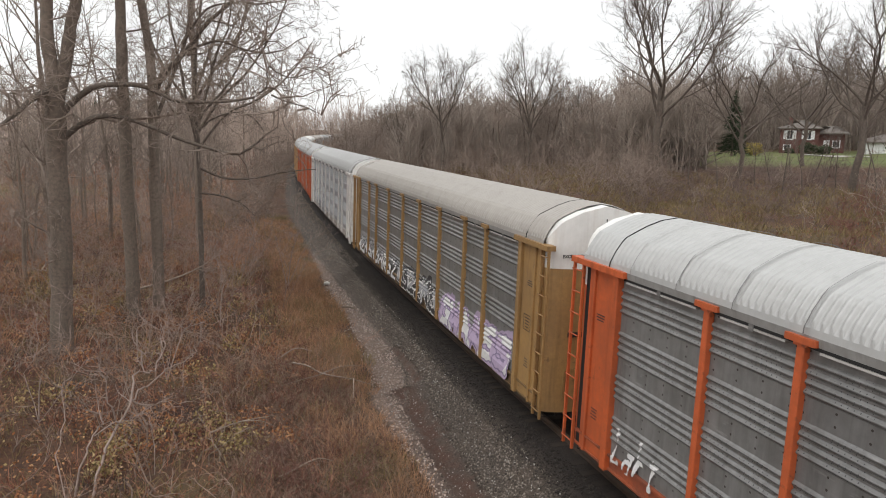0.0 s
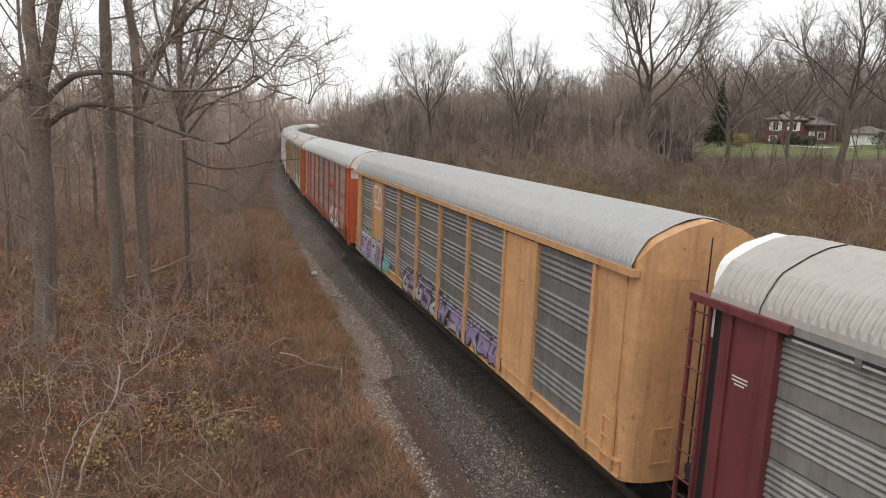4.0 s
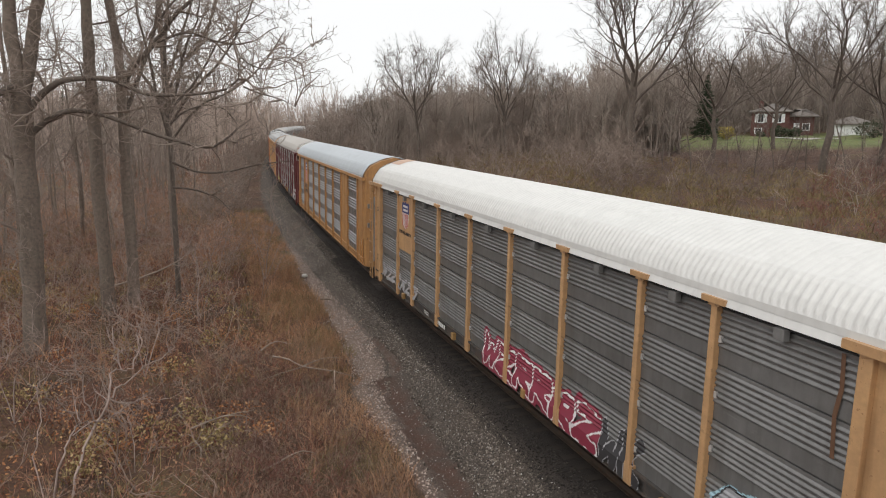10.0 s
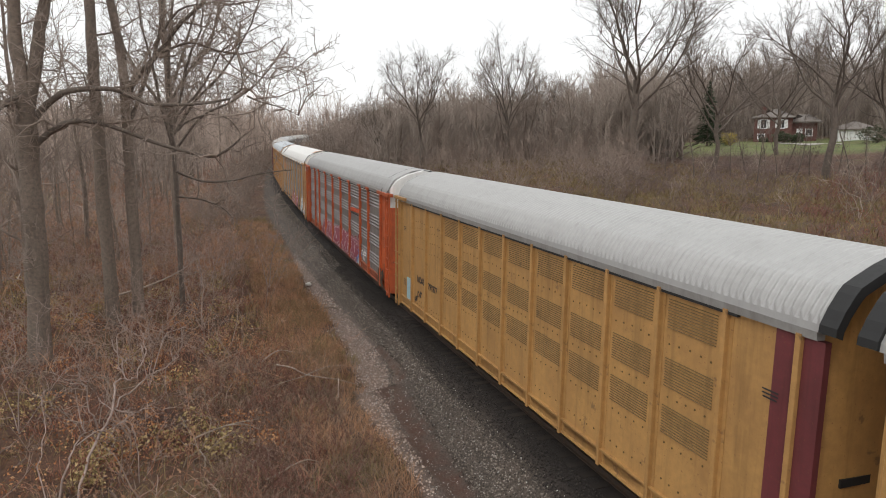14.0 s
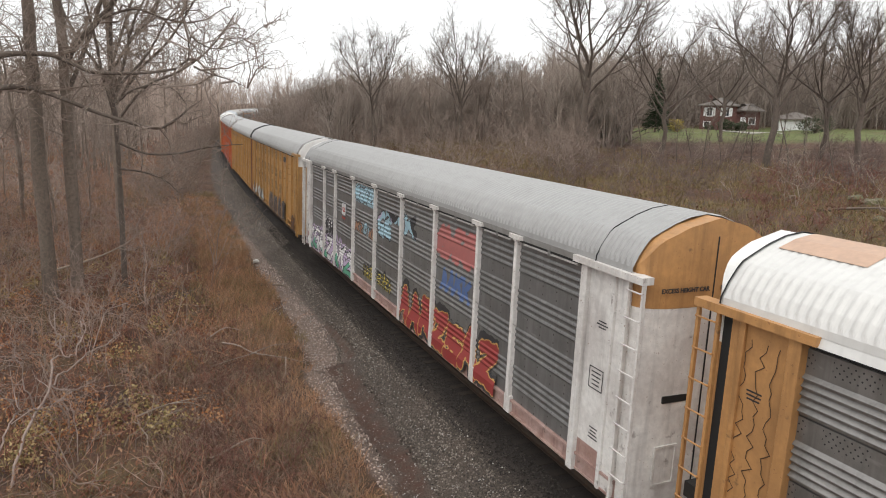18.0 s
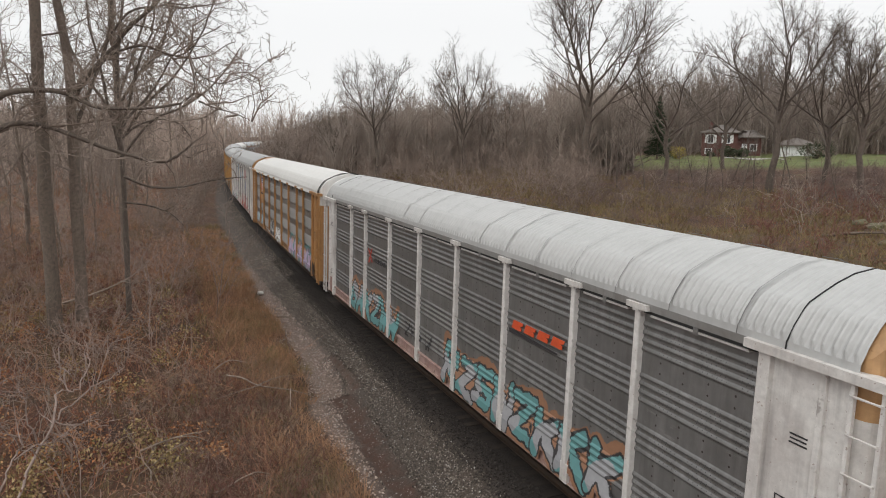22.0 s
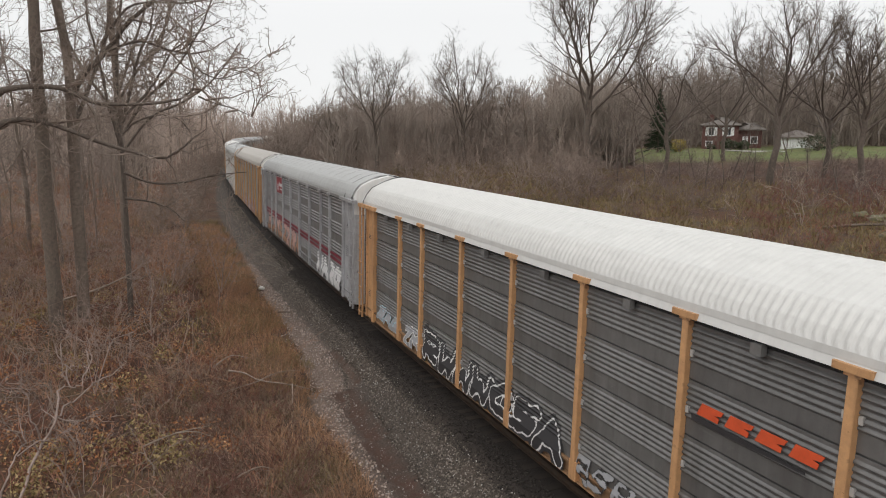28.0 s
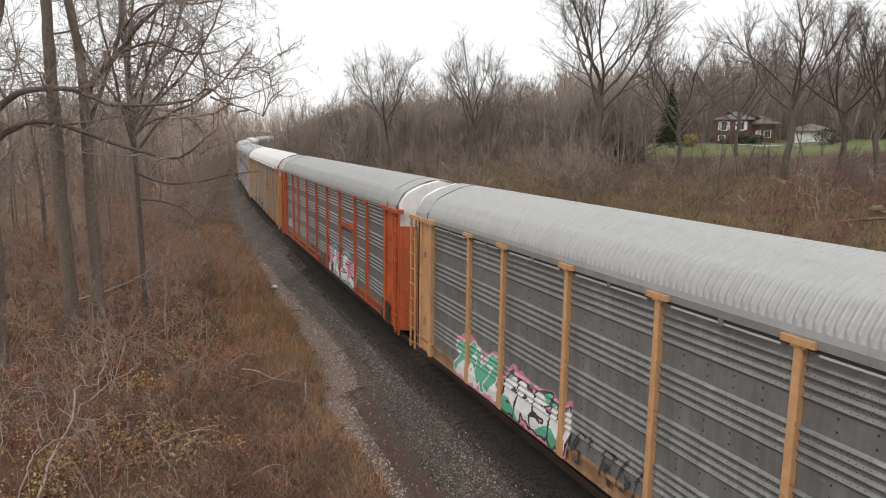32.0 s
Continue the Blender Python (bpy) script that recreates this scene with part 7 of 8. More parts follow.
brush(33, 340, (40, 150), (-60, -6.5), 5, (1.2, 2.6), 0.016, (5, 2), RED_TWIG, "brush", "reddish brush under the trees", keep=lambda x, y, s, n: AZ(x, y) > -50, least=0.009, jit=0.28)
brush(22, 300, (60, 190), (-70, -6.5), 6, (1.2, 3.2), 0.016, (4, 2), LEFT_HAZED_TWIG, "thicket", "grey-brown leafless thicket", keep=lambda x, y, s, n: AZ(x, y) > -50, least=0.012, bends=2)
brush(23, 1150, (30, 210), (13, 75), 5, (2.0, 4.6), 0.024, (5, 2), THICKET_TWIG, "thicket", "dense grey-brown thicket on the far bank", keep=lambda x, y, s, n: (AZ(x, y) < 13.0) & (np.hypot(x, y) > 55), least=0.019, bends=2)
brush(27, 500, (105, 260), (5.5, 15), 6, (2.0, 4.2), 0.024, (5, 2), THICKET_TWIG, "thicket", "dense thicket inside the curve", least=0.020, bends=2)
brush(24, 1000, (4, 110), (13, 60), 6, (1.0, 2.3), 0.014, (5, 2), BANK_TWIG, "thicket", "low leafless thicket on the bank below the lawn", keep=lambda x, y, s, n: (AZ(x, y) > 9) & (AZ(x, y) < 40) & (np.hypot(x, y) > 48) & (np.hypot(x, y) < 84) & (patchy(x, y, 0.16, 12.0) > -0.22), least=0.009, bends=2)
brush(25, 28, (14, 60), (-26, -8), 4, (1.6, 3.2), 0.020, (4, 2), PALE_TWIG, "pale_saplings", "pale grey crooked bare saplings", keep=lambda x, y, s, n: (np.hypot(x, y) > 16), spread=0.6, up=0.0, jit=0.42, bends=5)
brush(26, 38, (18, 80), (18, 45), 3, (2.2, 4.0), 0.028, (4, 2), PALE_TWIG, "pale_saplings", "pale grey bare saplings on the far bank", keep=lambda x, y, s, n: (AZ(x, y) > 8) & (np.hypot(x, y) > 40) & (np.hypot(x, y) < 85), least=0.012, jit=0.34, bends=4)


def far_wood(seed, count, dist, az, height, name, label, material=FAR_TWIG, kids=(12, 2), least=0.055, low=0.1):
    r = np.random.default_rng(seed)
    a, d = np.radians(r.uniform(*az, count)), r.uniform(*dist, count)
    x, y = d * np.sin(a), d * np.cos(a)
    z, n, _ = ground_z(x, y)
    m = np.abs(n) > 9
    p = np.stack([x, y, z], 1)[m]
    tw = Twigs(seed, 2)
    h = r.uniform(*height, len(p))
    tw.add(p, np.concatenate([r.normal(0, 0.06, (len(p), 2)), np.ones((len(p), 1))], 1), h, 0.16, kids, 0.06, 0.05, 0.42, (0.25, 0.5), low)
    return tagged(put(name, tw.mesh(name, material, least)), label, "wood", kind="stuff")


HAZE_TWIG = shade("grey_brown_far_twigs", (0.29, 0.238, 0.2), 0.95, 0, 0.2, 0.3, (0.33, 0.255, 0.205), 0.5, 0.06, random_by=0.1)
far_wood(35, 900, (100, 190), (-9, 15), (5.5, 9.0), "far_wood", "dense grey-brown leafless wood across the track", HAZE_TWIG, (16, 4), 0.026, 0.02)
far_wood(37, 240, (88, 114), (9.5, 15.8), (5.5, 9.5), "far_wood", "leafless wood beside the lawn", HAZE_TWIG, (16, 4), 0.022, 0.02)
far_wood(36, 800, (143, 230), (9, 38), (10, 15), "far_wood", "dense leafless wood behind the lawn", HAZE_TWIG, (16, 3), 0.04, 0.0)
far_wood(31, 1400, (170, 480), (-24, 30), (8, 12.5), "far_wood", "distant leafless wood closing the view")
far_wood(34, 420, (190, 430), (-32, -11), (12, 17), "far_wood", "distant leafless wood on the rise", LEFT_HAZED_TWIG)
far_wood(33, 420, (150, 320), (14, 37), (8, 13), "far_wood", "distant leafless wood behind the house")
far_wood(32, 600, (120, 330), (-52, -16), (9, 14), "far_wood", "distant leafless wood behind the trees", LEFT_HAZED_TWIG)


def blades(seed, count, s_range, n_range, height, width, material, name, label, keep=None, lean=0.25, per=1):
    """Grass: bent, tapering blades in tufts."""
    r, p, n = plants(seed, count, s_range, n_range, keep)
    i = np.repeat(np.arange(len(p)), per)
    p = p[i] + np.concatenate([r.normal(0, 0.07, (len(i), 2)), np.zeros((len(i), 1))], 1)
    m = len(p)
    h = r.uniform(*height, m)
    a = r.uniform(0, 2 * np.pi, m)
    side = np.stack([np.cos(a), np.sin(a), np.zeros(m)], 1) * (r.uniform(*width, m) / 2)[:, None]
    bend = np.concatenate([r.normal(0, lean, (m, 2)), np.ones((m, 1))], 1)
    mid = p + bend * (h * 0.55)[:, None]
    tip = mid + (bend * np.array([2.0, 2.0, 0.8])) * (h * 0.45)[:, None]
    v = np.stack([p - side, p + side, mid + side * 0.7, mid - side * 0.7, tip], 1).reshape(-1, 3)
    b = (np.arange(m) * 5)[:, None]
    f = np.concatenate([b + np.array([[0, 1, 2]]), b + np.array([[0, 2, 3]]), b + np.array([[3, 2, 4]])])
    return tagged(put(name, array_mesh(name, v, f, material)), label, "grass", kind="stuff")


def leafy(name, a, b, c):
    """Dead grass or leaves, each blade with its own tint."""
    m = bpy.data.materials.new(name)
    m.use_nodes = True
    nt = m.node_tree
    bs = nt.nodes["Principled BSDF"]
    g = nt.nodes.new("ShaderNodeNewGeometry")
    rp = nt.nodes.new("ShaderNodeValToRGB")
    rp.color_ramp.elements[0].color, rp.color_ramp.elements[1].color = (*a, 1), (*c, 1)
    e = rp.color_ramp.elements.new(0.5)
    e.color = (*b, 1)
    nt.links.new(g.outputs["Random Per Island"], rp.inputs[0])
    patch = noise_of(nt, g.outputs["Position"], 0.35, 4, 0.6)
    nt.links.new(mixed(nt, ramp_of(nt, patch, 0.4, 0.65, 0, 0.45), rp.outputs[0], tuple(x * 0.6 for x in b)), bs.inputs["Base Color"])
    bs.inputs["Roughness"].default_value = 0.9
    return m


STRAW = leafy("orange_brown_dead_grass", (0.28, 0.15, 0.086), (0.41, 0.22, 0.122), (0.52, 0.31, 0.18))
RUSSET = leafy("russet_dead_weeds", (0.15, 0.055, 0.036), (0.29, 0.115, 0.07), (0.38, 0.185, 0.115))
OLIVE = leafy("olive_brown_grass", (0.13, 0.095, 0.042), (0.22, 0.165, 0.072), (0.30, 0.22, 0.105))
LEAF = leafy("dry_brown_leaves", (0.13, 0.055, 0.033), (0.24, 0.11, 0.062), (0.37, 0.225, 0.135))
YELLOW_OLIVE = leafy("yellow_olive_leaves", (0.14, 0.115, 0.045), (0.32, 0.225, 0.09), (0.50, 0.38, 0.20))
ORANGE_LEAF = leafy("orange_russet_leaves", (0.24, 0.085, 0.035), (0.38, 0.16, 0.065), (0.50, 0.30, 0.15))
blades(41, 9500, (4, 66), (-6.8, -3.2), (0.2, 0.65), (0.006, 0.016), STRAW, "dead_grass", "fine orange-brown dead grass along the gravel", per=5, lean=0.4, keep=lambda x, y, s, n: n < grass_edge(s) - 0.12 + 0.5 * patchy(x, y, 0.8, 2.0) + 1.6 * np.minimum(0, patchy(x, y, 0.3, 5.0) + 0.1) - np.where((s < 22) & (patchy(x, y, 0.55, 21.0) < 0.08), 9 * (n < grass_edge(s) - 0.8), 0))
blades(49, 6500, (4, 70), (-7.2, -3.3), (0.2, 0.55), (0.008, 0.02), OLIVE, "dead_grass", "olive-brown grass along the gravel", per=5, lean=0.45, keep=lambda x, y, s, n: (n < grass_edge(s) - 0.25 + 0.6 * patchy(x, y, 0.7, 11.0)) & (patchy(x, y, 0.5, 14.0) > np.where(s < 24, 0.12, -0.1)))
DUSK = leafy("grey_brown_dead_weeds", (0.15, 0.098, 0.068), (0.25, 0.168, 0.12), (0.34, 0.235, 0.17))
blades(55, 5200, (7, 26), (-9.5, -5.0), (0.15, 0.45), (0.008, 0.02), DUSK, "dead_weeds", "grey-brown dead weeds beside the grass", per=5, lean=0.6, keep=lambda x, y, s, n: n < grass_edge(s) - 0.5 + 0.5 * patchy(x, y, 0.6, 31.0))
blades(42, 9000, (2, 60), (-34, -6.3), (0.2, 0.6), (0.010, 0.026), RUSSET, "dead_weeds", "russet dead weeds among the brush", per=6, lean=0.6, keep=lambda x, y, s, n: patchy(x, y, 0.38, 3.0) > -0.06)
blades(45, 8000, (2, 60), (-34, -6.0), (0.25, 0.6), (0.010, 0.024), OLIVE, "dead_grass", "olive-brown grass tufts among the brush", per=5, lean=0.5, keep=lambda x, y, s, n: patchy(x, y, 0.3, 4.0) > 0.02)
blades(47, 7000, (30, 110), (-46, -7), (0.4, 1.0), (0.015, 0.04), OLIVE, "dead_grass", "olive grass patches under the trees", per=3, lean=0.4, keep=lambda x, y, s, n: (AZ(x, y) > -46) & (patchy(x, y, 0.16, 8.0) > 0.1))
blades(44, 9000, (26, 120), (-50, -6.3), (0.4, 1.1), (0.015, 0.04), STRAW, "dead_grass", "brown dead grass under the trees", per=3, lean=0.4, keep=lambda x, y, s, n: (AZ(x, y) > -46) & (patchy(x, y, 0.12, 1.0) > -0.18))
blades(46, 6000, (80, 230), (-70, -6.3), (0.5, 1.3), (0.04, 0.09), RUSSET, "dead_weeds", "brown weeds farther under the trees", per=2, lean=0.4, keep=lambda x, y, s, n: AZ(x, y) > -46)
blades(48, 9000, (4, 60), (8, 32), (0.15, 0.45), (0.015, 0.035), OLIVE, "bank_grass", "short olive-yellow grass low on the far bank", per=4, lean=0.5, keep=lambda x, y, s, n: (np.hypot(x, y) > 24) & (patchy(x, y, 0.15, 6.0) > -0.1))
blades(43, 12000, (4, 100), (6.5, 40), (0.3, 0.8), (0.02, 0.05), OLIVE, "bank_grass", "olive-brown grass on the far bank", per=3, lean=0.4, keep=lambda x, y, s, n: np.hypot(x, y) > 26)


def leaves(seed, count, s_range, n_range, z_range, size, material, name, label, keep=None):
    r, p, n = plants(seed, count, s_range, n_range, keep)
    m = len(p)
    clump = np.array([noise.noise((q[0] * 0.5, q[1] * 0.5, 7.0)) for q in p])
    k = clump > -0.05
    p, m = p[k], int(k.sum())
    p[:, 2] += r.uniform(*z_range, m) * r.uniform(0.2, 1, m)
    a = r.normal(0, 1, (m, 3))
    b = np.cross(a, r.normal(0, 1, (m, 3)))
    a = a / np.linalg.norm(a, axis=1, keepdims=True) * (r.uniform(*size, m))[:, None]
    b = b / np.linalg.norm(b, axis=1, keepdims=True) * (r.uniform(*size, m) * 0.6)[:, None]
    v = np.stack([p - a, p - b * 0.9, p + a, p + b * 0.9], 1).reshape(-1, 3)
    f = (np.arange(m) * 4)[:, None] + np.array([[0, 1, 2, 3]])
    return tagged(put(name, array_mesh(name, v, f, material)), label, "leaves", kind="stuff")


leaves(51, 34000, (2, 60), (-34, -5.6), (0.02, 0.4), (0.03, 0.07), LEAF, "dry_leaves", "brown and buff dry leaves on the ground")
leaves(52, 16000, (4, 90), (9, 40), (0.0, 0.6), (0.04, 0.09), LEAF, "dry_leaves", "fallen brown leaves on the far bank")


def leafy_shrubs(seed, places, count, reach, height, size, material, name, label):
    """Low shrubs that still hold their leaves, each in a loose clump."""
    r = np.random.default_rng(seed)
    c = np.repeat(np.arange(len(places)), count)
    xy = np.array(places)[c]
    off = r.normal(0, 1, (len(c), 2)) * (reach * r.uniform(0.5, 1.3, len(places)))[c][:, None]
    x, y = xy[:, 0] + off[:, 0], xy[:, 1] + off[:, 1]
    z, _, _ = ground_z(x, y)
    p = np.stack([x, y, z + 0.1 + r.uniform(0, 1, len(c)) * (height * r.uniform(0.6, 1.2, len(places)))[c] * np.exp(-(off ** 2).sum(1) / (2 * reach * reach))], 1)
    a = r.normal(0, 1, (len(c), 3))
    b = np.cross(a, r.normal(0, 1, (len(c), 3)))
    a = a / np.linalg.norm(a, axis=1, keepdims=True) * r.uniform(*size, len(c))[:, None]
    b = b / np.linalg.norm(b, axis=1, keepdims=True) * (r.uniform(*size, len(c)) * 0.65)[:, None]
    v = np.stack([p - a, p - b, p + a, p + b], 1).reshape(-1, 3)
    f = (np.arange(len(c)) * 4)[:, None] + np.array([[0, 1, 2, 3]])
    return tagged(put(name, array_mesh(name, v, f, material)), label, "shrub", kind="stuff")


def strewn(seed, count, s_range, n_range):
    _, p, _ = plants(seed, count, s_range, n_range, NEARBY)
    return [(q[0], q[1]) for q in p]


leafy_shrubs(71, [(-8.1, 18.1), (-8.6, 17.0), (-9.5, 15.6), (-6.8, 16.5), (-10.4, 28.1), (-15.9, 32.9), (-7.6, 17.4), (-9.3, 14.8), (-13.2, 15.4), (-12.4, 13.6)] + strewn(72, 64, (7, 42), (-28, -6.6)), 170, 0.40, 0.8, (0.03, 0.065), YELLOW_OLIVE, "leafy_shrubs", "low shrubs with yellow-olive leaves")
leafy_shrubs(73, [(-9.0, 17.4), (-8.8, 16.2), (-7.9, 21.1), (-9.9, 16.6), (-11.0, 15.0)] + strewn(74, 90, (6, 45), (-28, -6.6)), 110, 0.42, 0.7, (0.03, 0.06), ORANGE_LEAF, "leafy_shrubs", "low shrubs with orange and russet leaves")
leafy_shrubs(75, strewn(76, 160, (4, 50), (-30, -6.2)), 90, 0.55, 0.9, (0.03, 0.055), LEAF, "leafy_shrubs", "low shrubs with dry brown and buff leaves")

# ---- ballast and gravel stones ----
DARK_STONE = leafy("dark_ballast_stone", (0.024, 0.019, 0.015), (0.075, 0.06, 0.048), (0.21, 0.18, 0.15))
BROWN_STONE = leafy("brown_grey_stone", (0.06, 0.047, 0.037), (0.145, 0.116, 0.093), (0.34, 0.295, 0.25))
PALE_STONE = leafy("pale_gravel_stone", (0.10, 0.07, 0.056), (0.33, 0.25, 0.21), (0.56, 0.46, 0.40))
# besides soot, this colour carries the shade at the train's foot
SOOT_SHADE_STONE = leafy("sooty_ballast_stone", (0.011, 0.008, 0.0065), (0.026, 0.02, 0.016), (0.075, 0.06, 0.05))
FLECK_STONE = leafy("whitish_stone", (0.36, 0.34, 0.31), (0.46, 0.44, 0.41), (0.58, 0.56, 0.53))


def stones(seed, count, s_range, n_range, size, material, name, label, keep=None):
    r, p, n = plants(seed, count, s_range, n_range, keep)
    m = len(p)
    ax = r.normal(0, 1, (m, 3, 3))
    q = np.linalg.qr(ax)[0]
    s = r.uniform(*size, m)[:, None] * r.uniform(0.55, 1.0, (m, 3))
    v = []
    for k in range(3):
        for sg in (1, -1):
            v.append(p + np.array([0, 0, 0.055]) + q[:, :, k] * (sg * s[:, k] * r.uniform(0.7, 1.1, m))[:, None])
    v = np.stack(v, 1).reshape(-1, 3)
    tri = np.array([[0, 2, 4], [2, 1, 4], [1, 3, 4], [3, 0, 4], [2, 0, 5], [1, 2, 5], [3, 1, 5], [0, 3, 5]])
    f = ((np.arange(m) * 6)[:, None, None] + tri[None]).reshape(-1, 3)
    return tagged(put(name, array_mesh(name, v, f, material)), label, "stones", kind="stuff")


stones(61, 9000, (8, 46), (-2.1, -1.25), (0.024, 0.05), SOOT_SHADE_STONE, "ballast_stones", "sooty ballast beside the ties, tinted dark for the train's shade")
stones(65, 17000, (8, 40), (-4.2, -1.95), (0.022, 0.046), DARK_STONE, "ballast_stones", "dark brown-grey stones at the ballast's foot", keep=lambda x, y, s, n: (runnel(s, n) < 0.4) & (n > pale_edge(s)))
stones(67, 17000, (8, 40), (-4.2, -2.15), (0.022, 0.048), BROWN_STONE, "ballast_stones", "brown-grey stones at the ballast's foot", keep=lambda x, y, s, n: (runnel(s, n) < 0.4) & (n > pale_edge(s)))
stones(62, 9000, (40, 90), (-3.2, -1.6), (0.03, 0.055), BROWN_STONE, "ballast_stones", "brown-grey crushed ballast farther along the track")
stones(66, 5200, (8, 28), (-4.4, -2.6), (0.014, 0.03), BROWN_STONE, "gravel_stones", "brown grit in the runnel", keep=lambda x, y, s, n: runnel(s, n) > 0.4)
stones(64, 3200, (8, 60), (-4.3, -1.9), (0.014, 0.036), FLECK_STONE, "pale_stones", "single whitish stones in the ballast")
stones(63, 17000, (8, 60), (-5.0, -2.4), (0.022, 0.062), PALE_STONE, "gravel_stones", "pale gravel between the grass and the ballast",
       keep=lambda x, y, s, n: (runnel(s, n) < 0.4) & (n < pale_edge(s) + 0.25 * patchy(x, y, 1.2, 3.0)) & (n > grass_edge(s) - 0.1))


WHITE_STONE = shade("white_stone", (0.55, 0.53, 0.50), 0.8, 0, 0.15, 8, (0.3, 0.28, 0.25), 0.4, 3, bump=0.3, bump_scale=15)


def boulder(name, size, seed, material, label, at, category="stone"):
    bm = bmesh.new()
    bmesh.ops.create_icosphere(bm, subdivisions=2, radius=1)
    for v in bm.verts:
        v.co *= 1 + 0.28 * noise.noise(v.co * 1.6 + Vector((seed, 0, 0)))
        v.co = Vector((v.co.x * size[0], v.co.y * size[1], v.co.z * size[2]))
    me = bpy.data.meshes.new(name)
    bm.to_mesh(me)
    bm.free()
    me.materials.append(material)
    return tagged(put(name, me, at=at), label, category)


boulder("stone", (0.20, 0.14, 0.11), 3, WHITE_STONE, "white stone lying on the gravel", (-9.77, 38.0, -0.80))


# ---- fallen branches ----
def fallen_branch(line, r0, material, label, side=()):
    ob = tagged(new("fallen_branch"), label, "branch", "fallen branches")
    part("stem", Geo().tube(smooth_line(line, 4), list(np.linspace(r0, r0 * 0.3, 4 * (len(line) - 1) + 1)), 6), material, ob, smooth=True)
    for s in side:
        part("side_branch", Geo().tube(smooth_line(s, 4), list(np.linspace(r0 * 0.6, r0 * 0.2, 4 * (len(s) - 1) + 1)), 5), material, ob, smooth=True)
    return ob


fallen_branch([(-6.95, 22.3, -0.05), (-6.3, 21.9, 0.0), (-5.7, 21.5, -0.1), (-4.7, 21.2, -0.12), (-3.95, 21.2, -0.3)], 0.03, PALE_TWIG, "pale fallen branch across the grass",
              [[(-5.7, 21.5, -0.08), (-5.1, 21.9, 0.05), (-4.5, 22.1, 0.02)], [(-4.6, 21.2, -0.1), (-4.5, 20.7, -0.2), (-4.4, 20.2, -0.35)], [(-5.6, 21.5, -0.08), (-6.2, 20.9, -0.1), (-6.8, 20.5, -0.2)]])
fallen_branch([(-7.6, 32.5, -0.72), (-7.2, 32.4, -0.68), (-6.85, 32.25, -0.74)], 0.06, BARK, "short dark log beside the gravel")
fallen_branch([(-5.17, 15.14, -0.42), (-4.87, 15.45, -0.37), (-4.61, 15.74, -0.3), (-4.34, 16.02, -0.3), (-4.04, 16.2, -0.45)], 0.03, PALE_TWIG, "thin pale fallen branch beside the gravel")
fallen_branch([(-7.6, 16.9, -0.2), (-6.9, 17.4, -0.05), (-6.2, 18.0, -0.1)], 0.03, PALE_TWIG, "thin pale fallen branch in the grass", [[(-6.9, 17.4, -0.05), (-6.4, 17.4, 0.0), (-5.9, 17.3, -0.1)]])
fallen_branch([(-7.7, 23.1, -0.2), (-7.2, 23.4, 0.1), (-6.6, 23.5, 0.0)], 0.03, PALE_TWIG, "thin pale fallen branch in the brush")
fallen_branch([(-16.2, 29.5, 0.6), (-14.8, 30.2, 1.0), (-13.6, 30.6, 1.6), (-12.9, 30.9, 2.3)], 0.05, PALE_TWIG, "pale broken branch leaning in the brush", [[(-14.0, 30.5, 1.4), (-13.4, 30.3, 1.35), (-12.8, 30.2, 1.5)]])


# ---- pale crooked saplings in the brush ----
PALE_BARK = shade("pale_grey_bark", (0.29, 0.222, 0.19), 0.9, 0, 0.35, 4, (0.16, 0.115, 0.095), 0.7, 1.2, random_by=0.15)


def sapling(stems, seed, label, r0=0.028, twigs=9, long=0.95):
    """A bush of zigzag stems that follow given lines, with crooked twigs on them."""
    ob = tagged(new("bare_sapling"), label, "shrub", "bare saplings")
    tw = Twigs(seed)
    for k, line in enumerate(stems):
        r = random.Random(seed + k)
        pts = [p + Vector((r.gauss(0, 0.035), r.gauss(0, 0.035), r.gauss(0, 0.03))) * (i > 0) for i, p in enumerate(smooth_line(line, 3))]
        r1 = r0 if k == 0 else r0 * 0.66
        part("stem", Geo().tube(pts, list(np.linspace(r1, r1 * 0.3, len(pts))), 6), PALE_BARK, ob, smooth=True)
        P = np.array([tuple(p) for p in pts])
        m = twigs
        a = tw.r.uniform(0.2, 0.99, m) * (len(pts) - 1.001)
        j = a.astype(int)
        q = P[j] + (P[j + 1] - P[j]) * (a - j)[:, None]
        d = (P[j + 1] - P[j])
        d = d / np.linalg.norm(d, axis=1, keepdims=True) * 0.9 + tw.r.normal(0, 0.65, (m, 3))
        tw.add(q, d, tw.r.uniform(0.4, 1.2, m) * long, r1 * 0.45, (3, 1), 0.45, 0.05, 0.7)
    put("crown", tw.mesh("crown", PALE_BARK, 0.0055), ob)
    return ob


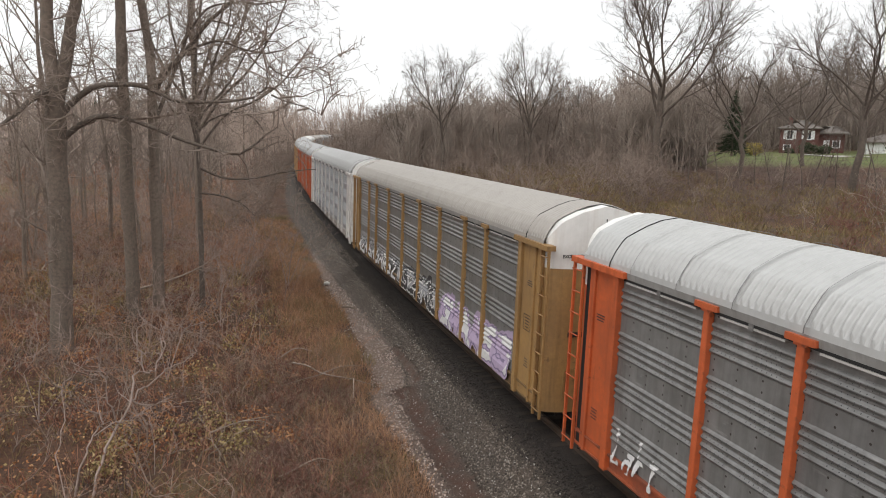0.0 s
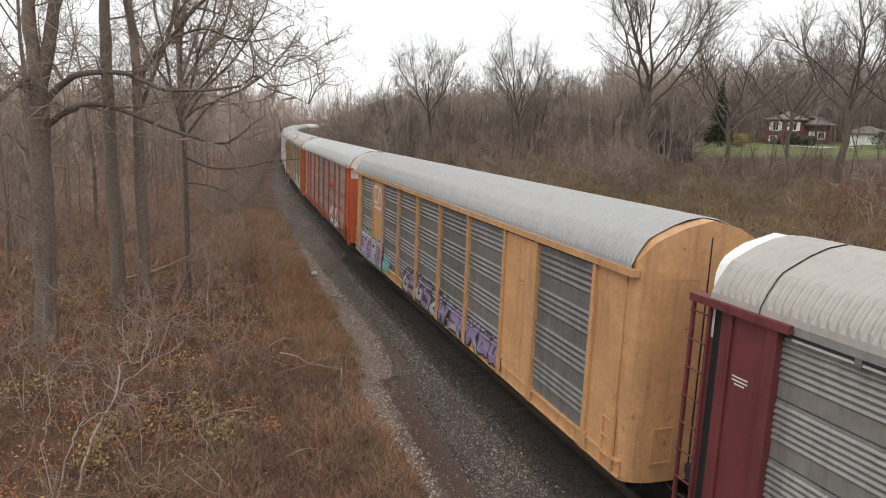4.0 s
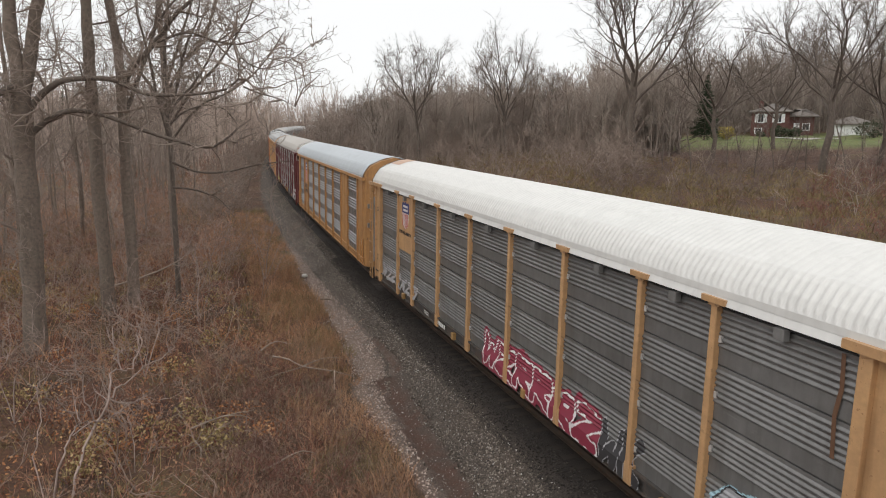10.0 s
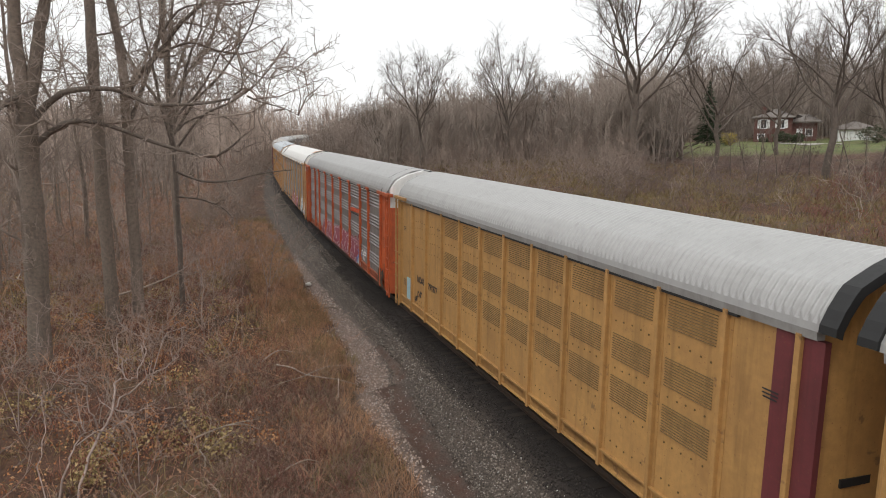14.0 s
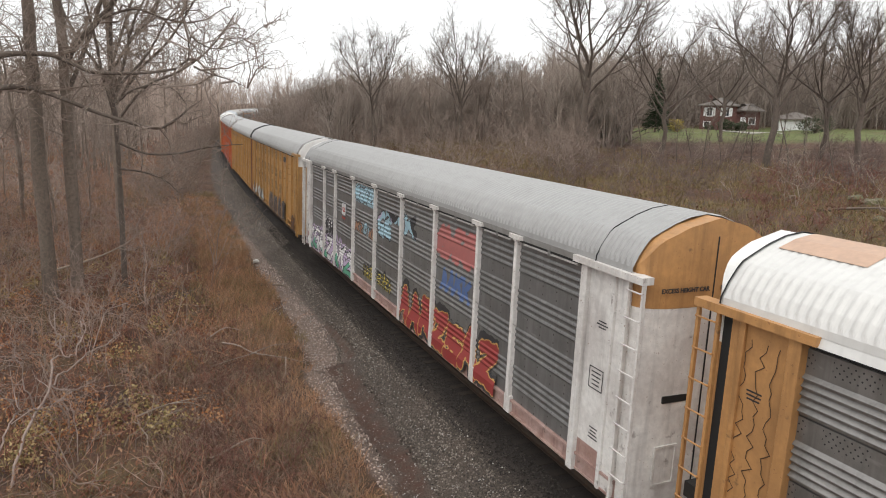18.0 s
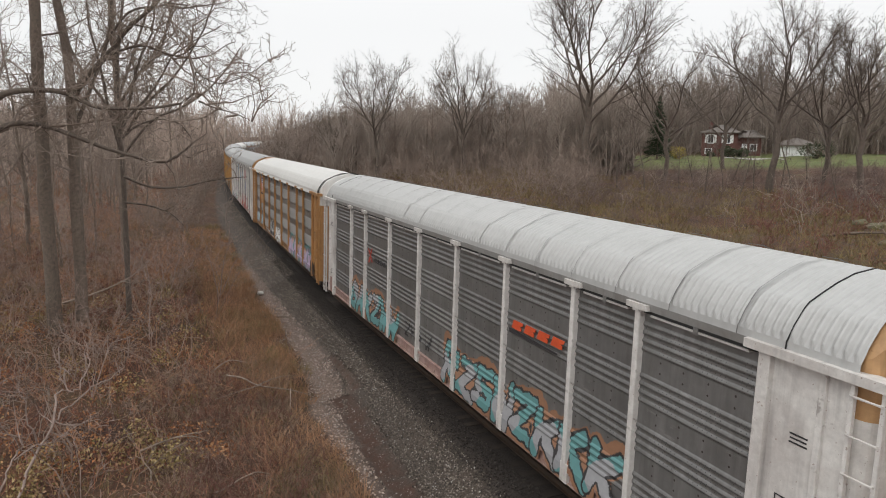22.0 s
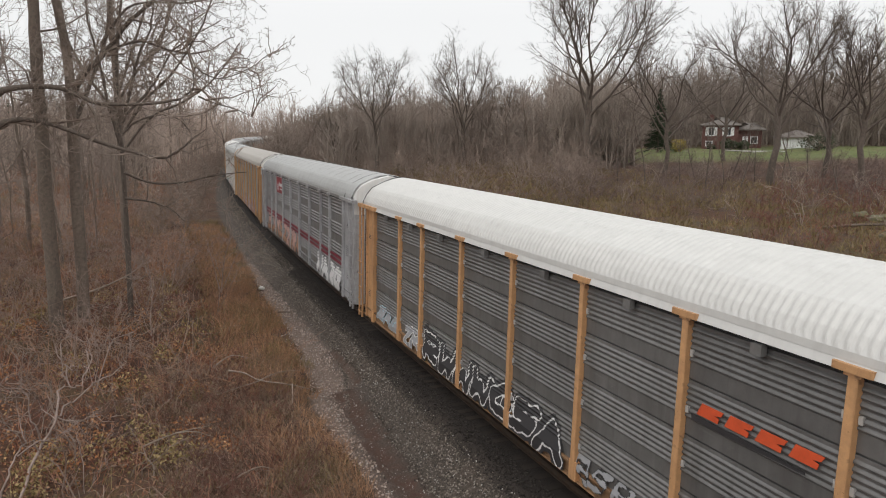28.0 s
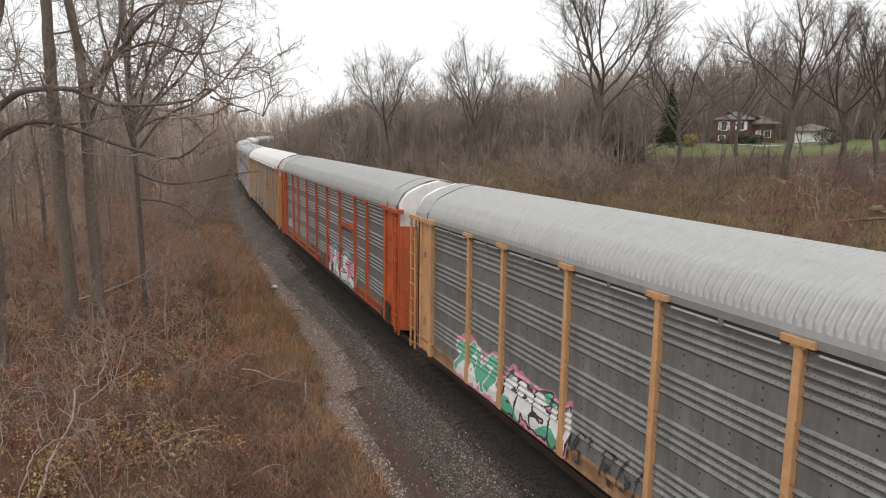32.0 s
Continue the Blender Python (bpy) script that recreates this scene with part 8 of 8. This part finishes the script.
sapling([[(-9.1, 13.9, -0.6), (-9.17, 14.55, 0.1), (-9.25, 15.44, 0.62), (-9.17, 15.95, 1.03), (-9.25, 16.37, 1.51), (-9.18, 16.64, 1.56), (-9.31, 16.79, 2.02), (-9.43, 16.84, 2.3), (-9.41, 16.97, 2.62), (-9.36, 17.22, 2.7)],
         [(-9.17, 15.95, 1.03), (-8.99, 16.28, 1.23), (-8.74, 16.64, 1.41), (-8.59, 16.95, 1.6), (-8.38, 17.27, 1.63), (-8.22, 17.57, 1.83), (-8.07, 17.75, 2.24), (-8.13, 17.83, 2.67)],
         [(-9.18, 16.64, 1.56), (-8.99, 16.74, 1.52), (-8.94, 17.1, 1.76), (-8.9, 17.35, 2.06), (-9.12, 17.58, 2.59)], [(-9.17, 15.95, 1.03), (-8.72, 15.98, 0.88), (-8.44, 16.24, 0.91), (-8.08, 16.64, 0.74)],
         [(-9.25, 15.44, 0.62), (-9.27, 15.19, 1.08), (-9.39, 15.24, 1.54), (-9.47, 15.31, 2.06), (-9.63, 15.33, 2.32)]], 201, "pale crooked bare sapling with zigzag branches", 0.036, 7, 0.9)
sapling([[(-9.3, 13.4, -0.6), (-9.05, 13.8, 0.63), (-9.0, 14.07, 0.94), (-8.92, 14.24, 1.18), (-9.08, 14.37, 1.44), (-9.04, 14.52, 1.77)],
         [(-9.3, 13.4, -0.6), (-9.8, 13.9, 0.5), (-9.9, 14.4, 1.1), (-10.2, 14.8, 1.6), (-10.1, 15.2, 2.1)], [(-9.0, 14.07, 0.94), (-8.6, 14.2, 1.2), (-8.4, 14.5, 1.15), (-8.1, 14.7, 1.4)]], 202, "pale crooked bare sapling among the brush", 0.025, 7)
sapling([[(-8.1, 14.9, -0.6), (-8.22, 15.22, 0.59), (-8.34, 15.27, 0.84), (-8.31, 15.4, 0.99), (-8.43, 15.45, 1.18)], [(-8.1, 14.9, -0.6), (-7.8, 15.3, 0.2), (-7.9, 15.6, 0.55), (-7.5, 15.8, 0.8)]], 203, "small pale bent bare sapling", 0.013, 7, 0.6)
sapling([[(-11.6, 27.4, -0.4), (-11.62, 27.66, 1.02), (-11.64, 27.87, 1.68), (-11.94, 28.07, 2.34), (-11.97, 28.6, 2.72)], [(-11.6, 27.4, -0.4), (-11.2, 27.8, 0.9), (-11.3, 28.2, 1.6), (-10.8, 28.6, 2.1)],
         [(-11.6, 27.4, -0.4), (-12.2, 27.7, 1.0), (-12.5, 28.0, 1.9), (-12.4, 28.4, 2.8)]], 204, "pale bare sapling with bent stems", 0.02, 12, 1.3)
sapling([[(-10.9, 21.2, -0.5), (-10.5, 21.58, 1.02), (-10.25, 22.25, 1.2), (-9.98, 22.92, 1.1), (-9.32, 23.74, 1.28)], [(-10.9, 21.2, -0.5), (-10.9, 21.7, 0.7), (-10.5, 22.2, 1.6), (-10.6, 22.7, 2.2)],
         [(-10.9, 21.2, -0.5), (-11.4, 21.9, 0.8), (-11.3, 22.4, 1.4), (-11.8, 22.8, 2.0)]], 205, "pale arching bare sapling leaning over the brush", 0.02, 12, 1.1)
sapling([[(-13.8, 35.3, -0.6), (-13.6, 35.8, 0.9), (-13.4, 36.4, 1.9), (-13.5, 37.0, 3.1)], [(-13.8, 35.3, -0.6), (-14.2, 35.6, 1.0), (-14.0, 36.0, 2.2), (-14.5, 36.4, 3.3)], [(-13.8, 35.3, -0.6), (-13.1, 35.7, 0.8), (-12.6, 36.0, 1.6), (-12.3, 36.3, 2.6)]], 206, "pale bare sapling beside the grass strip", 0.024, 16, 1.6)
sapling([[(-12.9, 17.6, -0.5), (-13.0, 18.0, 0.7), (-12.7, 18.5, 1.4), (-12.9, 18.9, 2.3), (-12.5, 19.4, 3.0)], [(-12.9, 17.6, -0.5), (-13.5, 18.1, 0.8), (-13.4, 18.6, 1.7), (-13.9, 19.1, 2.5)], [(-12.9, 17.6, -0.5), (-12.2, 18.0, 0.5), (-11.9, 18.5, 1.1), (-11.4, 18.8, 1.2), (-11.1, 19.3, 1.7)]], 207, "pale crooked bare sapling among the brush", 0.02, 11, 1.1)
sapling([[(-10.2, 31.4, -0.6), (-10.1, 31.8, 0.8), (-10.4, 32.3, 1.8), (-10.1, 32.8, 2.9)], [(-10.2, 31.4, -0.6), (-9.6, 31.8, 0.7), (-9.2, 32.2, 1.5), (-8.6, 32.5, 1.9)]], 208, "pale bare sapling beside the grass strip", 0.02, 12, 1.2)


sapling([[(-11.4, 36.0, -0.6), (-11.2, 36.3, 1.2), (-10.9, 36.6, 2.4), (-11.2, 36.9, 3.6), (-10.7, 37.2, 4.8)], [(-11.4, 36.0, -0.6), (-11.9, 36.2, 1.3), (-12.3, 36.5, 2.7), (-12.0, 36.8, 4.2)], [(-11.4, 36.0, -0.6), (-10.7, 36.2, 1.0), (-10.1, 36.4, 1.9), (-9.5, 36.6, 2.3)]], 209, "tall pale bare sapling at the edge of the grass", 0.028, 16, 1.7)
sapling([[(-13.3, 31.0, -0.6), (-13.1, 31.3, 1.0), (-13.4, 31.6, 2.3), (-13.0, 31.9, 3.4), (-13.2, 32.2, 4.4)], [(-13.3, 31.0, -0.6), (-12.6, 31.3, 0.9), (-12.3, 31.6, 2.0), (-11.7, 31.9, 2.7)]], 210, "pale bare sapling among the trunks", 0.026, 16, 1.6)
sapling([[(-17.2, 33.0, -0.6), (-17.0, 33.3, 1.4), (-16.6, 33.6, 2.8), (-16.8, 33.9, 4.2)], [(-17.2, 33.0, -0.6), (-17.8, 33.3, 1.2), (-18.0, 33.6, 2.6), (-18.5, 33.9, 3.6)]], 211, "pale bare sapling among the trunks", 0.026, 16, 1.7)


# ---- house on the lawn ----
BRICK = shade("dark_red_brick", (0.125, 0.055, 0.046), 0.9, 0, 0.25, 12, (0.10, 0.045, 0.04), 0.5, 1.5, bump=0.3, bump_scale=12)
SHINGLE = shade("grey_brown_shingles", (0.15, 0.13, 0.115), 0.95, 0, 0.25, 9, (0.22, 0.20, 0.18), 0.5, 1.2)
TRIM = shade("white_house_trim", (0.75, 0.75, 0.74), 0.6, 0, 0.06, 4)
GLASS = shade("dark_window_glass", (0.03, 0.035, 0.04), 0.08, 0, 0.1, 3)
CONCRETE = shade("pale_concrete", (0.38, 0.355, 0.325), 0.9, 0, 0.12, 3, (0.33, 0.30, 0.27), 0.4, 0.8)


def framed_window(house, x, z, w, h, y=0.0):
    win = part("window", Geo().box(x - w / 2, x + w / 2, y - 0.03, y + 0.02, z, z + h), GLASS, house)
    g = Geo()
    t = 0.16
    g.box(x - w / 2 - t, x - w / 2, y - 0.08, y + 0.02, z - t, z + h + t).box(x + w / 2, x + w / 2 + t, y - 0.08, y + 0.02, z - t, z + h + t)
    g.box(x - w / 2, x + w / 2, y - 0.08, y + 0.02, z + h, z + h + t * 0.7).box(x - w / 2, x + w / 2, y - 0.10, y + 0.02, z - t, z)
    part("frame", g, TRIM, win, "white window frame")
    for x0 in (x - w / 2 - t - 0.42, x + w / 2 + t) if h > 1.2 else ():
        part("shutter", Geo().box(x0, x0 + 0.42, y - 0.06, y + 0.02, z - 0.05, z + h + 0.05), TRIM, win, "white window shutter")
    part("glazing_bar", Geo().box(x - 0.03, x + 0.03, y - 0.06, y - 0.02, z, z + h), TRIM, win)


def hip_roof(g, x0, x1, y0, y1, z, rise, over=0.5):
    x0, x1, y0, y1 = x0 - over, x1 + over, y0 - over, y1 + over
    d = (y1 - y0) / 2
    b = len(g.v)
    g.v += [(x0, y0, z), (x1, y0, z), (x1, y1, z), (x0, y1, z), (x0 + d, y0 + d, z + rise), (x1 - d, y0 + d, z + rise)]
    g.v += [(x0, y0, z - 0.18), (x1, y0, z - 0.18), (x1, y1, z - 0.18), (x0, y1, z - 0.18)]
    g.f += [(b, b + 1, b + 5, b + 4), (b + 1, b + 2, b + 5), (b + 2, b + 3, b + 4, b + 5), (b + 3, b, b + 4)]
    g.f += [(b + 6, b + 7, b + 1, b), (b + 7, b + 8, b + 2, b + 1), (b + 8, b + 9, b + 3, b + 2), (b + 9, b + 6, b, b + 3), (b + 9, b + 8, b + 7, b + 6)]
    return g


def build_house():
    az, dist = radians(20.7), 135.0
    x, y = dist * math.sin(az), dist * math.cos(az)
    house = tagged(new("house"), "low red brick house with a hipped shingle roof and white windows", "house")
    z = on_ground(x + 3, y) + 0.1
    house.matrix_basis = pose(x, y, z, 0, 0, -22.7)
    part("wall", Geo().box(0, 6.0, 0, 7.5, -0.8, 4.1), BRICK, house, "dark red brick wall")
    part("wall", Geo().box(6.0, 9.8, 0.9, 7.0, -0.8, 3.3), BRICK, house, "dark red brick wing")
    part("roof", hip_roof(Geo(), 0, 6.0, 0, 7.5, 4.15, 1.35), SHINGLE, house)
    part("roof", hip_roof(Geo(), 5.4, 10.0, 0.6, 7.0, 3.35, 1.2), SHINGLE, house)
    part("chimney", Geo().box(1.0, 1.7, 3.0, 3.8, 4.2, 6.0), BRICK, house)
    framed_window(house, 1.5, 2.3, 0.8, 1.35)
    framed_window(house, 4.3, 2.3, 0.8, 1.35)
    framed_window(house, 1.2, 0.5, 0.9, 0.7)
    framed_window(house, 4.0, 0.5, 0.9, 0.7)
    framed_window(house, 8.6, 1.0, 0.9, 1.0, 0.9)
    door = part("door", Geo().box(6.7, 7.6, 0.80, 0.92, 0.1, 2.15), TRIM, house, "white front door")
    part("handle", Geo().box(6.8, 6.86, 0.74, 0.80, 1.05, 1.15), SEAL_GAP_BLACK, door)
    part("step", Geo().box(6.4, 8.0, -0.6, 0.9, -0.4, 0.1), CONCRETE, house)
    garage = tagged(new("garage"), "low white garage beside the brick house", "garage")
    az = radians(25.9)
    x, y = 133 * math.sin(az), 133 * math.cos(az)
    garage.matrix_basis = pose(x, y, on_ground(x, y) - 0.45, 0, 0, -24)
    part("wall", Geo().box(0, 6.2, 0, 6, -0.8, 2.5), TRIM, garage, "white siding wall")
    part("roof", hip_roof(Geo(), 0, 6.2, 0, 6, 2.55, 1.2), SHINGLE, garage)
    g = Geo()
    for k in range(4):
        g.box(0.5, 3.2, -0.05, 0.0, 0.1 + 0.52 * k, 0.58 + 0.52 * k)
    part("door", g, TRIM, garage, "white panelled garage door")
    drive = Geo()
    rows = []
    for k in range(9):
        t = k / 8
        a = radians(22.3 + 4.2 * t)
        d0, d1 = 124 - 3 * t, 127.5 - 3 * t
        rows.append([(d * math.sin(a), d * math.cos(a), on_ground(d * math.sin(a), d * math.cos(a)) + 0.12) for d in (d1, d0)])
    drive.sheet(rows)
    tagged(part("driveway", drive, CONCRETE, None), "pale concrete driveway across the lawn", "driveway", kind="structure")


build_house()


def leafy_bush(x, y, w, h, material, label, seed):
    z = on_ground(x, y)
    ob = tagged(new("garden_bush"), label, "bush", "garden bushes")
    ob.matrix_basis = pose(x, y, z)
    tw = Twigs(seed)
    n = 60
    d = tw.r.normal(0, 0.6, (n, 3))
    d[:, 2] = np.abs(d[:, 2]) + 0.5
    tw.add(np.zeros((n, 3)), d, h * tw.r.uniform(0.6, 1.0, n), 0.02, (5,), 0.2, 0.05, 0.6)
    put("stem_clump", tw.mesh("stem_clump", TWIG, 0.01), ob)
    r = tw.r
    m = 1500
    u = r.normal(0, 1, (m, 3))
    u = u / np.linalg.norm(u, axis=1, keepdims=True) * (r.uniform(0.25, 1, m) ** 0.5)[:, None]
    lump = 1 + 0.25 * np.sin(u[:, 0] * 5 + seed) * np.sin(u[:, 2] * 6)
    p = u * np.array([w / 2, w / 2, h / 2]) * lump[:, None] + np.array([0, 0, h / 2])
    a = r.normal(0, 0.07, (m, 3))
    b = r.normal(0, 0.07, (m, 3))
    v = np.stack([p - a, p - b, p + a, p + b], 1).reshape(-1, 3)
    f = (np.arange(m) * 4)[:, None] + np.array([[0, 1, 2, 3]])
    put("foliage", array_mesh("foliage", v, f, material), ob)
    return ob


YELLOW_LEAF = leafy("yellow_ochre_leaves", (0.30, 0.22, 0.06), (0.40, 0.31, 0.09), (0.46, 0.38, 0.14))
GREEN_LEAF = leafy("dark_green_shrub_leaves", (0.03, 0.04, 0.02), (0.05, 0.065, 0.03), (0.08, 0.09, 0.045))
for az, dist, w, h, m, lab in ((19.0, 128, 3.0, 2.2, YELLOW_LEAF, "rounded yellow-leaved garden bush"), (22.6, 131, 3.2, 1.9, GREEN_LEAF, "dark green garden bush before the house"), (23.6, 132, 2.4, 1.5, GREEN_LEAF, "dark green garden bush before the house"),
                               (28.6, 126, 5.5, 3.0, GREEN_LEAF, "large olive shrub beside the garage"), (21.4, 133.6, 1.5, 0.9, GREEN_LEAF, "small dark shrub below the window")):
    leafy_bush(dist * math.sin(radians(az)), dist * math.cos(radians(az)), w, h, m, lab, int(az * 10))


# ---- old blocks on the far bank ----
MOSS = shade("mossy_concrete", (0.14, 0.125, 0.09), 0.95, 0, 0.3, 5, (0.17, 0.165, 0.06), 0.8, 1.2, bump=0.5, bump_scale=8)


def ray_ground(az, el):
    """Where a line of sight from the camera first meets the bank."""
    a, e = radians(az), math.tan(radians(el))
    for d in np.arange(18, 160, 0.25):
        x, y = d * math.sin(a), d * math.cos(a)
        if EYE[2] + d * e < on_ground(x, y):
            return x, y, on_ground(x, y)
    return x, y, on_ground(x, y)


for k, (az, el, sz) in enumerate(((31.7, -5.9, (0.48, 0.3, 0.26)), (32.5, -6.1, (0.4, 0.3, 0.26)), (33.0, -6.0, (0.5, 0.3, 0.28)), (33.3, -7.2, (0.3, 0.25, 0.2)))):
    x, y, z = ray_ground(az, el)
    boulder("mossy_block", sz, k * 5.1, MOSS, "moss-covered block on the bank", (x, y, z + 0.06), "stone")
x, y, z = ray_ground(31.6, -6.9)
fallen_branch([(x - 1.6, y + 0.6, z + 0.1), (x, y, z + 0.35), (x + 2.2, y - 0.8, z + 0.5)], 0.11, BARK, "weathered grey log on the bank")
BRAMBLE = shade("red_brown_brambles", (0.20, 0.085, 0.064), 0.95, 0, 0.3, 1.5, (0.20, 0.13, 0.09), 0.5, 0.6, random_by=0.2)
brush(28, 260, (-6, 40), (12, 45), 8, (0.6, 1.5), 0.012, (5, 2), BRAMBLE, "brambles", "red-brown brambles on the far bank", keep=lambda x, y, s, n: (AZ(x, y) > 25) & (AZ(x, y) < 42), least=0.008, spread=0.9)
leaves(53, 9000, (-6, 40), (12, 45), (0.0, 1.0), (0.04, 0.09), leafy("red_brown_leaves", (0.16, 0.06, 0.04), (0.26, 0.10, 0.06), (0.30, 0.17, 0.10)), "dry_leaves", "red-brown leaves among the brambles", keep=lambda x, y, s, n: (AZ(x, y) > 25) & (AZ(x, y) < 42))

motions()
